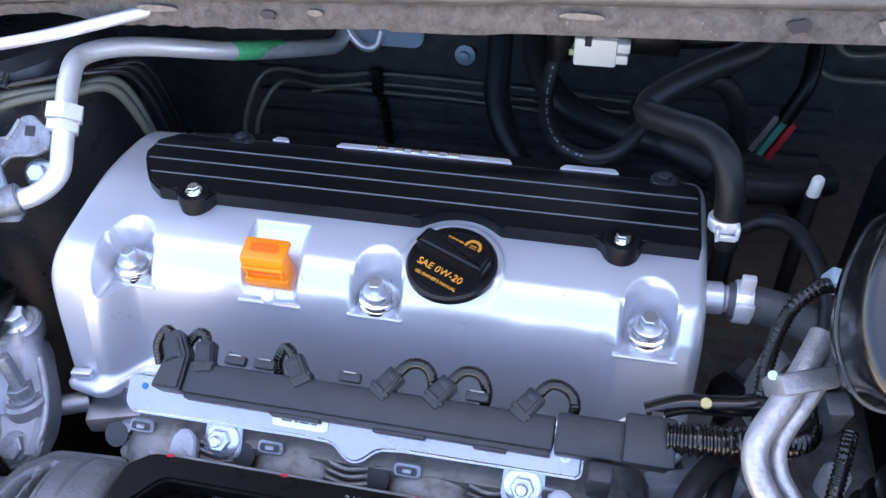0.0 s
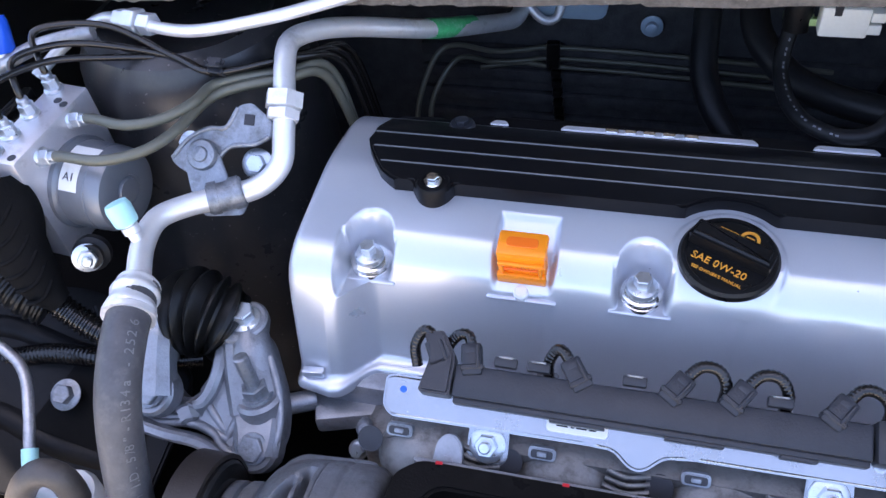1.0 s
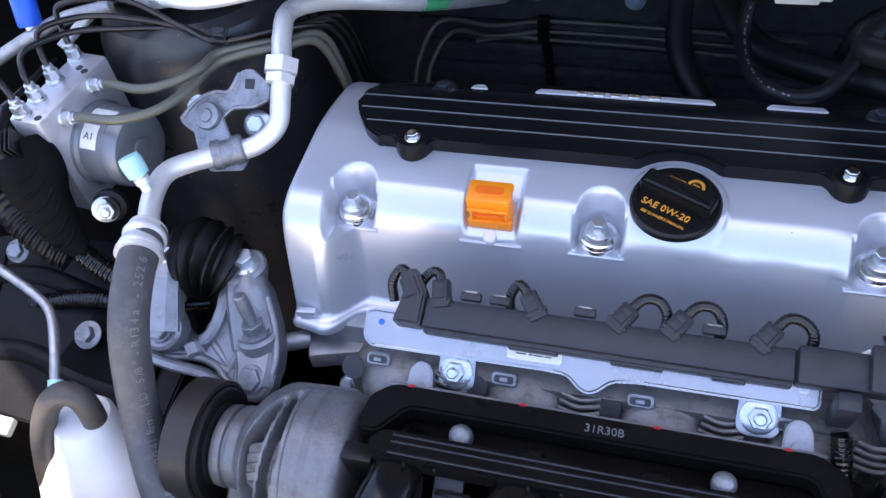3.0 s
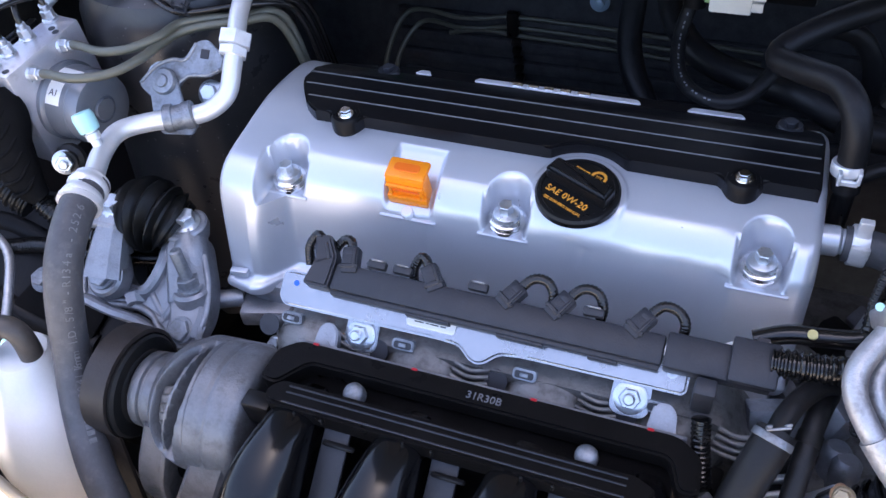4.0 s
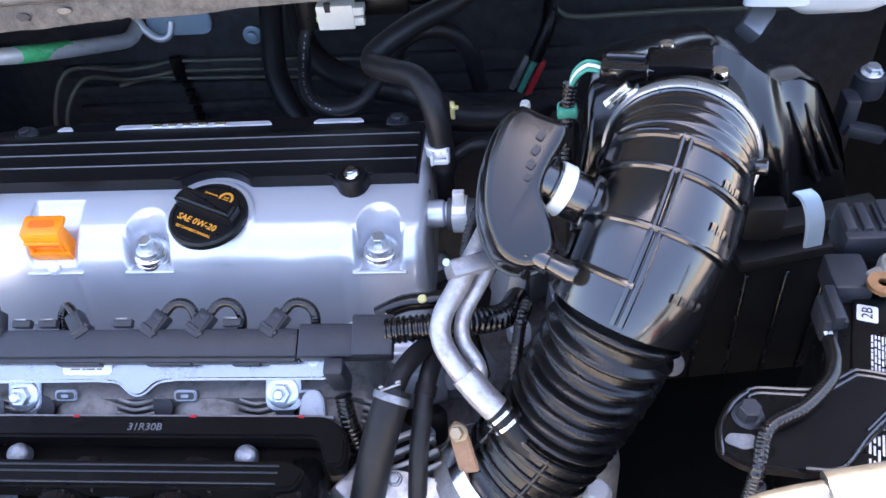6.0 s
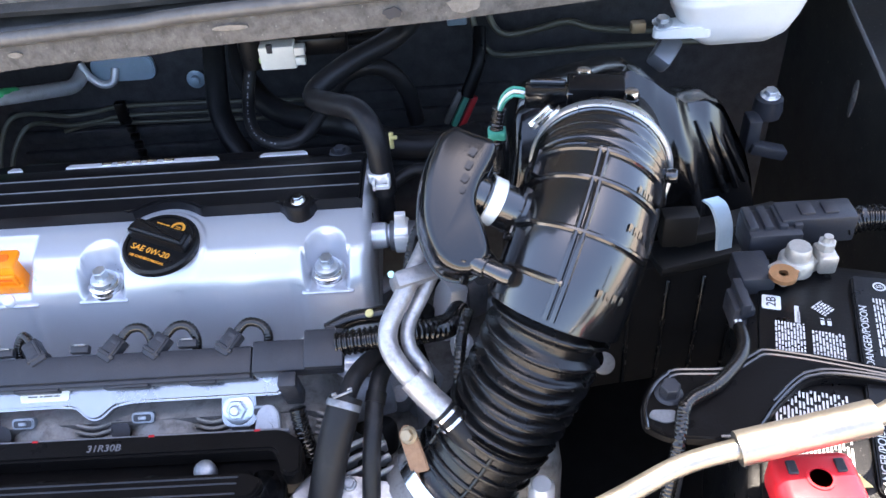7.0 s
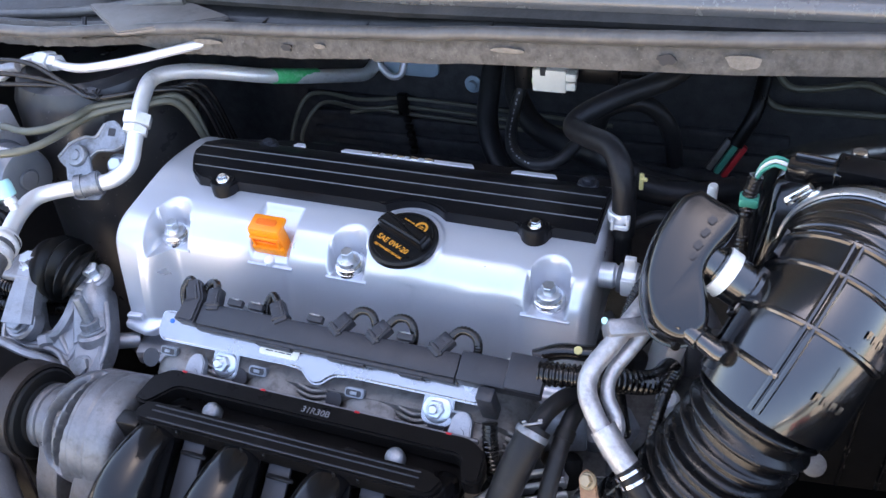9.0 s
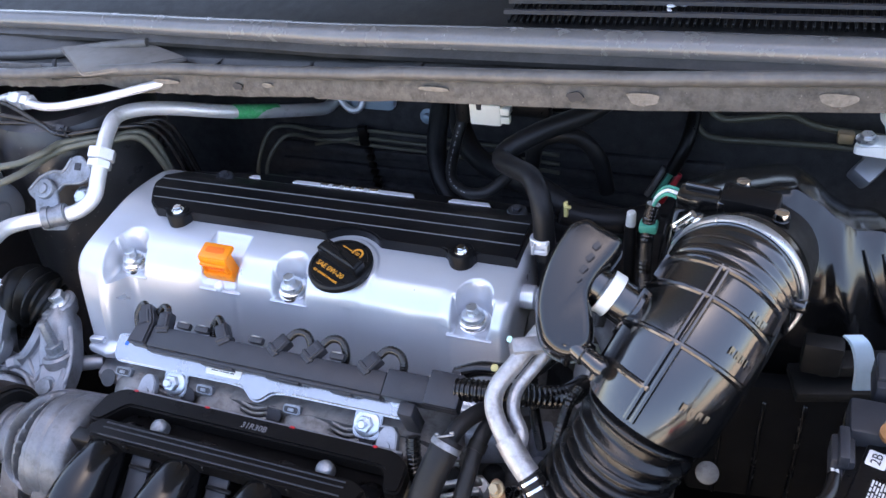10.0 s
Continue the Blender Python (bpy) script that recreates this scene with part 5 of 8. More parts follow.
tube(bm, [(-0.2005, 0.2375, 0.9268), (-0.192, 0.247, 0.9226), (-0.184, 0.264, 0.9145), (-0.174, 0.288, 0.9035)], 0.0088, 20)
part("green_band", bm, "green", ac, "green tape band")
# charge port
bm = new_bm()
p0 = Vector((-0.3335, -0.036, 0.907))
m = frame_of(p0, (-0.35, 0.2, 0.9))
lathe(bm, [(0.0045, 0), (0.0045, 0.012), (0.006, 0.013), (0.006, 0.018), (0.0048, 0.0185), (0.0048, 0.021)], m, 18)
part("charge_port", bm, "tube_alu", ac)
bm = new_bm()
lathe(bm, [(0.0080, 0.020), (0.0085, 0.022), (0.0090, 0.032), (0.0078, 0.036), (0.0, 0.0368)], m, 22)
part("port_cap", bm, "teal", ac, "pale turquoise dust cap")
hose = thing("refrigerant_hose", (-0.31, -0.14, 0.80), "worn grey rubber refrigerant hose with printed line", "hose")
bm = new_bm()
HO = [(-0.318, -0.070, 0.906), (-0.314, -0.085, 0.907), (-0.3095, -0.108, 0.902), (-0.306, -0.134, 0.884), (-0.305, -0.152, 0.855), (-0.302, -0.172, 0.812), (-0.287, -0.198, 0.782), (-0.268, -0.222, 0.752), (-0.247, -0.240, 0.720), (-0.225, -0.258, 0.66)]
part("tube", tube(new_bm(), HO, 0.0141, 24, 0.004), "ac_rubber", hose)
bm = new_bm()
tube(bm, [(-0.3195, -0.066, 0.906), (-0.3175, -0.075, 0.9065), (-0.3150, -0.085, 0.9065), (-0.3125, -0.095, 0.905)], 0.0165, 24, 0.001, radius=lambda s: 0.0115 + 0.0048 * min(1.0, s / 0.12) - 0.0017 * (0.5 - 0.5 * math.cos(2 * math.pi * s * 2.6)) if s < 0.86 else 0.0172)
part("crimp", bm, "tube_alu", hose, "pale crimped ferrule")
# the printed line on the hose, read towards the ferrule
hp = curve_pts(HO, 0.001)
hfr = frames(hp)


def hose_frame(d):
    q, n, b_, t = hfr[max(0, min(len(hfr) - 1, int(d / 0.001)))]
    view = Vector((0.33, -0.33, 0.60)).normalized()
    out_ = (view - t * view.dot(t)).normalized()
    side = t.cross(out_)
    o2 = (out_ * math.cos(0.42) + side * math.sin(0.42) * (1 if side.x > 0 else -1)).normalized()
    return frame_of(q + o2 * 0.01500, o2, -t)


d = 0.213
for ch in "?????? 2041 16mm I.D. 5/8\" - R134a - 2526":
    if ch == "?":
        bm = new_bm()
        box(bm, (0.0038, 0.0055, 0.0003), hose_frame(d), 0)
        part("print_bar", bm, "grey_print", hose, "faded unlettered print")
    elif ch != " ":
        lettering("print_letter", ch, 0.0085, hose_frame(d), "grey_print", hose, 0.0001)
    d -= 0.0034 if ch in " .-1I/\"" else (0.0072 if ch == "m" else 0.0052)

# clamp bracket that holds the pipe to the strut tower
clampb = thing("pipe_bracket", (-0.32, 0.055, 0.90), "dull zinc bracket that clamps the pipe to the tower", "bracket")
bmx = frame_of((-0.326, 0.050, 0.915), (0.05, -0.72, 0.69))
bm = new_bm()
prism(bm, rounded([(-0.026, 0.000), (-0.012, 0.018), (0.004, 0.027), (0.016, 0.028), (0.024, 0.044), (0.034, 0.047), (0.052, 0.034), (0.052, 0.022), (0.040, 0.015), (0.020, 0.012), (0.014, 0.004), (0.010, -0.012), (-0.004, -0.012), (-0.018, -0.006)], 0.004, 4), 0.003, bmx, 0.0008)
part("plate", bm, "dull_zinc", clampb, "", 30)
bm = new_bm()
tube(bm, [bmx @ Vector(p) for p in ((-0.024, 0.001, 0.003), (-0.012, 0.0165, 0.0035), (0.004, 0.0255, 0.0035), (0.016, 0.0265, 0.0035), (0.024, 0.042, 0.003))], 0.0016, 8)
tube(bm, [bmx @ Vector(p) for p in ((0.050, 0.023, 0.003), (0.040, 0.0165, 0.0035), (0.022, 0.0135, 0.0035), (0.014, 0.006, 0.003))], 0.0016, 8)
part("pressed_rim", bm, "dull_zinc", clampb)
bm = new_bm()
prism(bm, rounded([(-0.012, -0.002), (-0.008, 0.012), (0.006, 0.014), (0.015, 0.006), (0.026, -0.016), (0.041, -0.024), (0.038, -0.036), (0.008, -0.040), (-0.004, -0.024)], 0.004, 4), 0.0028, bmx @ Matrix.Translation((0, 0, 0.0042)), 0.0008)
part("strap", bm, "dull_zinc", clampb, "", 30)
bm = new_bm()
lathe(bm, [(0.0118, 0), (0.0118, 0.0018), (0.0105, 0.0040), (0.0090, 0.0044), (0.0060, 0.0044), (0.0052, 0.0062), (0.0030, 0.0068)], bmx @ Matrix.Translation((0.002, 0.0050, 0.0068)), 28)
part("rivet", bm, "dull_zinc", clampb)
for a, b_ in (((-0.3100, 0.0205, 0.9057), (-0.3045, 0.0238, 0.9055)), ((-0.2955, 0.0290, 0.9055), (-0.2895, 0.0326, 0.9062))):
    bm = new_bm()
    tube(bm, [a, b_], 0.0122, 22, straight=True)
    part("clamp_band", bm, "dull_zinc", clampb)
bm = new_bm()
tube(bm, [(-0.3110, 0.0198, 0.9058), (-0.3000, 0.0262, 0.9053), (-0.2885, 0.0332, 0.9063)], 0.0108, 20)
part("lining", bm, "dull_zinc", clampb)
bm = new_bm()
box(bm, (0.008, 0.008, 0.0012), bmx @ Matrix.Translation((0.034, 0.034, 0.0032)), 0.0003, 1)
part("window", bm, "ink", clampb)
bolt((-0.289, 0.062, 0.908), (0.15, -0.75, 0.65), 0.0075, 0.007, 1.6)
bolt((-0.345, 0.068, 0.917), (-0.1, -0.75, 0.65), 0.0060, 0.006, 1.6)

# second refrigerant line along the top
l2 = thing("refrigerant_line", (-0.33, 0.12, 0.975), "slim bare aluminium refrigerant line", "pipe")
part("tube", tube(new_bm(), [(-0.490, 0.10, 0.945), (-0.470, 0.125, 0.962), (-0.440, 0.140, 0.977), (-0.405, 0.130, 0.981), (-0.350, 0.116, 0.985), (-0.300, 0.122, 0.992), (-0.250, 0.135, 1.001), (-0.195, 0.17, 1.006), (-0.15, 0.22, 1.005), (-0.12, 0.37, 0.95)], 0.0048, 14), "tube_alu", l2)
bm = new_bm()
m = frame_of((-0.405, 0.131, 0.981), (1, -0.25, 0.08))
for o, r in ((-0.016, 0.0095), (-0.004, 0.0115), (0.010, 0.0090)):
    hexagon(bm, r, 0.011, m @ Matrix.Translation((0, 0, o)))
part("union_nut", bm, "tube_alu", l2, sharp=28)

# service line with a blue cap
sl = thing("service_line", (-0.55, 0.04, 0.92), "bare aluminium service line with a blue cap", "pipe")
part("tube", tube(new_bm(), [(-0.430, 0.112, 0.982), (-0.473, 0.098, 0.975), (-0.507, 0.075, 0.963), (-0.536, 0.048, 0.950), (-0.552, 0.036, 0.942)], 0.0058, 14), "oxid_alu", sl)
part("lower_tube", tube(new_bm(), [(-0.552, 0.036, 0.942), (-0.548, 0.012, 0.936), (-0.540, -0.015, 0.910), (-0.539, -0.046, 0.862), (-0.535, -0.056, 0.834), (-0.512, -0.060, 0.825), (-0.468, -0.073, 0.811), (-0.446, -0.086, 0.804), (-0.430, -0.113, 0.791), (-0.421, -0.136, 0.776), (-0.41, -0.165, 0.74)], 0.0042, 14), "oxid_alu", sl)
bm = new_bm()
box(bm, (0.018, 0.013, 0.012), frame_of((-0.553, 0.037, 0.941), (0.2, -0.2, 1)), 0.003)
part("elbow_block", bm, "dull_zinc", sl)
bm = new_bm()
lathe(bm, [(0.005, 0), (0.005, 0.012), (0.0, 0.013)], frame_of((-0.497, 0.084, 0.966), (-0.15, 0.35, 0.9)), 16)
part("port", bm, "tube_alu", sl)
bm = new_bm()
lathe(bm, [(0.0095, 0.008), (0.0105, 0.010), (0.0105, 0.032), (0.009, 0.036), (0, 0.0365)], frame_of((-0.497, 0.084, 0.966), (-0.15, 0.35, 0.9)), 22)
part("cap", bm, "blue", sl, "bright blue cap")
bm = new_bm()
tube(bm, [(-0.4225, -0.132, 0.7785), (-0.4200, -0.139, 0.7735), (-0.4160, -0.150, 0.760)], 0.0062, 14)
part("tape", bm, "teal", sl)

# brake modulator
absu = thing("brake_modulator", (-0.45, 0.03, 0.86), "aluminium brake modulator block with a grey motor", "brake modulator")
bm = new_bm()
bmat = frame_of((-0.4456, 0.0385, 0.9022), (0.0, -0.08, 1), (1, -0.10, 0))
box(bm, (0.0316, 0.090, 0.0996), bmat, 0.0022, 2)
part("block", bm, "abs_alu", absu, "machined pale aluminium block")
bm = new_bm()
mm = frame_of(bmat @ Vector((0.0158, -0.0015, -0.0065)), (0.995, -0.10, -0.01), (0, 1, 0))
lathe(bm, [(0.0365, -0.003), (0.0365, 0.004), (0.0345, 0.006), (0.0345, 0.0065), (0.0338, 0.007), (0.0338, 0.029), (0.0331, 0.0295), (0.0331, 0.036), (0.031, 0.0415), (0.026, 0.0432), (0.0125, 0.0434), (0.012, 0.0422), (0.0105, 0.042), (0.0095, 0.0445), (0.0, 0.045)], mm, 48)
motor = part("motor", bm, "motor_can", absu, "smooth blue-grey motor can")
for a0, w, h, o, mt_ in ((1.25, 0.021, 0.016, 0.008, "label"), (0.60, 0.012, 0.024, 0.008, "label")):
    b2 = new_bm()
    cells = []
    for i in range(9):
        a = a0 + 1.05 + (i / 8 - 0.5) * w / 0.0338
        cells.append([b2.verts.new(mm @ Vector((0.0342 * math.cos(a), 0.0342 * math.sin(a), o + d))) for d in (0, h)])
    for c, d in zip(cells, cells[1:]):
        b2.faces.new((c[0], c[1], d[1], d[0]))
    part("label", b2, mt_, motor, "white printed label")
a = 1.25 + 1.05
tm = mm @ Matrix.Rotation(a, 4, "Z") @ Matrix.Translation((0.0345, 0, 0.016)) @ Matrix(((0, 0, 1, 0), (0, -1, 0, 0), (1, 0, 0, 0), (0, 0, 0, 1)))
lettering("label_mark", "A1", 0.0085, tm, "ink", motor, 0.0001)
bm = new_bm()
box(bm, (0.034, 0.084, 0.074), bmat @ Matrix.Translation((-0.0325, 0.004, -0.006)), 0.006, 3)
part("control_box", bm, "satin_black", absu, "dusty black plastic control box")
bm = new_bm()
box(bm, (0.010, 0.094, 0.084), bmat @ Matrix.Translation((-0.0535, 0.004, -0.006)), 0.004, 3)
part("box_lid", bm, "satin_black", absu)
FIT = [(-0.0085, 0.036), (-0.0075, 0.006), (-0.0070, -0.018), (-0.0065, -0.0375)]


def union(m):
    b = new_bm()
    lathe(b, [(0.0075, 0), (0.0075, 0.002), (0.006, 0.003)], m, 18)
    hexagon(b, 0.0060, 0.008, m @ Matrix.Translation((0, 0, 0.003)))
    lathe(b, [(0.0042, 0.011), (0.0042, 0.015), (0.0035, 0.016)], m, 14)
    return part("pipe_union", b, "zinc", absu, sharp=28)


for u, v in FIT:
    union(bmat @ Matrix.Translation((u, v, 0.0496)))
SIDE_FIT = [bmat @ Matrix.Translation((0.0150, 0.0185, 0.039)) @ Matrix.Rotation(radians(78), 4, "Y"), bmat @ Matrix.Translation((0.0150, -0.021, 0.0365)) @ Matrix.Rotation(radians(78), 4, "Y")]
for m in SIDE_FIT:
    union(m)
for u, v in ((0.003, 0.025), (0.0105, 0.022), (0.010, -0.0385)):
    bm = new_bm()
    lathe(bm, [(0.0032, 0), (0.0032, 0.0006)], bmat @ Matrix.Translation((u, v, 0.0496)), 12)
    part("bore", bm, "ink", absu)
for v, w in ((-0.010, 0.004), (0.010, 0.003), (-0.030, 0.003)):
    bm = new_bm()
    lathe(bm, [(w, 0), (w, 0.0006)], bmat @ Matrix.Translation((v * 0.4, -0.0447, 0.02 + v)) @ Matrix.Rotation(radians(90), 4, "X"), 12)
    part("bore", bm, "cast_dark", absu)
top = [bmat @ Vector((u, v, 0.062)) for u, v in FIT]
CLIP = Vector((-0.325, 0.102, 0.956))
group_lines = "brake lines of the modulator"
for k in range(4):
    s = top[k]
    pts = [s, s + Vector((-0.003, 0.003, 0.012)), s + Vector((-0.012 + 0.003 * k, 0.018, 0.026 - 0.002 * k)), s + Vector((0.012, 0.034 + 0.010 * k, 0.026 - 0.004 * k)), s + Vector((0.045, 0.040 + 0.018 * k, 0.020 - 0.005 * k)), CLIP + Vector((-0.035, 0.004 + 0.004 * k, 0.012 - 0.003 * k)), CLIP + Vector((0, 0.004 * k - 0.003, 0.006 - 0.004 * k)), CLIP + Vector((0.05, 0.03 + 0.01 * k, 0.002 - 0.004 * k)), CLIP + Vector((0.075, 0.06 + 0.01 * k, -0.02)), CLIP + Vector((0.09, 0.07 + 0.01 * k, -0.10))]
    if k == 3:
        pts = [s, s + Vector((-0.004, 0.002, 0.010)), s + Vector((-0.018, 0.008, 0.020)), s + Vector((-0.036, 0.02, 0.018)), s + Vector((-0.046, 0.035, 0.0)), s + Vector((-0.050, 0.04, -0.05))]
    single("brake_line", tube(new_bm(), pts, 0.0026, 10), "loom", "thin black brake line", "brake line", group_lines)
for k, pts in enumerate(([SIDE_FIT[0] @ Vector((0, 0, 0.010)), SIDE_FIT[0] @ Vector((0, 0, 0.022)), (-0.375, 0.043, 0.949), (-0.348, 0.050, 0.952), (-0.332, 0.070, 0.954), CLIP + Vector((0, -0.004, -0.003))], [SIDE_FIT[1] @ Vector((0, 0, 0.010)), SIDE_FIT[1] @ Vector((0, 0, 0.022)), (-0.377, 0.006, 0.945), (-0.350, 0.019, 0.946), (-0.335, 0.043, 0.948), CLIP + Vector((0, -0.012, -0.008))])):
    pts = pts + [CLIP + Vector((0.045, 0.022 - 0.01 * k, -0.006)), CLIP + Vector((0.068, 0.05 - 0.01 * k, -0.02)), CLIP + Vector((0.080, 0.06, -0.10))]
    single("brake_line", tube(new_bm(), pts, 0.0040, 12), "steel_line", "olive coated steel brake line", "brake line", group_lines)
comb_m = frame_of(CLIP, (0.1, -0.4, 0.9))
bm = new_bm()
for du in (-0.0045, 0.0045):
    tube(bm, [comb_m @ Vector((du + 0.0015 * math.sin(3 * q), 0.0, q * 0.005 - 0.020)) for q in range(9)], 0.0011, 8)
comb = single("line_clip", bm, "channel", "black ladder clip that holds the brake lines", "clip")
for k in range(7):
    bm = new_bm()
    box(bm, (0.011, 0.012 if k % 2 else 0.008, 0.0022), comb_m @ Matrix.Translation((0, 0.002, -0.0165 + 0.0055 * k)), 0.0006, 1)
    part("rung", bm, "channel", comb)
# harness plug of the modulator
plug = thing("modulator_connector", (-0.51, 0.0, 0.84), "dusty black connector hood with a corrugated loom", "connector")
hm = frame_of((-0.488, -0.014, 0.919), (-0.20, -0.25, 0.95), (0.93, 0.36, 0.05))
bm = new_bm()
box(bm, (0.050, 0.050, 0.046), hm, 0.006, 3)
part("hood", bm, "black", plug)
bm = new_bm()
box(bm, (0.014, 0.060, 0.052), hm @ Matrix.Translation((-0.027, -0.001, 0)) @ Matrix.Rotation(radians(-12), 4, "Z"), 0.007, 4)
part("hood_end", bm, "black", plug, "rounded end cap of the hood")
lm_ = frame_of((-0.473, -0.034, 0.930), (-0.10, -0.40, 0.90), (0.90, 0.42, 0.05))
bm = new_bm()
box(bm, (0.034, 0.020, 0.020), lm_, 0.003, 2)
part("latch_slide", bm, "channel", plug, "grey-black sliding latch")
for k in range(3):
    bm = new_bm()
    box(bm, (0.0022, 0.021, 0.023), lm_ @ Matrix.Translation((0.0185 + 0.0042 * k, 0, 0)), 0.0006, 1)
    part("latch_tooth", bm, "boot", plug)
BOOT = [(-0.459, -0.018, 0.930), (-0.450, -0.026, 0.917), (-0.444, -0.034, 0.898), (-0.435, -0.041, 0.876), (-0.428, -0.045, 0.858), (-0.421, -0.045, 0.846)]
part("cable_boot", beam(new_bm(), BOOT, lambda k: 0.044 + 0.008 * math.sin(min(1, 2 * k) * 3.14) - 0.026 * k ** 3, lambda k: 0.030 - 0.010 * k * k, (0.38, 0.83, 0.41), 0.36), "panel_black", plug, "black moulded cable boot", 50)
view_side = Vector((0.645, -0.554, 0.527))
across = Vector((0.38, 0.83, 0.41)).normalized()
for k in range(6):
    u = k / 5
    c = Vector((-0.452, -0.028, 0.916)).lerp(Vector((-0.430, -0.046, 0.862)), u) + view_side * (0.0150 - 0.004 * u)
    w = 0.021 - 0.006 * u * u
    down = Vector((0.02, -0.02, -0.055)).normalized()
    bm = new_bm()
    tube(bm, [c - across * w - view_side * 0.008, c - across * 0.6 * w + down * 0.004, c + down * 0.007, c + across * 0.6 * w + down * 0.004, c + across * w - view_side * 0.008], 0.0017, 8)
    part("boot_rib", bm, "panel_black", plug)
part("boot", loom(new_bm(), [(-0.495, -0.018, 0.880), (-0.478, -0.034, 0.868), (-0.455, -0.042, 0.850), (-0.436, -0.042, 0.836)], 0.0185, 0.0060, 0.10, 22), "boot", plug)
single("wiring_loom", loom(new_bm(), [(-0.440, -0.038, 0.842), (-0.415, -0.042, 0.822), (-0.390, -0.044, 0.810), (-0.355, -0.040, 0.808), (-0.32, -0.02, 0.80)], 0.0105, 0.0045, 0.14, 16), "loom", "black corrugated loom of the brake modulator", "wiring loom")
single("wiring_loom", loom(new_bm(), [(-0.545, -0.045, 0.765), (-0.500, -0.052, 0.770), (-0.455, -0.050, 0.782), (-0.410, -0.052, 0.790), (-0.37, -0.05, 0.79), (-0.33, -0.03, 0.78)], 0.0085, 0.004, 0.14, 14), "loom", "black corrugated loom behind the hose", "wiring loom")
bm = new_bm()
lathe(bm, [(0.014, 0), (0.014, 0.006), (0.010, 0.008), (0.010, 0.012)], frame_of((-0.404, -0.010, 0.868), (0.3, -0.8, 0.3)), 22)
single("rubber_bush", bm, "rubber", "black rubber mounting bush of the modulator", "bush")
bolt((-0.402, -0.020, 0.871), (0.5, -0.7, 0.3), 0.0075, 0.006, 1.5, stud=0.006)
bolt((-0.428, -0.079, 0.772), (0.1, -0.5, 0.85), 0.0080, 0.008, 1.55, "dull_zinc")
bolt((-0.507, -0.036, 0.820), (0.2, -0.6, 0.75), 0.0070, 0.006, 1.5, "dull_zinc")

# inner wing pressing below the modulator
bm = new_bm()
prism(bm, rounded([(-0.12, -0.09), (0.10, -0.11), (0.12, 0.02), (0.02, 0.075), (-0.12, 0.06)], 0.03, 6), 0.006, frame_of((-0.455, -0.055, 0.762), (0.12, -0.45, 0.88)), 0.002)
wingp = single("panel_inner_wing", bm, "wing_black", "dark dusty pressed panel of the inner wing", "panel", kind="structure")
wm = frame_of((-0.455, -0.055, 0.762), (0.12, -0.45, 0.88))
for pts, r in (([(-0.11, 0.02), (-0.05, 0.030), (0.01, 0.020), (0.07, 0.012)], 0.011), ([(-0.10, -0.05), (-0.04, -0.04), (0.02, -0.055), (0.09, -0.06)], 0.012), ([(0.02, 0.06), (0.05, 0.02), (0.10, 0.0)], 0.007), ([(-0.09, 0.05), (-0.085, 0.0), (-0.095, -0.06)], 0.0025)):
    bm = new_bm()
    tube(bm, [wm @ Vector((u, v, 0.0085 - 0.75 * r)) for u, v in pts], r, 14)
    part("pressed_ridge", bm, "wing_black", wingp)
bm = new_bm()
prism(bm, rounded([(-0.005, -0.045), (0.085, -0.060), (0.095, 0.000), (0.02, 0.012)], 0.004, 3), 0.0025, wm @ Matrix.Translation((0, 0, 0.009)), 0.0006)
part("bolted_plate", bm, "panel_black", wingp, "flat black bolted plate")

# white reservoir with its hose
tank = thing("washer_reservoir", (-0.345, -0.19, 0.70), "milky white plastic reservoir with a black rubber hose", "reservoir")
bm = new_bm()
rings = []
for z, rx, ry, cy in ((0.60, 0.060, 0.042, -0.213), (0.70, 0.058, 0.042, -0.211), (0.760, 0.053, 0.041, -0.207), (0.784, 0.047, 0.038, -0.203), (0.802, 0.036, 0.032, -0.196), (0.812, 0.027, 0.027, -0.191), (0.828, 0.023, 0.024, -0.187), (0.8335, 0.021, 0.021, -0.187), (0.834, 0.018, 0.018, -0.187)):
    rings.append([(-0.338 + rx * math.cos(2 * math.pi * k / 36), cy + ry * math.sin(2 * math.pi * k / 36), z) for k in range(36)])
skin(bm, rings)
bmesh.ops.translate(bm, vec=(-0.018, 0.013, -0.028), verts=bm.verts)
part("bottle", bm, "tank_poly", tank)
bm = tube(new_bm(), [(-0.327, -0.187, 0.828), (-0.326, -0.186, 0.847), (-0.330, -0.185, 0.859), (-0.340, -0.187, 0.864), (-0.353, -0.193, 0.854), (-0.364, -0.202, 0.830), (-0.370, -0.209, 0.805), (-0.371, -0.219, 0.778), (-0.364, -0.235, 0.735), (-0.35, -0.25, 0.66)], 0.0092, 18)
bmesh.ops.translate(bm, vec=(-0.018, 0.013, -0.028), verts=bm.verts)
part("hose", bm, "dusty_hose", tank, "dusty dark rubber hose partly in the sun")

# sunlit looms at the wing's edge
for k, pts in enumerate(([(-0.575, -0.085, 0.795), (-0.546, -0.113, 0.800), (-0.497, -0.147, 0.800), (-0.452, -0.185, 0.797), (-0.425, -0.215, 0.787), (-0.405, -0.25, 0.765)], [(-0.50, -0.150, 0.790), (-0.478, -0.182, 0.785), (-0.452, -0.212, 0.775), (-0.435, -0.25, 0.755)])):
    single("wiring_loom", loom(new_bm(), pts, 0.0085 if k == 0 else 0.0075, 0.0035, 0.13, 16), "loom", "black split loom lying in the sun", "wiring loom")
bm = new_bm()
box(bm, (0.020, 0.014, 0.012), frame_of((-0.438, -0.182, 0.782), (0.3, -0.3, 0.9)), 0.002)
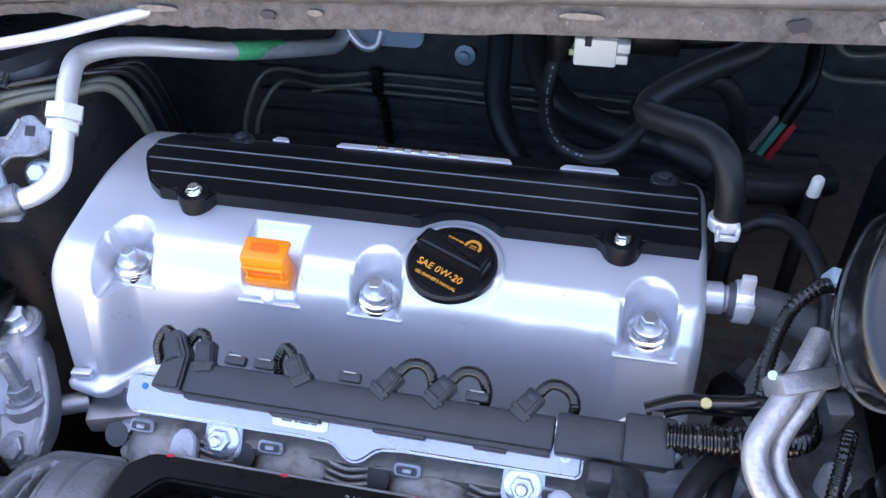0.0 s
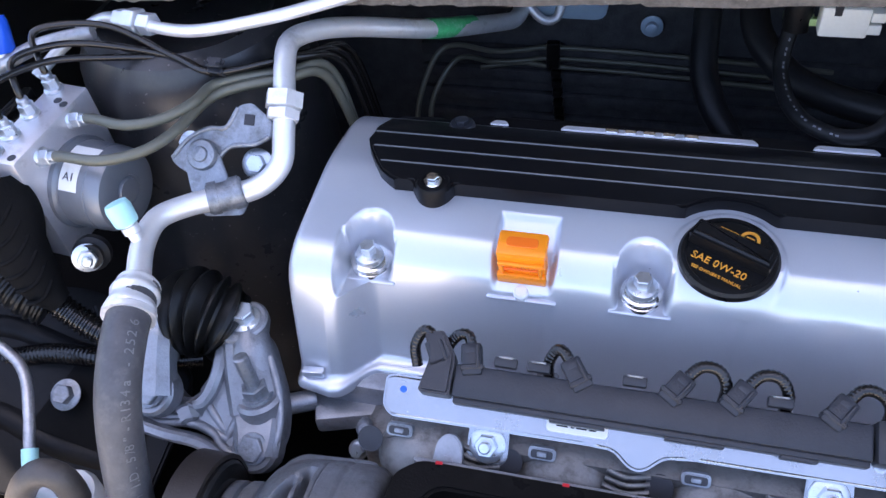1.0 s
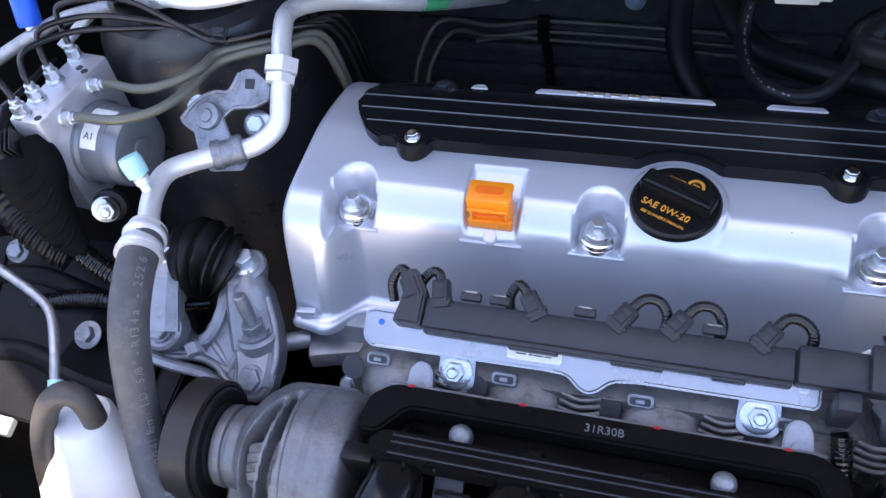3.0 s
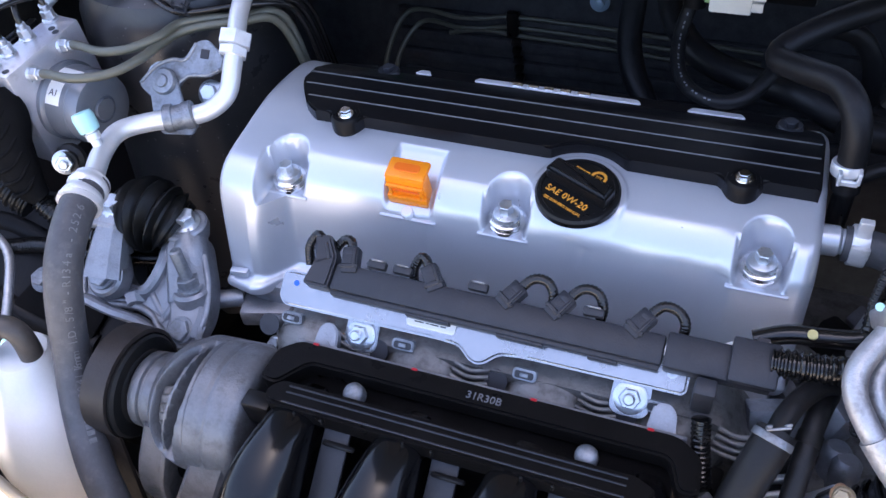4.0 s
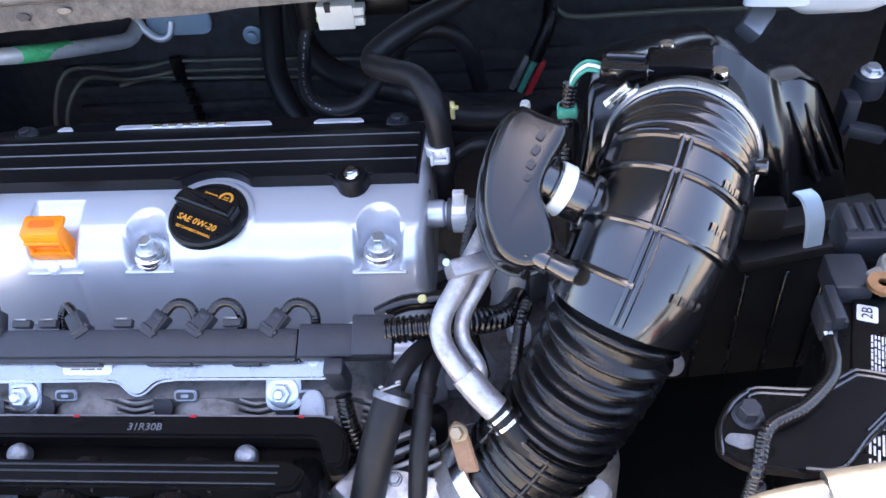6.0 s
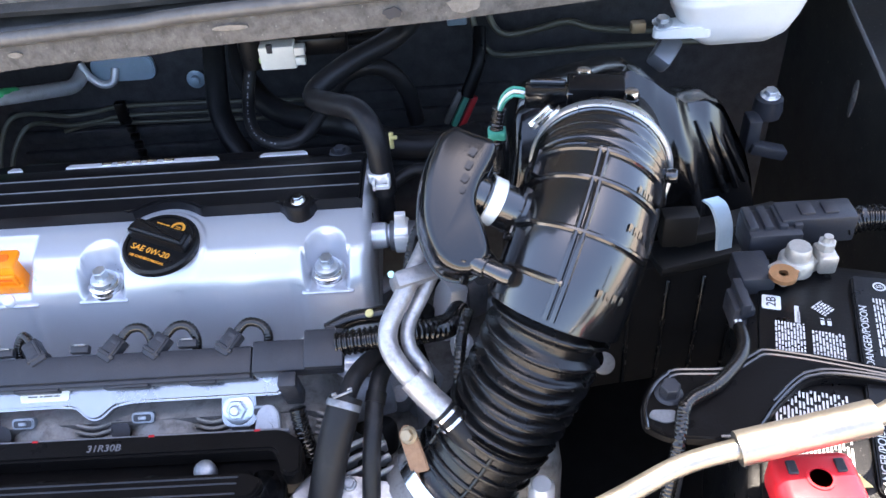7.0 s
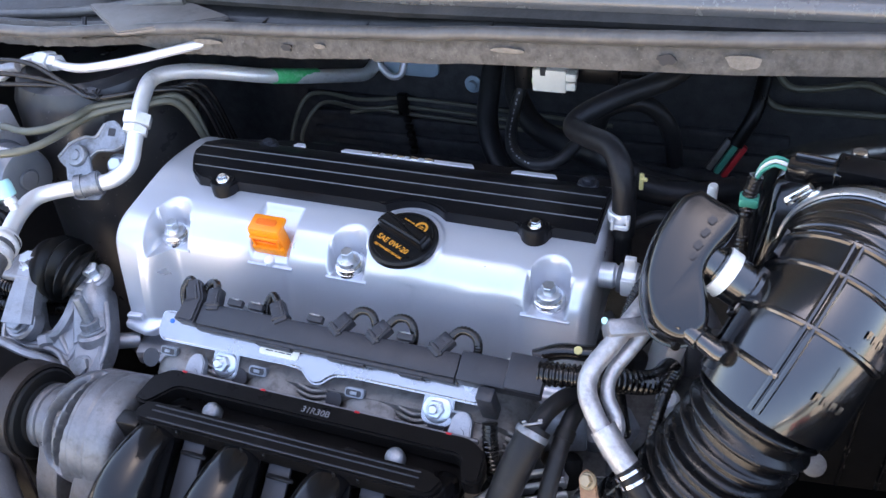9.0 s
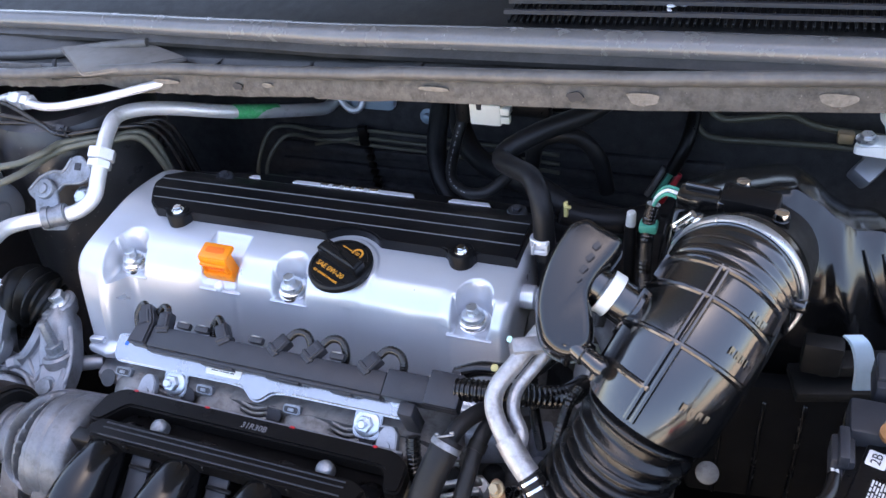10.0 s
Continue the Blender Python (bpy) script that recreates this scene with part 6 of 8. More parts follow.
single("connector", bm, "pale_panel", "small white plug beside a loom", "connector")
for k in range(4):
    c = curve_pts([(-0.546, -0.113, 0.800), (-0.497, -0.147, 0.800), (-0.452, -0.185, 0.797)], 0.004)[3 + 7 * k]
    bm = new_bm()
    tube(bm, [c + Vector((-0.004, 0.003, 0)), c, c + Vector((0.004, -0.003, 0))], 0.0092, 16)
    single("loom_tape", bm, "rubber", "black tape wrapped round a loom", "tape", "tape wraps")
# ---- right side: intake duct, resonator, air box, coolant pipes ----
duct = thing("air_intake_duct", (0.34, -0.12, 0.85), "glossy black ribbed intake duct with bellows", "intake duct")
AXIS = [(0.405, 0.050, 0.960), (0.399, 0.014, 0.974), (0.388, -0.026, 0.983), (0.377, -0.057, 0.974), (0.363, -0.088, 0.957), (0.346, -0.112, 0.926), (0.330, -0.122, 0.889), (0.311, -0.131, 0.852), (0.290, -0.141, 0.822), (0.266, -0.150, 0.797)]
dpath = curve_pts(AXIS, 0.0012)
dlen = [0.0]
for a, b in zip(dpath, dpath[1:]):
    dlen.append(dlen[-1] + (b - a).length)
dfr = frames(dpath)


def duct_radius(s):
    if s < 0.081:
        return 0.0470
    if s < 0.097:
        return 0.0468 - 0.0022 * (0.5 - 0.5 * math.cos((s - 0.081) / 0.016 * 6 * math.pi))
    if s < 0.190:
        return 0.0452 + 0.0006 * math.sin((s - 0.094) / 0.096 * math.pi)
    if s < 0.282:
        k = (s - 0.190) / 0.0115
        return 0.0352 + 0.0066 * max(0.0, math.cos(2 * math.pi * (k - 0.5))) ** 0.7
    return 0.0395 - 0.001 * min(1.0, (s - 0.282) / 0.05)


def duct_at(s, a, lift=0.0):
    """A point on the duct at s metres along it and a radians round it (0 is up)."""
    i = min(range(len(dlen)), key=lambda k: abs(dlen[k] - s))
    q, n, b_, t = dfr[i]
    r = duct_radius(s) + lift
    return q + r * (math.cos(a) * n + math.sin(a) * b_), (math.cos(a) * n + math.sin(a) * b_), t


for piece, lo, hi, look_ in (("tube", 0.064, 0.1905, "gloss_black"), ("bellows", 0.1905, 0.283, "bellows"), ("elbow", 0.283, 9.0, "bellows")):
    bm = new_bm()
    rings = []
    for i, (q, n, b_, t) in enumerate(dfr):
        if dlen[i] < lo - 0.0013 or dlen[i] > hi + 0.0013:
            continue
        r = duct_radius(dlen[i])
        rings.append([q + r * (math.cos(2 * math.pi * k / 56) * n + math.sin(2 * math.pi * k / 56) * b_) for k in range(56)])
    skin(bm, rings)
    part(piece, bm, look_, duct, "ribbed black bellows" if piece == "bellows" else "", 70)
# raised ribs along and round the smooth part
SIDE = -0.18
for a in (SIDE - 0.05, SIDE + 0.05):
    bm = new_bm()
    path = [duct_at(0.098 + 0.090 * k / 40, a, 0.0010)[0] for k in range(41)]
    tube(bm, path, 0.0020, 8, straight=True)
    part("long_rib", bm, "gloss_black", duct)
for s0, s1, a in ((0.097, 0.113, SIDE + 1.00), (0.121, 0.146, SIDE - 1.05), (0.150, 0.186, SIDE + 0.92), (0.097, 0.113, SIDE - 1.05), (0.126, 0.142, SIDE + 1.0)):
    bm = new_bm()
    rings = []
    for k in range(13):
        p, nn, tt = duct_at(s0 + (s1 - s0) * k / 12, a, -0.001)
        w = nn.cross(tt) * 0.0020
        rings.append([p - w, p - w + nn * 0.0055, p + w + nn * 0.0055, p + w])
    skin(bm, rings)
    part("side_rib", bm, "gloss_black", duct)
for s, a0, a1 in ((0.118, SIDE - 1.15, SIDE + 1.15), (0.1465, SIDE - 1.15, SIDE + 1.1), (0.190, -1.9, 1.9), (0.099, -1.7, 1.7), (0.170, SIDE, SIDE + 1.1)):
    bm = new_bm()
    path = [duct_at(s, a0 + (a1 - a0) * k / 50, 0.0008)[0] for k in range(51)]
    tube(bm, path, 0.0023, 8, straight=True)
    part("cross_rib", bm, "gloss_black", duct)
for s0, aa, w, rows_, sd in ((0.112, -0.98, 0.016, 1, 3), (0.136, -1.0, 0.018, 1, 9), (0.168, -0.90, 0.022, 1, 5)):
    c, nn, tt = duct_at(s0, aa, 0.0002)
    fm_ = frame_of(c, nn, nn.cross(tt))
    rnd = random.Random(sd)
    for r_ in range(rows_):
        x_ = -w / 2
        while x_ < w / 2 - 0.001:
            ww = rnd.uniform(0.0028, 0.0044)
            bm = new_bm()
            prism(bm, rounded([(-ww / 2, -0.0028), (-ww / 6, -0.0028), (0, 0.0006), (ww / 3, -0.0028), (ww / 2, 0.0028), (-ww / 2, 0.0028)], 0.0005, 2), 0.0002, fm_ @ Matrix.Translation((x_ + ww / 2, 0.0085 * (r_ - (rows_ - 1) / 2), 0)), 0)
            part("moulded_mark", bm, "gloss_black", duct)
            x_ += ww + rnd.uniform(0.0014, 0.0022)
# ribbed grid on the elbow before the throttle
for s in (0.286, 0.297, 0.308, 0.319, 0.330):
    bm = new_bm()
    path = [duct_at(s, -1.7 + 3.4 * k / 40, 0.0008)[0] for k in range(41)]
    tube(bm, path, 0.0018, 8, straight=True)
    part("elbow_rib", bm, "bellows", duct)
for a in (-0.35, 0.75):
    bm = new_bm()
    tube(bm, [duct_at(0.284 + 0.048 * k / 20, a, 0.0008)[0] for k in range(21)], 0.0018, 8, straight=True)
    part("elbow_rib", bm, "bellows", duct)
CL_S = 0.0735
# hose clamp at the air box end
bm = new_bm()
rings = []
for k in range(65):
    p, nn, tt = duct_at(CL_S, 2 * math.pi * k / 64, 0.0004)
    rings.append([p - tt * 0.0042, p - tt * 0.0042 + nn * 0.0016, p - tt * 0.0030 + nn * 0.0022, p + tt * 0.0030 + nn * 0.0022, p + tt * 0.0042 + nn * 0.0016, p + tt * 0.0042])
skin(bm, rings, False)
clampd = part("hose_clamp", bm, "zinc", duct, "bright steel hose clamp")
p, nn, tt = duct_at(CL_S - 0.004, 0.80, 0.004)
bm = new_bm()
box(bm, (0.016, 0.010, 0.004), frame_of(p - nn * 0.002, nn, tt.cross(nn)), 0.001)
lathe(bm, [(0.003, 0), (0.003, 0.016), (0.002, 0.017)], frame_of(p + nn * 0.003 - tt.cross(nn) * 0.004, tt.cross(nn)), 14)
hexagon(bm, 0.0036, 0.005, frame_of(p + nn * 0.002 + tt.cross(nn) * 0.011, tt.cross(nn)))
part("worm_screw", bm, "chrome", clampd)
p, nn, tt = duct_at(0.084, -1.47, 0.001)
bm = new_bm()
cyl(bm, 0.005, 0.008, frame_of(p, nn), 14)
part("stop_nub", bm, "gloss_black", duct)

# throttle body under the duct's end
thr = thing("throttle_body", (0.235, -0.20, 0.76), "grimy cast-aluminium throttle body", "throttle body")
tdir = (Vector(AXIS[-1]) - Vector(AXIS[-2])).normalized()
tm_ = frame_of(Vector(AXIS[-1]), tdir, (0, 0, 1))
bm = new_bm()
lathe(bm, [(0.0432, -0.016), (0.0446, -0.0155), (0.0446, -0.004), (0.0432, -0.0035)], tm_, 56)
part("clamp_band", bm, "chrome", thr, "bright steel hose clamp band")
bm = new_bm()
prism(bm, rounded([(-0.0065, -0.020), (0.0075, -0.022), (0.0065, 0.009), (0.0, 0.014), (-0.0065, 0.009)], 0.003, 4), 0.002, frame_of((0.2475, -0.1450, 0.8490), (-0.35, -0.60, 0.72), (1, 0.1, 0.4)), 0.0008)
ear = part("clamp_ear", bm, "rust", thr, "brown stained steel clamp ear")
bolt((0.2465, -0.1425, 0.8545), (-0.35, -0.60, 0.72), 0.0046, 0.004, 1.4, "tan", "bolt", ear)
bm = new_bm()
lathe(bm, [(0.034, -0.004), (0.041, -0.002), (0.043, 0.003), (0.043, 0.012), (0.036, 0.016), (0.036, 0.040), (0.041, 0.044), (0.041, 0.054), (0.03, 0.056)], tm_, 48)
part("bore", bm, "cast_dark", thr)
bm = new_bm()
box(bm, (0.062, 0.052, 0.060), frame_of((0.222, -0.168, 0.772), (0.1, -0.3, 0.9), (1, -0.4, 0)), 0.008, 3)
part("body", bm, "cast", thr, "pale die-cast body")
bm = new_bm()
prism(bm, rounded([(-0.026, -0.020), (0.024, -0.022), (0.028, 0.012), (0.012, 0.024), (-0.024, 0.020)], 0.006, 4), 0.010, frame_of((0.214, -0.172, 0.806), (0.05, -0.35, 0.93), (1, -0.35, 0)), 0.002)
part("cover_plate", bm, "oxid_alu", thr, "pale stained cover plate")
for u, v in ((-0.019, -0.014), (0.019, -0.015), (0.020, 0.010), (-0.018, 0.014)):
    q = frame_of((0.214, -0.172, 0.806), (0.05, -0.35, 0.93), (1, -0.35, 0)) @ Vector((u, v, 0.010))
    bolt(q, (0.05, -0.35, 0.93), 0.0038, 0.0035, 1.35, "dull_zinc", "bolt", thr)
for k in range(6):
    bm = new_bm()
    box(bm, (0.040, 0.0035, 0.016), frame_of((0.206 + 0.003 * k, -0.128 - 0.0075 * k, 0.826 - 0.004 * k), (0, -0.3, 0.95), (1, 0.45, 0)), 0.001, 1)
    part("cooling_fin", bm, "oxid_alu", thr)
bm = new_bm()
box(bm, (0.024, 0.018, 0.022), frame_of((0.238, -0.196, 0.770), (0.1, -0.4, 0.9), (1, -0.3, 0)), 0.002)
part("idle_plug", bm, "black", thr, "black plug")
trans = thing("gearbox_housing", (0.28, 0.0, 0.70), "dirty cast-aluminium gearbox housing", "gearbox")
bm = new_bm()
box(bm, (0.17, 0.24, 0.16), Matrix.Translation((0.275, 0.0, 0.69)), 0.02, 3)
part("case", bm, "cast_dark", trans)
rnd = random.Random(21)
for k in range(40):
    x, y = 0.165 + 0.175 * rnd.random(), -0.165 + 0.245 * rnd.random()
    up = 0.03 * rnd.random()
    bm = new_bm()
    if k % 2:
        lathe(bm, [(0.010, 0), (0.010, 0.022), (0.007, 0.026)], Matrix.Translation((x, y, 0.755 + up)) @ Matrix.Rotation(rnd.uniform(-0.5, 0.5), 4, "X"), 16)
    else:
        box(bm, (0.03 * rnd.uniform(0.6, 1.3), 0.018, 0.05 * rnd.uniform(0.5, 1.2)), Matrix.Translation((x, y, 0.775 + up)) @ Matrix.Rotation(rnd.uniform(0, 3), 4, "Z") @ Matrix.Rotation(rnd.uniform(-0.5, 0.5), 4, "X"), 0.003)
    part("casting_boss", bm, rnd.choice(("cast", "cast", "cast_dark", "tube_alu", "matte_black")), trans)

# resonator
reso = thing("intake_resonator", (0.285, -0.07, 0.96), "black plastic resonator bottle with a white clamp", "resonator")
# a flat-topped kidney: the outline of its top face, swept down and out to the seam
RM = frame_of((0.2982, -0.0824, 1.0071), (0, -0.6, 0.8), (1, 0, 0))
KIDNEY = [(-0.0058, 0.0502), (0.0030, 0.0455), (0.0160, 0.0392), (0.0146, 0.0305), (0.0064, 0.0165), (0.0022, 0.0060), (0.0018, -0.0022), (0.0044, -0.0115), (0.0068, -0.0207), (0.0078, -0.0305), (0.0030, -0.0380), (-0.0070, -0.0400), (-0.0172, -0.0355), (-0.0232, -0.0243), (-0.0265, -0.0113), (-0.0268, 0.0018), (-0.0245, 0.0188), (-0.0195, 0.0340), (-0.0138, 0.0456)]
face = curve_pts([(u, v, 0) for u, v in KIDNEY + KIDNEY[:1]], 0.0022)[:-1]
nF = len(face)
outs = []
for i in range(nF):
    d = (face[(i + 1) % nF] - face[i - 1]).normalized()
    outs.append(Vector((-d.y, d.x, 0)))
rings = []
for depth, grow in ((-0.046, -0.006), (-0.042, 0.0005), (-0.036, 0.0028), (-0.0285, 0.0036), (-0.0280, 0.0050), (-0.0260, 0.0050), (-0.0255, 0.0038), (-0.014, 0.0042), (-0.007, 0.0036), (-0.0030, 0.0022), (-0.0008, 0.0002), (0.0, -0.0022)):
    rings.append([RM @ (p + o * grow + Vector((0.16 * depth, 0, depth - 0.010 * min(1.0, max(0.0, (-0.030 - p.y) / 0.016)) ** 2))) for p, o in zip(face, outs)])
part("bottle", skin(new_bm(), rings), "satin_black", reso, "", 60)
for k, (u, v, w, h) in enumerate(((0.0035, 0.0330, 0.0055, 0.0046), (0.0005, 0.0245, 0.0060, 0.0042), (-0.0025, 0.0160, 0.0055, 0.0046), (-0.0045, 0.0085, 0.0045, 0.0036))):
    bm = new_bm()
    prism(bm, stadium(w, h, 0.0012), 0.0008, RM @ Matrix.Translation((u, v, 0.0006)) @ Matrix.Rotation(0.9, 4, "Z"), 0.0003)
    part("moulded_mark", bm, "satin_black", reso)
bm = new_bm()
tube(bm, [RM @ Vector(p) for p in ((-0.006, -0.034, -0.0045), (-0.0065, -0.041, -0.013), (-0.007, -0.045, -0.024))], 0.0032, 10)
part("moulded_rib", bm, "satin_black", reso)
bm = new_bm()
m = frame_of((0.2960, -0.0625, 1.0035), (0.86, -0.12, -0.49)) @ Matrix.Diagonal((0.80, 0.80, 1, 1))
lathe(bm, [(0.0165, 0), (0.0165, 0.012), (0.0190, 0.0125), (0.0190, 0.036), (0.0215, 0.0365), (0.0215, 0.042), (0.0190, 0.043), (0.0190, 0.062)], m, 32)
box(bm, (0.016, 0.014, 0.020), m @ Matrix.Rotation(2.2, 4, "Z") @ Matrix.Translation((0.018, 0, 0.044)), 0.002)
part("stub", bm, "gloss_black", reso)
bm = new_bm()
lathe(bm, [(0.0188, 0.0140), (0.0203, 0.0145), (0.0203, 0.0230), (0.0188, 0.0235)], m, 40)
band = part("clamp_band", bm, "white_plastic", reso, "white nylon band clamp")
bm = new_bm()
for k in range(3):
    box(bm, (0.0015, 0.006, 0.0025), m @ Matrix.Rotation(2.6 + 0.16 * k, 4, "Z") @ Matrix.Translation((0.0204, 0, 0.0188)), 0.0004, 1)
part("slot", bm, "ink", band)
bm = new_bm()
lathe(bm, [(0.0085, 0), (0.0085, 0.012), (0.0065, 0.0125), (0.0065, 0.026), (0.005, 0.029)], frame_of((0.2965, -0.102, 0.978), (0.80, -0.52, -0.16)), 20)
part("lower_nipple", bm, "gloss_black", reso)

# air box
abox = thing("air_cleaner_box", (0.44, 0.10, 0.80), "black plastic air cleaner box with moulded ribs", "air box")


def box_surface(x, s):
    """The air box's skin: x across, s from its back foot over the top to its front foot."""
    zt = float(np.interp(x, (0.330, 0.338, 0.366, 0.409, 0.424, 0.441, 0.456, 0.470, 0.491, 0.504, 0.513, 0.533, 0.545, 0.552), (0.955, 0.982, 0.996, 1.008, 1.009, 0.998, 0.983, 0.974, 0.974, 0.966, 0.951, 0.913, 0.880, 0.84)))
    lean = max(0.0, x - 0.46) * 0.55
    if s < 0.25:
        return x, 0.150, 0.72 + (zt - 0.030 - 0.72) * s / 0.25
    if s < 0.5:
        a = (s - 0.25) / 0.25
        return x, 0.150 - (0.150 - 0.062 - lean * 0.5) * a, zt - 0.030 * (1 - math.sin(a * math.pi / 2))
    a = (s - 0.5) / 0.5
    z = zt - (zt - 0.84) * a ** 1.15
    y = 0.062 + lean * 0.5 - 0.032 * math.sin(min(1.0, a * 2.2) * math.pi / 2) + lean * 0.5
    xr = float(np.interp(z, (0.84, 0.900, 0.923, 0.952, 0.988, 1.000, 1.01), (0.490, 0.482, 0.476, 0.468, 0.456, 0.447, 0.432)))
    bump = math.exp(-((x - xr) / 0.011) ** 2)
    return x, y - 0.014 * bump * min(1.0, a * 4), z + 0.006 * bump * max(0.0, 1 - a * 3)


bm = new_bm()
nu, nv = 72, 60
grid = [[bm.verts.new(box_surface(0.330 + 0.222 * i / nu, j / nv)) for j in range(nv + 1)] for i in range(nu + 1)]
for i in range(nu):
    for j in range(nv):
        bm.faces.new((grid[i][j], grid[i][j + 1], grid[i + 1][j + 1], grid[i + 1][j]))
bm.faces.new(grid[0])
bm.faces.new(grid[-1][::-1])
part("body", bm, "satin_black", abox, "", 60)
for tx, tz, bx, bz in ((0.478, 0.966, 0.508, 0.902), (0.492, 0.960, 0.519, 0.902), (0.505, 0.946, 0.529, 0.900)):
    bm = new_bm()
    path = []
    for k in range(9):
        x, z = tx + (bx - tx) * k / 8, tz + (bz - tz) * k / 8
        s = min((0.5 + 0.5 * q / 60 for q in range(61)), key=lambda q: abs(box_surface(x, q)[2] - z))
        path.append((x, box_surface(x, s)[1] - 0.001 - 0.0006 * k, z))
    tube(bm, path, 0.002, 8, straight=True, radius=lambda q: 0.0008 + 0.0030 * q)
    part("fin", bm, "satin_black", abox)
for x0, x1, z, w in ((0.455, 0.548, 0.893, 0.020), (0.440, 0.560, 0.872, 0.034)):
    bm = new_bm()
    box(bm, (x1 - x0, w, 0.010), Matrix.Translation(((x0 + x1) / 2, 0.018, z)) @ Matrix.Rotation(0.25, 4, "Z"), 0.002)
    part("flange", bm, "matte_black", abox)
bm = new_bm()
box(bm, (0.028, 0.016, 0.030), Matrix.Translation((0.459, 0.004, 0.905)), 0.003)
part("clip_block", bm, "matte_black", abox)
bm = new_bm()
lathe(bm, [(0.046, -0.02), (0.046, 0.004), (0.0435, 0.006), (0.0435, 0.050), (0.0455, 0.052), (0.0455, 0.060)], frame_of((0.406, 0.056, 0.958), (-0.17, -0.94, 0.27)), 48)
part("outlet_neck", bm, "matte_black", abox)
bm = new_bm()
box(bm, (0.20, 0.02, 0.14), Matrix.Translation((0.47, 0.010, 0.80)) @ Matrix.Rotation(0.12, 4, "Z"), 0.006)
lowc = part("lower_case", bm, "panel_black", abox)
for k in range(6):
    bm = new_bm()
    box(bm, (0.0035, 0.008, 0.120), Matrix.Translation((0.395 + 0.030 * k, -0.008 + 0.0036 * k, 0.795)) @ Matrix.Rotation(0.12, 4, "Z"), 0.001, 1)
    part("case_rib", bm, "bellows", lowc)
bm = new_bm()
rings = []
for q, n, b_, t in frames(curve_pts([(0.472, -0.016, 0.946), (0.478, -0.019, 0.941), (0.483, -0.023, 0.926), (0.485, -0.025, 0.905)], 0.002), (0, 0, 1)):
    d = Vector((-0.92, -0.35, 0.10)) * 0.0065
    o = n * 0.002
    rings.append([q - d, q - d + o, q + d + o, q + d])
skin(bm, rings)
part("spring_clip", bm, "blue_grey", abox, "blue-grey spring clip")
bm = new_bm()
lathe(bm, [(0.0085, 0), (0.0085, 0.002), (0.007, 0.003)], frame_of((0.3905, -0.0820, 0.8490), (0.15, -0.72, 0.66)), 26)
single("washer_disc", bm, "cast_dark", "pale metal disc behind the bellows", "washer")

# air flow sensor on the duct neck
maf = thing("airflow_sensor", (0.385, 0.045, 1.00), "black airflow sensor with plug and coloured wires", "sensor")
MZ = (0.0, -0.10, 1.0)
MX = (1.0, -0.16, 0.02)
bm = new_bm()
box(bm, (0.040, 0.020, 0.017), frame_of((0.394, 0.033, 1.013), MZ, MX), 0.002)
box(bm, (0.030, 0.012, 0.020), frame_of((0.389, 0.042, 1.010), MZ, MX), 0.002)
part("body", bm, "black", maf)
bm = new_bm()
box(bm, (0.034, 0.017, 0.014), frame_of((0.360, 0.037, 1.010), MZ, MX), 0.002)
box(bm, (0.026, 0.004, 0.004), frame_of((0.360, 0.040, 1.019), MZ, MX), 0.001, 1)
box(bm, (0.005, 0.019, 0.016), frame_of((0.3755, 0.0352, 1.010), MZ, MX), 0.001, 1)
part("plug", bm, "gloss_black", maf)
for p in ((0.4155, 0.0140, 1.0165), (0.3873, 0.0505, 1.0155)):
    bm = new_bm()
    lathe(bm, [(0.0052, 0), (0.0058, 0.003), (0.0048, 0.006), (0.0, 0.0065)], Matrix.Translation(p), 18)
    part("screw", bm, "chrome", maf, "bright screw head")
bm = new_bm()
lathe(bm, [(0.0062, -0.03), (0.0062, 0.0)], Matrix.Translation((0.4155, 0.0140, 1.017)), 18)
part("screw_post", bm, "satin_black", maf)
for k, mt_ in enumerate(("green_wire", "label", "red_wire", "green_wire", "ink")):
    o = Vector((0, 0.0025 * (k - 2), 0.002 * (k % 2)))
    part("wire", tube(new_bm(), [Vector((0.344, 0.040, 1.010)) + o, Vector((0.335, 0.043, 1.011)) + o, Vector((0.327, 0.046, 1.002)) + o, Vector((0.3235, 0.044, 0.990)) + o * 0.5, Vector((0.323, 0.042, 0.978))], 0.0014, 8), mt_, maf)
part("sleeve", loom(new_bm(), [(0.3245, 0.045, 0.996), (0.322, 0.042, 0.982), (0.3215, 0.038, 0.965), (0.322, 0.03, 0.94), (0.325, 0.02, 0.90)], 0.0055, 0.003, 0.12, 12), "loom", maf)
bm = new_bm()
box(bm, (0.014, 0.012, 0.008), Matrix.Translation((0.322, 0.041, 0.977)), 0.002)
part("tie", bm, "green_wire", maf, "green cable tie")

# coolant pipes
cp = thing("coolant_pipe", (0.24, -0.10, 0.89), "bare aluminium twin coolant pipe beside the duct", "coolant pipe")
CPX = [(0.268, -0.045, 0.948), (0.258, -0.066, 0.940), (0.248, -0.082, 0.929), (0.238, -0.098, 0.918), (0.238, -0.112, 0.910), (0.248, -0.125, 0.899), (0.260, -0.134, 0.889), (0.270, -0.140, 0.880)]
part("tube", tube(new_bm(), CPX, 0.0068, 18, 0.003), "oxid_alu", cp)
part("second_tube", tube(new_bm(), [Vector(p) + Vector((0.013, 0.006, -0.006)) for p in CPX[:6]] + [CPX[6]], 0.0050, 16, 0.003), "oxid_alu", cp)
bm = new_bm()
box(bm, (0.034, 0.012, 0.022), frame_of((0.2575, -0.070, 0.936), (0.3, -0.5, 0.8), (1, 0.4, 0)), 0.003)
part("junction", bm, "cast", cp)
bm = new_bm()
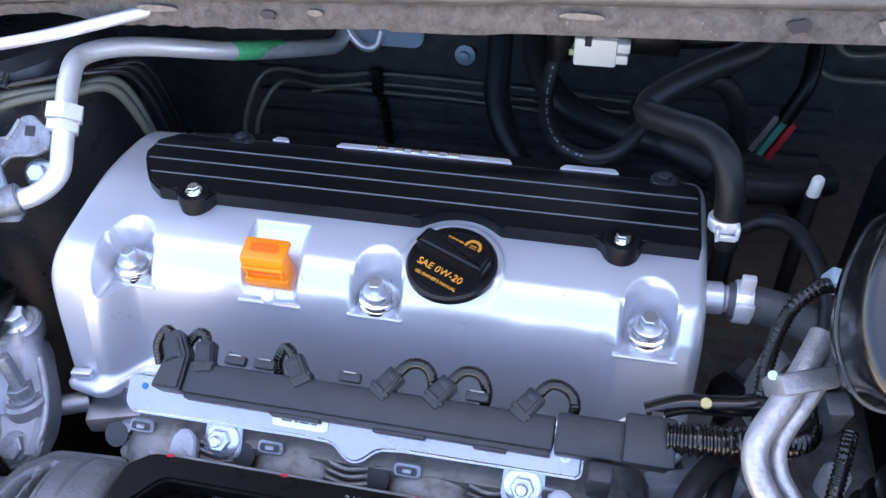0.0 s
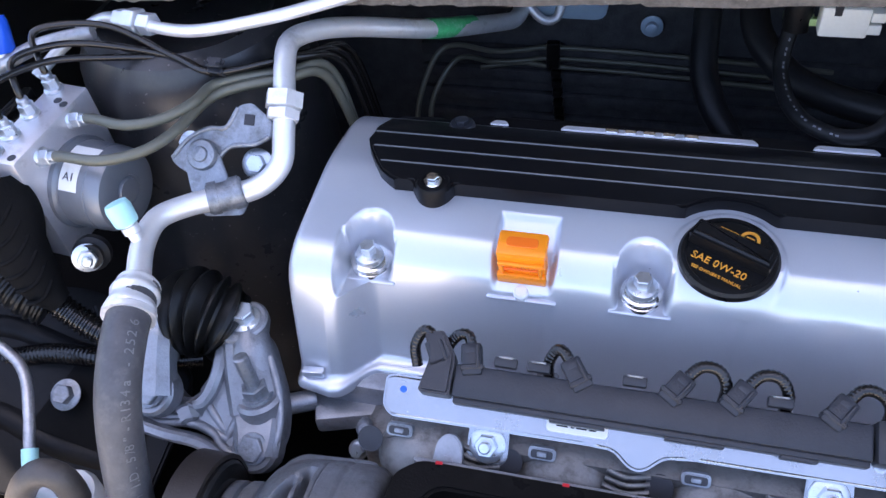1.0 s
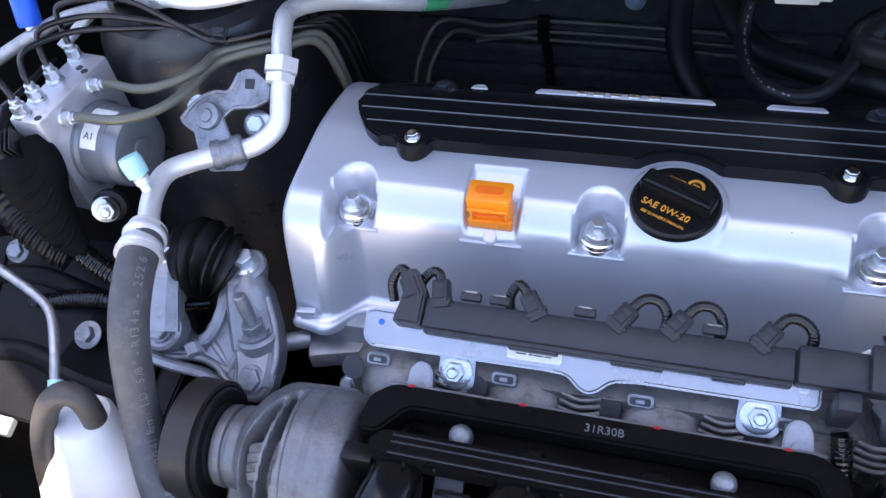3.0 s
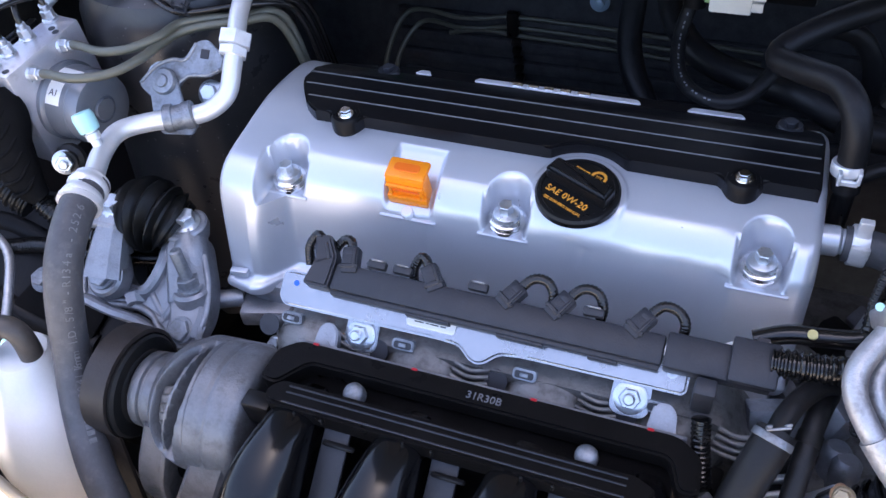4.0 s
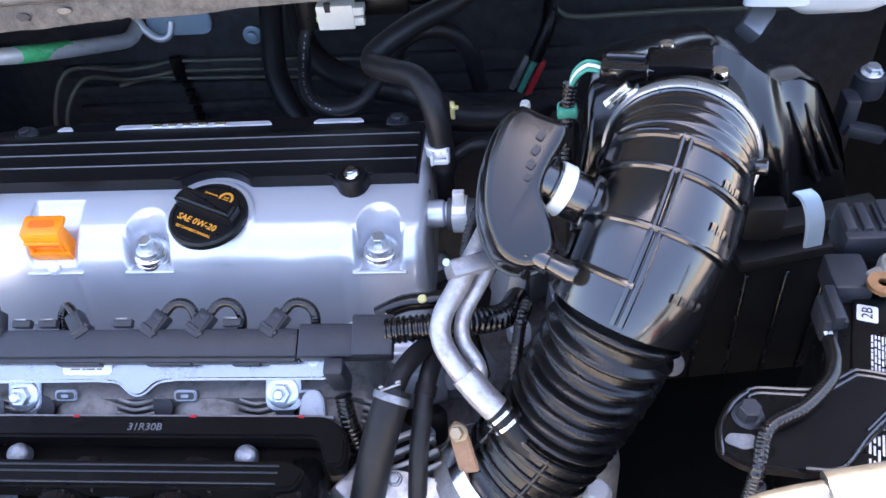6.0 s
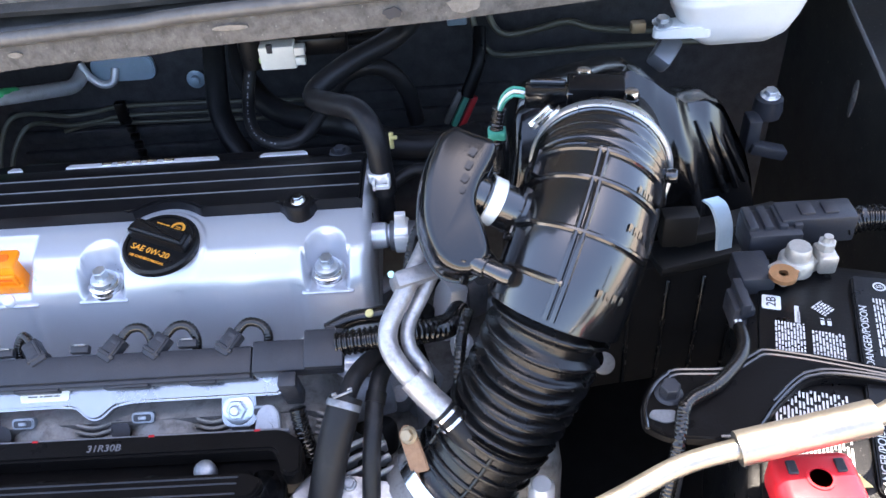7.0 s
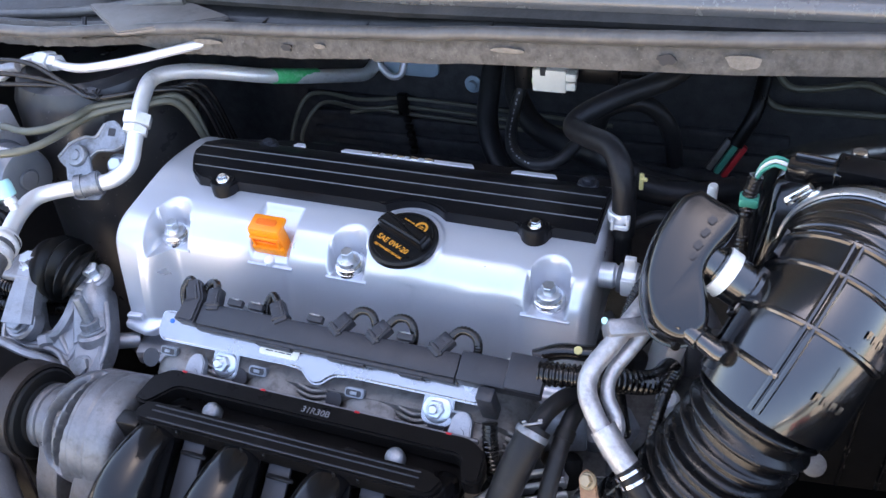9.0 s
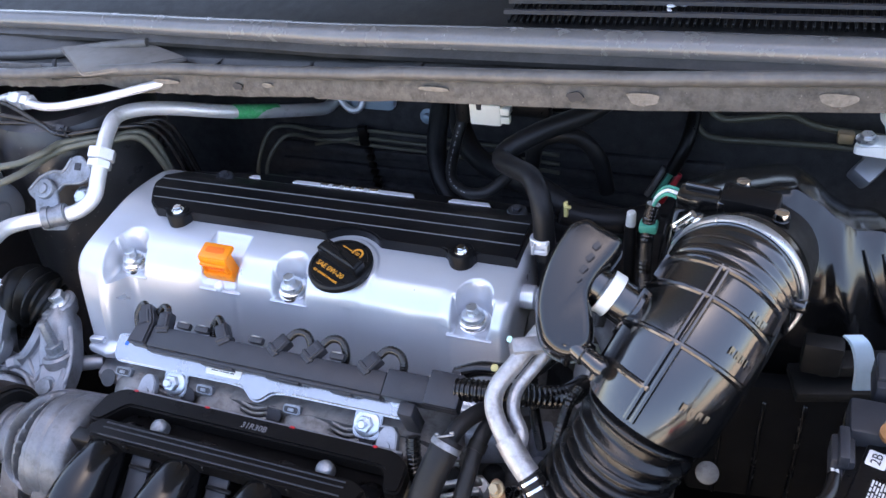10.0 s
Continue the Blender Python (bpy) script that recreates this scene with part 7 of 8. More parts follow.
lathe(bm, [(0.0026, 0), (0.0024, 0.0012)], frame_of((0.2415, -0.0745, 0.9435), (-0.2, -0.6, 0.7)), 12)
part("paint_dot", bm, "teal", cp)
part("ferrule", tube(new_bm(), [(0.252, -0.1275, 0.896), (0.262, -0.1355, 0.887), (0.2715, -0.1415, 0.879)], 0.0092, 18), "oxid_alu", cp)
part("clamp", tube(new_bm(), [(0.272, -0.142, 0.8785), (0.276, -0.145, 0.875), (0.280, -0.148, 0.871)], 0.0094, 18), "rubber", cp)
for a, b_ in (((0.2735, -0.1432, 0.8772), (0.2750, -0.1443, 0.8759)), ((0.2775, -0.1462, 0.8735), (0.2790, -0.1473, 0.8720))):
    part("clamp_ring", tube(new_bm(), [a, b_], 0.0112, 18, straight=True), "chrome", cp)
single("coolant_hose", tube(new_bm(), [(0.276, -0.145, 0.875), (0.285, -0.152, 0.866), (0.295, -0.160, 0.850), (0.30, -0.165, 0.82)], 0.0095, 16), "rubber", "short black coolant hose below the duct", "hose")

# breather hose at the cover's right end, with a pinch clamp
bre = thing("breather_hose", (0.24, 0.035, 0.875), "short grey breather hose with a zinc clamp", "hose")
part("tube", tube(new_bm(), [(0.232, 0.035, 0.888), (0.250, 0.034, 0.888), (0.272, 0.030, 0.886), (0.295, 0.018, 0.883), (0.31, -0.01, 0.88)], 0.0125, 18), "ac_rubber", bre)
bm = new_bm()
lathe(bm, [(0.0142, 0), (0.0146, 0.001), (0.0146, 0.010), (0.0142, 0.011)], frame_of((0.236, 0.035, 0.888), (1, -0.02, 0)), 28)
box(bm, (0.009, 0.006, 0.016), Matrix.Translation((0.2415, 0.031, 0.906)), 0.001)
box(bm, (0.012, 0.004, 0.010), Matrix.Translation((0.2415, 0.022, 0.893)), 0.001)
part("pinch_clamp", bm, "tube_alu", bre, "pale spring clamp")

# loom that climbs beside the cover
single("wiring_loom", loom(new_bm(), [(0.285, 0.010, 0.935), (0.272, 0.000, 0.940), (0.258, -0.012, 0.930), (0.2500, -0.030, 0.910), (0.249, -0.045, 0.89), (0.252, -0.06, 0.86), (0.26, -0.07, 0.82)], 0.0048, 0.003, 0.14, 12), "loom", "slim black corrugated loom beside the valve cover", "wiring loom")
bm = new_bm()
box(bm, (0.012, 0.012, 0.014), frame_of((0.284, 0.010, 0.938), (0.3, -0.3, 0.9)), 0.002)
single("loom_clip", bm, "blue_grey", "pale blue-grey clip on a loom", "clip")
single("wiring_loom", loom(new_bm(), [(0.292, -0.070, 0.90), (0.287, -0.088, 0.895), (0.283, -0.110, 0.87), (0.285, -0.125, 0.83), (0.29, -0.13, 0.79)], 0.0045, 0.003, 0.14, 12), "loom", "slim black corrugated loom behind the coolant pipe", "wiring loom")

# two rubber hoses that drop in front of the gearbox
h1 = thing("coolant_hose", (0.195, -0.14, 0.80), "fat black rubber coolant hose with a zinc clamp", "hose")
part("tube", tube(new_bm(), [(0.2045, -0.124, 0.876), (0.201, -0.134, 0.869), (0.194, -0.148, 0.852), (0.186, -0.165, 0.825), (0.176, -0.185, 0.785), (0.165, -0.205, 0.73), (0.155, -0.22, 0.66)], 0.0118, 20), "rubber", h1)
part("inner_tube", tube(new_bm(), [(0.235, -0.075, 0.868), (0.222, -0.090, 0.878), (0.210, -0.110, 0.880), (0.203, -0.128, 0.874)], 0.0068, 16), "rubber", h1)
bm = new_bm()
lathe(bm, [(0.0120, 0), (0.0125, 0.0008), (0.0125, 0.0045), (0.0120, 0.005)], frame_of((0.2035, -0.1265, 0.8745), (-0.3, -0.75, -0.55)), 28)
for o in (-0.006, 0.004):
    box(bm, (0.0035, 0.0016, 0.007), frame_of((0.2045 + o, -0.1285 + o * 0.4, 0.8872), (0.1 + 20 * o, -0.4, 0.9), (1, 0.4, 0)), 0.0005, 1)
box(bm, (0.014, 0.0016, 0.0022), frame_of((0.2040, -0.1300, 0.8866), (0, -0.5, 0.85), (1, 0.4, 0)), 0.0005, 1)
part("spring_clamp", bm, "dull_zinc", h1, "bright spring clamp")
h2 = thing("vacuum_hose", (0.22, -0.14, 0.80), "slim black rubber hose beside the coolant hose", "hose")
part("tube", tube(new_bm(), [(0.234, -0.078, 0.862), (0.2275, -0.100, 0.872), (0.2235, -0.118, 0.866), (0.2215, -0.134, 0.856), (0.219, -0.152, 0.838), (0.216, -0.175, 0.80), (0.212, -0.195, 0.74), (0.21, -0.2, 0.66)], 0.0066, 16), "rubber", h2)
part("end_band", tube(new_bm(), [(0.2245, -0.114, 0.868), (0.2230, -0.121, 0.8645)], 0.0075, 16, straight=True), "matte_black", h2)

# ---- battery corner ----
BZ = 0.935
bat = thing("battery", (0.53, -0.17, 0.72), "black car battery with white warning labels", "battery")
bm = new_bm()
box(bm, (0.132, 0.235, 0.205), Matrix.Translation((0.538, -0.185, BZ - 0.1025)), 0.004)
part("case", bm, "black", bat)
bm = new_bm()
box(bm, (0.118, 0.222, 0.006), Matrix.Translation((0.538, -0.185, BZ)), 0.002)
lid = part("lid", bm, "black", bat)
for cx, cy, w, h, rot, rows_, seed, gp in ((0.4975, -0.146, 0.027, 0.018, 1.57, 10, 3, 5), (0.5195, -0.148, 0.022, 0.019, 1.57, 10, 4, 4), (0.5180, -0.116, 0.010, 0.011, 0.9, 6, 6, 3), (0.5190, -0.128, 0.006, 0.008, 1.57, 2, 16, 1), (0.5020, -0.122, 0.020, 0.0045, 1.57, 1, 12, 1), (0.5030, -0.128, 0.012, 0.0030, 1.57, 1, 13, 5)):
    bm = new_bm()
    bars(bm, Matrix.Translation((cx, cy, BZ + 0.0034)) @ Matrix.Rotation(rot, 4, "Z"), w, h, rows_, seed, 0.6, gp)
    part("print", bm, "white_print", lid, "white warning print")
bm = new_bm()
prism(bm, stadium(0.0115, 0.0125, 0.0015), 0.0004, Matrix.Translation((0.4870, -0.1165, BZ + 0.0032)), 0)
tag = part("date_label", bm, "label", lid, "small white date label")
lettering("date_code", "2B", 0.0085, Matrix.Translation((0.4870, -0.1165, BZ + 0.0040)) @ Matrix.Rotation(radians(90), 4, "Z"), "ink", tag, 0.0001)
for cy, hgt, seed in ((-0.124, 0.080, 1), (-0.212, 0.080, 2)):
    bm = new_bm()
    prism(bm, rounded([(-0.022, -hgt / 2), (0.034, -hgt / 2), (0.034, hgt / 2), (-0.022, hgt / 2)], 0.004, 4), 0.004, Matrix.Translation((0.558, cy, BZ + 0.003)), 0.001)
    vent = part("vent_cover", bm, "black", lid, "raised black vent cover")
    lettering("warning_word", "DANGER/POISON", 0.0065, Matrix.Translation((0.5405, cy - 0.015, BZ + 0.0075)) @ Matrix.Rotation(radians(90), 4, "Z"), "white_print", vent, 0.0001)
    bm = new_bm()
    for k in range(3):
        bars(bm, Matrix.Translation((0.552 + 0.0135 * k, cy - 0.006, BZ + 0.0076)) @ Matrix.Rotation(radians(90), 4, "Z"), hgt * 0.62, 0.0115, 6, seed * 7 + k, 0.55, 6)
        lathe(bm, [(0.0040, 0), (0.0040, 0.0002), (0.0030, 0.0002), (0.0030, 0)], Matrix.Translation((0.552 + 0.0135 * k, cy + hgt * 0.38, BZ + 0.0075)), 14, False)
        bars(bm, Matrix.Translation((0.552 + 0.0135 * k, cy + hgt * 0.38, BZ + 0.0077)), 0.004, 0.003, 2, seed + k, 0.6, 2)
    part("warning_print", bm, "white_print", vent)
bm = new_bm()
bars(bm, Matrix.Translation((0.507, -0.2195, BZ + 0.0036)) @ Matrix.Rotation(radians(90), 4, "Z"), 0.065, 0.040, 19, 31, 0.55, 6)
part("print", bm, "white_print", lid, "white warning print")
bat.matrix_world = Matrix.Translation((0.487, -0.1165, 0)) @ Matrix.Rotation(radians(-16), 4, "Z") @ Matrix.Translation((0.53 - 0.487, -0.17 + 0.1165, 0.72))
# negative terminal
term = thing("battery_terminal", (0.51, -0.092, BZ), "dull lead battery terminal with a copper lug", "battery terminal")
bm = new_bm()
lathe(bm, [(0.0115, 0), (0.0115, 0.009), (0.010, 0.011)], Matrix.Translation((0.510, -0.089, BZ + 0.006)), 26)
box(bm, (0.034, 0.016, 0.010), Matrix.Translation((0.508, -0.092, BZ + 0.010)) @ Matrix.Rotation(0.5, 4, "Z"), 0.002)
part("clamp", bm, "lead", term)
bm = new_bm()
lathe(bm, [(0.0084, 0), (0.0078, 0.008), (0.0070, 0.0095)], Matrix.Translation((0.510, -0.089, BZ + 0.016)), 26)
part("post", bm, "lead", term)
bm = new_bm()
box(bm, (0.012, 0.018, 0.014), Matrix.Translation((0.5285, -0.088, BZ + 0.013)), 0.002)
hexagon(bm, 0.006, 0.006, Matrix.Translation((0.5285, -0.086, BZ + 0.020)))
lathe(bm, [(0.003, 0), (0.003, 0.004)], Matrix.Translation((0.5285, -0.086, BZ + 0.026)), 12)
part("pinch_bolt", bm, "lead", term, sharp=28)
bm = new_bm()
lathe(bm, [(0.0088, 0), (0.0088, 0.003), (0.0030, 0.003), (0.0030, 0)], Matrix.Translation((0.4945, -0.1075, BZ + 0.017)), 28)
box(bm, (0.012, 0.012, 0.006), Matrix.Translation((0.500, -0.100, BZ + 0.012)) @ Matrix.Rotation(0.7, 4, "Z"), 0.001)
part("lug", bm, "brass", term, "copper ring lug")
sens = thing("current_sensor", (0.475, -0.095, 0.92), "grey-black battery sensor with a loom below", "sensor")
bm = new_bm()
box(bm, (0.023, 0.030, 0.020), Matrix.Translation((0.482, -0.090, 0.938)), 0.003)
part("body", bm, "channel", sens)
bm = new_bm()
box(bm, (0.014, 0.022, 0.018), Matrix.Translation((0.4680, -0.114, 0.932)), 0.002)
box(bm, (0.006, 0.026, 0.010), Matrix.Translation((0.4680, -0.114, 0.942)), 0.001)
part("plug", bm, "channel", sens)
for k in range(3):
    part("wire", tube(new_bm(), [(0.463 + 0.003 * k, -0.122, 0.932), (0.4635 + 0.002 * k, -0.130, 0.932), (0.464, -0.138, 0.930)], 0.0012, 8), "label" if k < 2 else "ink", sens)
part("loom", loom(new_bm(), [(0.464, -0.131, 0.932), (0.460, -0.150, 0.938), (0.449, -0.172, 0.948), (0.432, -0.190, 0.950), (0.4155, -0.199, 0.949), (0.409, -0.207, 0.948), (0.404, -0.222, 0.938), (0.396, -0.240, 0.90), (0.39, -0.26, 0.85)], 0.0043, 0.0024, 0.09, 12), "loom", sens)
fuse = thing("fuse_link", (0.515, -0.05, 0.93), "black fuse link block behind the battery terminal", "fuse block")
bm = new_bm()
box(bm, (0.036, 0.030, 0.018), Matrix.Translation((0.503, -0.055, 0.945)), 0.002)
box(bm, (0.052, 0.022, 0.022), Matrix.Translation((0.534, -0.050, 0.948)), 0.002)
part("body", bm, "channel", fuse)
for k in range(4):
    bm = new_bm()
    box(bm, (0.006, 0.024, 0.026), Matrix.Translation((0.489 + 0.010 * k, -0.052, 0.944)), 0.001)
    part("rib", bm, "channel", fuse)
for k in range(2):
    bm = new_bm()
    box(bm, (0.010, 0.012, 0.003), Matrix.Translation((0.527 + 0.016 * k, -0.050, 0.9592)), 0.001)
    part("window", bm, "ink", fuse)
part("cable", loom(new_bm(), [(0.555, -0.052, 0.945), (0.570, -0.052, 0.950), (0.60, -0.060, 0.952), (0.64, -0.07, 0.945), (0.69, -0.08, 0.93)], 0.0095, 0.004, 0.12, 16), "loom", fuse)
# hold-down
hold = thing("battery_holddown", (0.45, -0.19, 0.93), "black plastic battery hold-down plate with a bolt", "hold-down")
bm = new_bm()
EDGE = [(0.386, -0.212), (0.388, -0.196), (0.397, -0.181), (0.4067, -0.1747), (0.4123, -0.1716), (0.4405, -0.1727), (0.4537, -0.1669), (0.4638, -0.1608), (0.4707, -0.1604), (0.4954, -0.1676), (0.5442, -0.1851), (0.60, -0.205)]
ARCH = [(0.60, -0.217), (0.5397, -0.1957), (0.5056, -0.1858), (0.4895, -0.1856), (0.4782, -0.1903), (0.4608, -0.2055), (0.4431, -0.2237), (0.426, -0.2245), (0.398, -0.221)]
prism(bm, rounded(EDGE + ARCH, 0.005, 4), 0.006, Matrix.Translation((0, 0, BZ + 0.004)), 0.0015)
part("plate", bm, "manifold", hold)
bm = new_bm()
for line, inset in ((EDGE, -0.0025), (EDGE[3:], -0.0060), (ARCH[:-1], 0.0022), (ARCH[1:6], 0.0050)):
    tube(bm, [(x + (0.002 if x < 0.40 else 0.0), y + inset, BZ + 0.0098) for x, y in line], 0.0012, 8)
part("rim", bm, "gloss_black", hold)
bolt((0.4045, -0.192, BZ + 0.010), (0.0, -0.1, 1), 0.0056, 0.008, 1.45, "channel", "bolt", hold)
bm = new_bm()
prism(bm, rounded([(-0.009, -0.001), (0.0, -0.006), (0.009, -0.003), (0.007, 0.003), (-0.006, 0.004)], 0.003, 4), 0.0008, Matrix.Translation((0.3985, -0.207, BZ + 0.0105)), 0)
part("slot", bm, "dull_zinc", hold, "pale slot seen through the plate")
bm = new_bm()
lathe(bm, [(0.0035, 0), (0.0035, 0.16)], Matrix.Translation((0.405, -0.226, BZ - 0.16)), 12)
part("rod", bm, "channel", hold)
# red positive cover
redc = thing("terminal_cover", (0.47, -0.255, BZ), "red plastic positive terminal cover in the sun", "terminal cover")
bm = new_bm()
box(bm, (0.042, 0.045, 0.024), Matrix.Translation((0.462, -0.267, BZ + 0.014)), 0.006, 3)
part("hood", bm, "red", redc)
for x in (0.450, 0.474):
    bm = new_bm()
    box(bm, (0.005, 0.008, 0.002), Matrix.Translation((x, -0.255, BZ + 0.0262)), 0.0006, 1)
    part("slot", bm, "ink", redc)
bm = new_bm()
lathe(bm, [(0.007, 0), (0.007, 0.0006), (0.0055, 0.0006), (0.0055, 0)], Matrix.Translation((0.462, -0.262, BZ + 0.0262)), 20)
part("moulded_mark", bm, "red", redc)
bm = new_bm()
prism(bm, [(-0.006, -0.005), (0.006, -0.005), (0, 0.006)], 0.0004, Matrix.Translation((0.490, -0.250, BZ + 0.0046)), 0)
single("warning_sticker", bm, "yellow", "small yellow triangle sticker on the battery", "sticker")
# bonnet stay
stay = thing("bonnet_stay", (0.42, -0.25, 0.975), "brushed steel bonnet stay with a grey sleeve", "bonnet stay")
ROD = [(0.26, -0.315, 0.935), (0.32, -0.285, 0.953), (0.367, -0.267, 0.965), (0.394, -0.257, 0.971), (0.423, -0.253, 0.977), (0.460, -0.250, 0.984), (0.489, -0.248, 0.991), (0.502, -0.241, 0.999), (0.510, -0.226, 1.010), (0.514, -0.20, 1.025)]
part("rod", tube(new_bm(), ROD, 0.0052, 16), "rod", stay)
bm = new_bm()
tube(bm, [(0.421, -0.2533, 0.9768), (0.44, -0.2515, 0.9800), (0.46, -0.250, 0.9840), (0.486, -0.2484, 0.9900)], 0.0088, 20)
part("sleeve", bm, "rod", stay, "brighter steel sleeve")

# coolant tank at the back right
rt = thing("brake_reservoir", (0.55, 0.22, 0.93), "milky white fluid reservoir at the firewall", "reservoir")
bm = new_bm()
rings = []
for z, s in ((0.946, 0.30), (0.950, 0.55), (0.960, 0.76), (0.974, 0.90), (0.990, 0.98), (0.994, 1.04), (0.998, 1.04), (1.000, 1.0), (1.03, 1.0), (1.05, 0.95), (1.058, 0.8)):
    ring = rounded([(-0.062 * s, -0.036 * s), (0.056 * s, -0.040 * s), (0.058 * s, 0.038 * s), (-0.060 * s, 0.042 * s)], 0.024 * s, 7)
    rings.append([(0.550 + x, 0.216 + y, z + 0.006 + 0.06 * (x + 0.06) * (1 if z > 0.96 else 0.4)) for x, y in ring])
skin(bm, rings)
part("bottle", bm, "white_poly", rt, "", 50)
bm = new_bm()
prism(bm, rounded([(-0.034, -0.010), (0.0, -0.014), (0.02, -0.014), (0.02, 0.014), (-0.026, 0.010)], 0.008, 5), 0.010, Matrix.Translation((0.502, 0.196, 0.972)), 0.003)
part("lug", bm, "white_poly", rt)
bolt((0.479, 0.194, 0.983), (0, -0.1, 1), 0.006, 0.004, 1.5, "zinc", "bolt", rt)
bm = new_bm()
box(bm, (0.014, 0.010, 0.011), Matrix.Translation((0.466, 0.230, 0.963)), 0.002)
part("foot", bm, "tan", rt, "tan metal foot")
bm = new_bm()
box(bm, (0.020, 0.034, 0.018), frame_of((0.487, 0.205, 0.948), (0.3, -0.5, 0.8), (1, -0.7, 0)), 0.004)
single("line_bracket", bm, "motor_can", "blue-grey pipe bracket below the reservoir", "bracket")
sen2 = thing("level_sensor", (0.60, 0.13, 0.86), "black sensor with a zinc bolt on the wing", "sensor")
bm = new_bm()
lathe(bm, [(0.020, 0), (0.022, 0.01), (0.020, 0.03), (0.012, 0.034)], Matrix.Translation((0.579, 0.170, 0.895)) @ Matrix.Scale(0.62, 4), 26)
box(bm, (0.018, 0.03, 0.05), Matrix.Translation((0.563, 0.158, 0.885)) @ Matrix.Scale(0.7, 4), 0.003)
box(bm, (0.05, 0.02, 0.016), Matrix.Translation((0.578, 0.150, 0.870)) @ Matrix.Rotation(0.3, 4, "Y") @ Matrix.Scale(0.7, 4), 0.003)
part("body", bm, "channel", sen2)
bolt((0.579, 0.170, 0.9160), (0, -0.2, 1), 0.006, 0.005, 1.5, "zinc", "bolt", sen2)
bm = new_bm()
tube(bm, [(0.700, 0.245, 0.872), (0.690, 0.240, 0.868), (0.688, 0.236, 0.856), (0.691, 0.232, 0.838)], 0.004, 10)
single("grab_hook", bm, "bay_paint", "small glossy black hook on the inner wing", "hook")
# ---- behind the engine: heater hoses, brake lines, small parts ----
hh = thing("heater_hose", (0.05, 0.28, 0.82), "black rubber heater hose at the firewall", "hose", "heater hoses")
part("tube", tube(new_bm(), [(0.030, 0.39, 0.965), (0.031, 0.345, 0.925), (0.032, 0.318, 0.895), (0.034, 0.295, 0.868), (0.045, 0.272, 0.845), (0.065, 0.25, 0.82), (0.08, 0.23, 0.78)], 0.0122, 20), "rubber", hh)
hh = thing("heater_hose", (0.12, 0.24, 0.86), "black rubber heater hose behind the coil cover", "hose", "heater hoses")
part("tube", tube(new_bm(), [(0.062, 0.36, 0.965), (0.066, 0.318, 0.935), (0.072, 0.285, 0.912), (0.095, 0.252, 0.897), (0.123, 0.230, 0.892), (0.160, 0.203, 0.898), (0.195, 0.180, 0.905), (0.225, 0.17, 0.895), (0.28, 0.175, 0.88), (0.30, 0.18, 0.86)], 0.0122, 20), "rubber", hh)
hh = thing("heater_hose", (0.20, 0.13, 0.93), "thick black heater hose with a zinc clamp", "hose", "heater hoses")
part("tube", tube(new_bm(), [(0.300, 0.33, 0.985), (0.268, 0.265, 0.986), (0.243, 0.205, 0.984), (0.200, 0.176, 0.974), (0.172, 0.158, 0.962), (0.168, 0.146, 0.957), (0.185, 0.127, 0.962), (0.207, 0.106, 0.968), (0.219, 0.090, 0.963), (0.2250, 0.080, 0.948), (0.2270, 0.075, 0.925), (0.228, 0.072, 0.905)], 0.0098, 20), "rubber", hh)
bm = new_bm()
m = frame_of((0.2250, 0.0745, 0.927), (0.02, -0.12, -1))
lathe(bm, [(0.0102, 0), (0.0108, 0.001), (0.0108, 0.008), (0.0102, 0.009)], m, 30)
box(bm, (0.0025, 0.008, 0.010), Matrix.Translation((0.2205, 0.062, 0.922)), 0.0006, 1)
box(bm, (0.012, 0.003, 0.004), Matrix.Translation((0.227, 0.061, 0.919)), 0.0006, 1)
box(bm, (0.0025, 0.008, 0.010), Matrix.Translation((0.2330, 0.063, 0.924)), 0.0006, 1)
part("spring_clamp", bm, "tube_alu", hh, "bright spring clamp")
bm = new_bm()
lathe(bm, [(0.0075, 0), (0.0075, 0.06)], frame_of((0.228, 0.072, 0.92), (0.0, -0.05, -1)), 20)
part("outlet", bm, "black", hh)
hh = thing("heater_hose", (0.27, 0.19, 0.87), "short black hose end beside the firewall", "hose", "heater hoses")
part("tube", tube(new_bm(), [(0.225, 0.145, 0.905), (0.250, 0.150, 0.897), (0.280, 0.158, 0.893), (0.310, 0.175, 0.892)], 0.0122, 20), "rubber", hh)
bm = new_bm()
box(bm, (0.004, 0.005, 0.016), Matrix.Translation((0.232, 0.135, 0.916)), 0.001)
box(bm, (0.007, 0.004, 0.003), Matrix.Translation((0.234, 0.133, 0.920)), 0.001)
part("clip", bm, "yellow", hh, "yellowed clip")

vh = thing("vacuum_hose", (0.12, 0.19, 0.90), "slim rubber vacuum hose with white print", "hose")
VP = [(0.093, 0.252, 0.945), (0.088, 0.238, 0.925), (0.0875, 0.222, 0.912), (0.093, 0.195, 0.906), (0.106, 0.170, 0.905), (0.129, 0.154, 0.907), (0.150, 0.157, 0.912), (0.163, 0.172, 0.922), (0.172, 0.19, 0.93)]
part("tube", tube(new_bm(), VP, 0.0062, 14), "rubber", vh)
bm = new_bm()
for i, (q, n, b_, t) in enumerate(frames(curve_pts(VP, 0.004))):
    if i % 3 == 2 or i < 4 or i > 32:
        continue
    view = Vector((0.15, -0.80, 0.58)).normalized()
    o = (view - t * view.dot(t)).normalized()
    s = t.cross(o)
    c = q + o * 0.0063
    bm.faces.new([bm.verts.new(c + s * a * 0.0007 + t * b * 0.0012) for a, b in ((-1, -1), (1, -1), (1, 1), (-1, 1))])
part("print_line", bm, "grey_print", vh)
bm = new_bm()
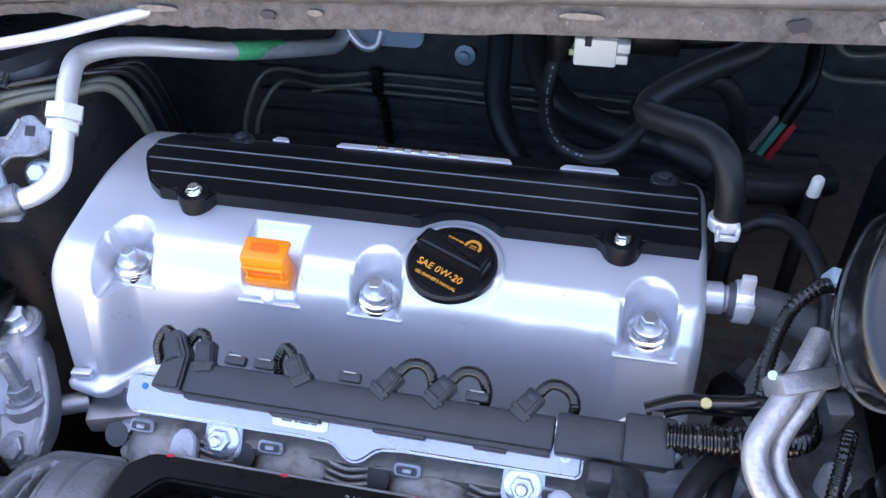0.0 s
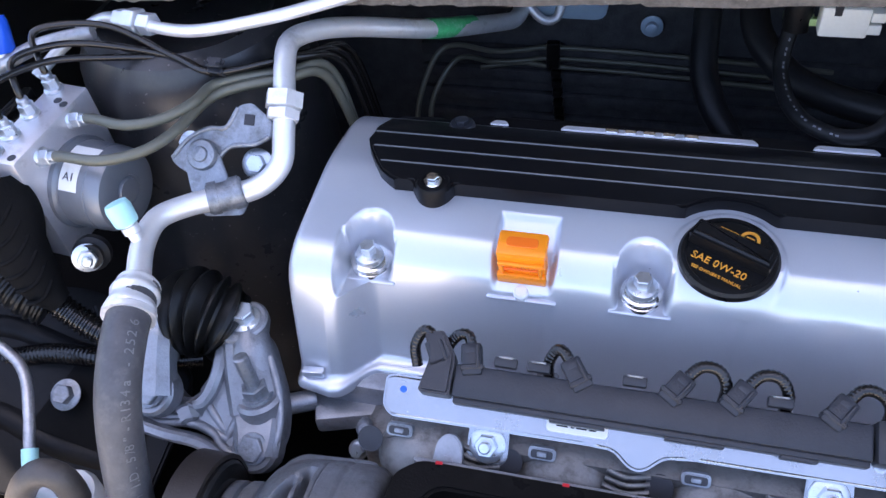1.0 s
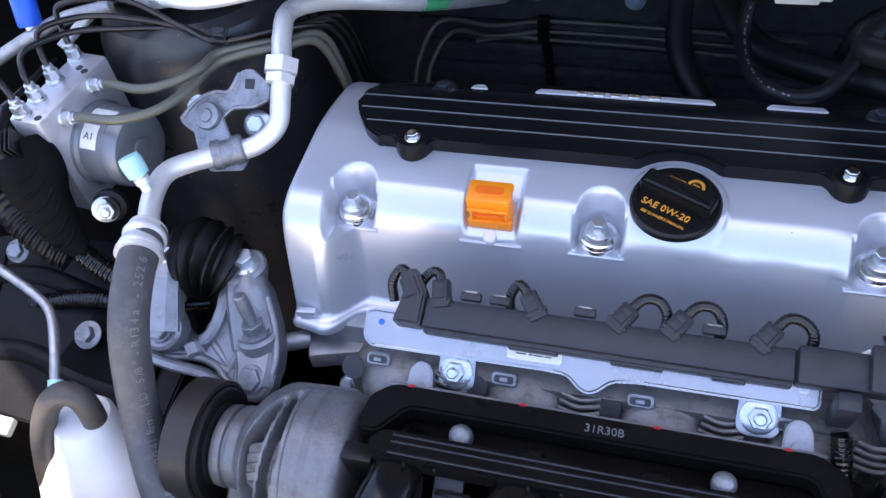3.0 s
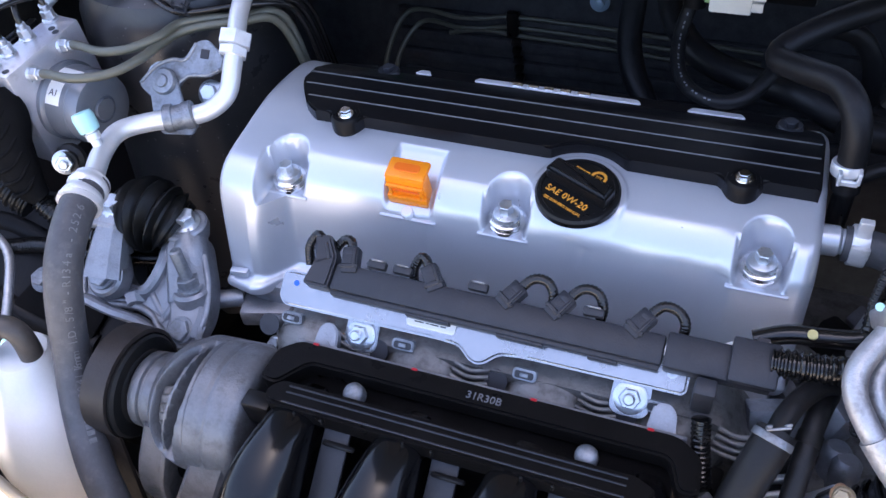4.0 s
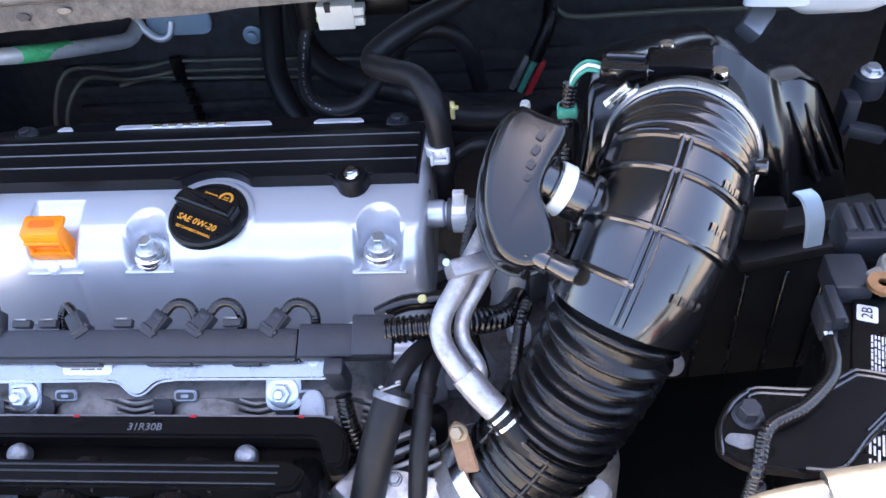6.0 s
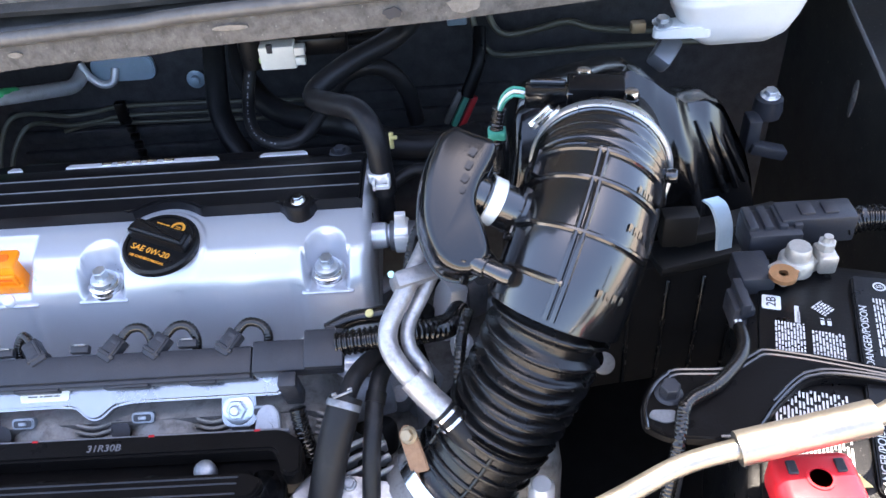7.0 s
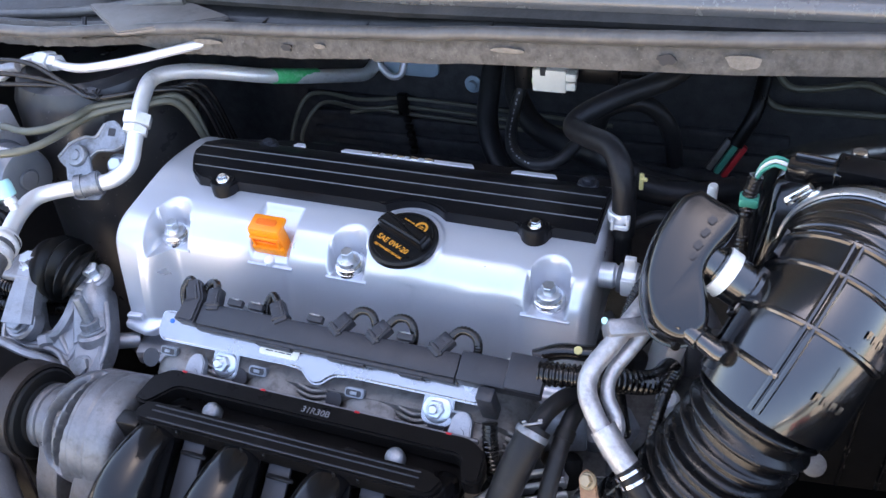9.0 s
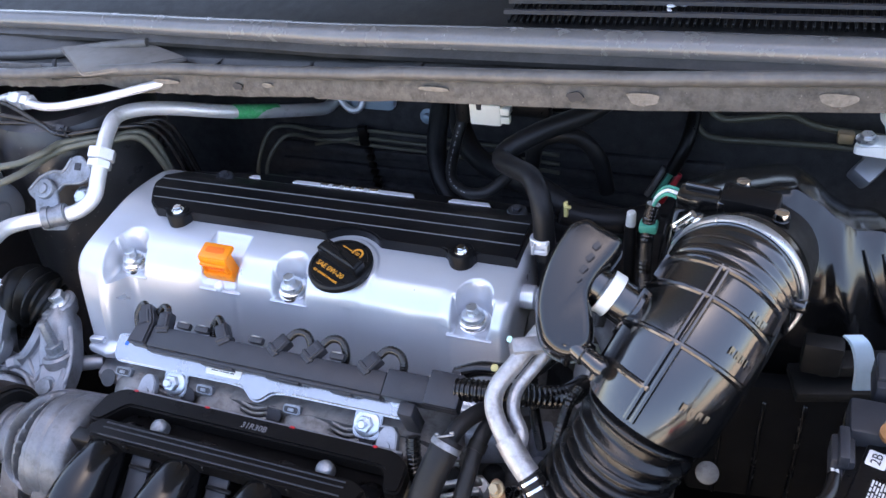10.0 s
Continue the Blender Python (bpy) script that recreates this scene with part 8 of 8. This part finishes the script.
lathe(bm, [(0.010, 0), (0.0112, 0.001), (0.0112, 0.006), (0.010, 0.007), (0.0075, 0.007), (0.0075, 0)], frame_of((0.0945, 0.250, 0.944), (0.05, 0.35, 0.9)), 24)
box(bm, (0.012, 0.005, 0.006), Matrix.Translation((0.104, 0.245, 0.947)), 0.001)
part("ring_clamp", bm, "lime", vh, "pale green ring clamp")
val = thing("purge_valve", (0.115, 0.24, 0.95), "black purge valve with a white plug", "valve")
bm = new_bm()
lathe(bm, [(0.010, -0.02), (0.011, 0.0), (0.011, 0.012), (0.008, 0.014)], frame_of((0.094, 0.250, 0.958), (0, 0.1, 1)), 20)
box(bm, (0.05, 0.018, 0.018), Matrix.Translation((0.165, 0.250, 0.958)), 0.003)
tube(bm, [(0.09, 0.255, 0.962), (0.115, 0.255, 0.964), (0.15, 0.252, 0.960), (0.20, 0.26, 0.955), (0.24, 0.28, 0.95)], 0.006, 12)
part("body", bm, "black", val)
bm = new_bm()
box(bm, (0.034, 0.018, 0.024), Matrix.Translation((0.124, 0.236, 0.956)), 0.002)
box(bm, (0.010, 0.012, 0.008), Matrix.Translation((0.146, 0.232, 0.962)), 0.001)
box(bm, (0.010, 0.008, 0.008), Matrix.Translation((0.145, 0.232, 0.951)), 0.001)
plugw = part("plug", bm, "white_plastic", val, "white nylon plug")
bm = new_bm()
box(bm, (0.006, 0.004, 0.009), Matrix.Translation((0.118, 0.2285, 0.966)), 0.0008, 1)
part("window", bm, "ink", plugw)

# brake lines on the firewall
for k, dz in enumerate((0.0, -0.013, -0.030)):
    pts = [(-0.243 + 0.014 * k, 0.300, 0.76), (-0.238 + 0.014 * k, 0.305, 0.805), (-0.222 + 0.012 * k, 0.322, 0.846 + dz), (-0.205 + 0.008 * k, 0.340, 0.850 + dz), (-0.175, 0.372, 0.826 + dz), (-0.145, 0.384, 0.822 + dz), (-0.11, 0.386, 0.826 + dz), (0.0, 0.386, 0.824 + dz), (0.16, 0.386, 0.816 + dz)]
    if k == 2:
        pts = [(-0.19, 0.380, 0.800), (-0.15, 0.385, 0.806), (-0.11, 0.386, 0.803), (0.0, 0.386, 0.800), (0.16, 0.386, 0.790)]
    single("brake_line", tube(new_bm(), pts, 0.0026, 10), "steel_line", "thin olive brake line on the firewall", "brake line", "firewall brake lines")
bm = new_bm()
box(bm, (0.014, 0.010, 0.030), Matrix.Translation((-0.113, 0.385, 0.818)), 0.002)
chain = single("line_clip", bm, "black", "black clip chain that holds lines to the firewall", "clip")
for k in range(8):
    bm = new_bm()
    box(bm, (0.011, 0.009, 0.008), Matrix.Translation((-0.110 + 0.001 * k, 0.386, 0.795 - 0.012 * k)), 0.002)
    part("link", bm, "black", chain)
bm = new_bm()
lathe(bm, [(0.011, 0), (0.011, 0.002), (0.0085, 0.003), (0.006, 0.003), (0.006, 0.010), (0.004, 0.011)], frame_of((-0.016, 0.392, 0.853), (0, -1, 0.1)), 22)
single("stud_nut", bm, "blue_grey", "blue-grey push nut on the firewall", "nut")
exp = thing("expansion_valve", (-0.11, 0.385, 0.87), "blue-grey pipe flange plate at the firewall", "pipe flange")
bm = new_bm()
prism(bm, stadium(0.075, 0.030, 0.013), 0.006, frame_of((-0.098, 0.396, 0.872), (0, -1, 0.15)), 0.0015)
part("plate", bm, "blue_grey", exp)
part("bent_tube", tube(new_bm(), [(-0.143, 0.386, 0.885), (-0.135, 0.380, 0.872), (-0.122, 0.378, 0.861), (-0.110, 0.382, 0.862), (-0.106, 0.390, 0.875)], 0.0045, 12), "tube_alu", exp)
for k, pts in enumerate(([(0.312, 0.386, 0.93), (0.317, 0.38, 0.900), (0.330, 0.375, 0.874), (0.350, 0.372, 0.868), (0.400, 0.370, 0.870), (0.46, 0.365, 0.874), (0.54, 0.36, 0.876), (0.64, 0.36, 0.876)], [(0.330, 0.386, 0.935), (0.336, 0.38, 0.905), (0.352, 0.375, 0.892), (0.385, 0.372, 0.897), (0.420, 0.37, 0.905), (0.455, 0.365, 0.896), (0.54, 0.36, 0.890)])):
    single("brake_line", tube(new_bm(), pts, 0.0038, 10), "steel_line", "olive coated line along the firewall", "brake line", "firewall brake lines")
bm = new_bm()
box(bm, (0.022, 0.008, 0.020), Matrix.Translation((0.297, 0.360, 0.925)), 0.002)
single("line_clip", bm, "blue_grey", "pale blue-grey clip under the cowl", "clip")
# coloured plug behind the resonator
rc = thing("oxygen_sensor_plug", (0.30, 0.345, 0.79), "black plug with red and green wires", "connector")
for k, mt_ in enumerate(("red_wire", "green_wire", "cast_dark")):
    bm = new_bm()
    box(bm, (0.007, 0.010, 0.042), frame_of((0.304 - 0.0085 * k, 0.340, 0.815 + 0.004 * k), (0.45, 0.2, 0.87)), 0.002)
    part("wire", bm, mt_, rc)
part("lead", tube(new_bm(), [(0.303, 0.342, 0.835), (0.318, 0.355, 0.87), (0.322, 0.38, 0.90)], 0.008, 12), "black", rc)
bm = new_bm()
lathe(bm, [(0.0044, 0), (0.0048, 0.001), (0.0044, 0.016), (0.0036, 0.0175)], frame_of((0.2921, 0.139, 0.902), (0.05, -0.05, 1)), 16)
cw = single("dust_cap", bm, "white_plastic", "small white cap on a black nipple", "cap")
bm = new_bm()
lathe(bm, [(0.006, 0), (0.006, 0.10)], Matrix.Translation((0.2921, 0.139, 0.804)), 14)
part("nipple", bm, "rubber", cw)
single("vacuum_hose", tube(new_bm(), [(0.232, 0.083, 0.905), (0.252, 0.092, 0.912), (0.270, 0.085, 0.915), (0.283, 0.060, 0.913), (0.290, 0.030, 0.905), (0.29, 0.01, 0.89)], 0.0055, 12), "rubber", "thin black vacuum hose by the coil cover", "hose")
single("vacuum_hose", tube(new_bm(), [(0.170, 0.235, 0.895), (0.178, 0.230, 0.925), (0.200, 0.228, 0.940), (0.225, 0.232, 0.935), (0.243, 0.235, 0.910), (0.25, 0.24, 0.87)], 0.0085, 16), "rubber", "arched black vacuum hose behind the heater hoses", "hose")
single("wire", tube(new_bm(), [(0.322, 0.042, 0.90), (0.345, 0.10, 0.90), (0.36, 0.2, 0.88)], 0.004, 8), "black", "black wire behind the air box", "wire")
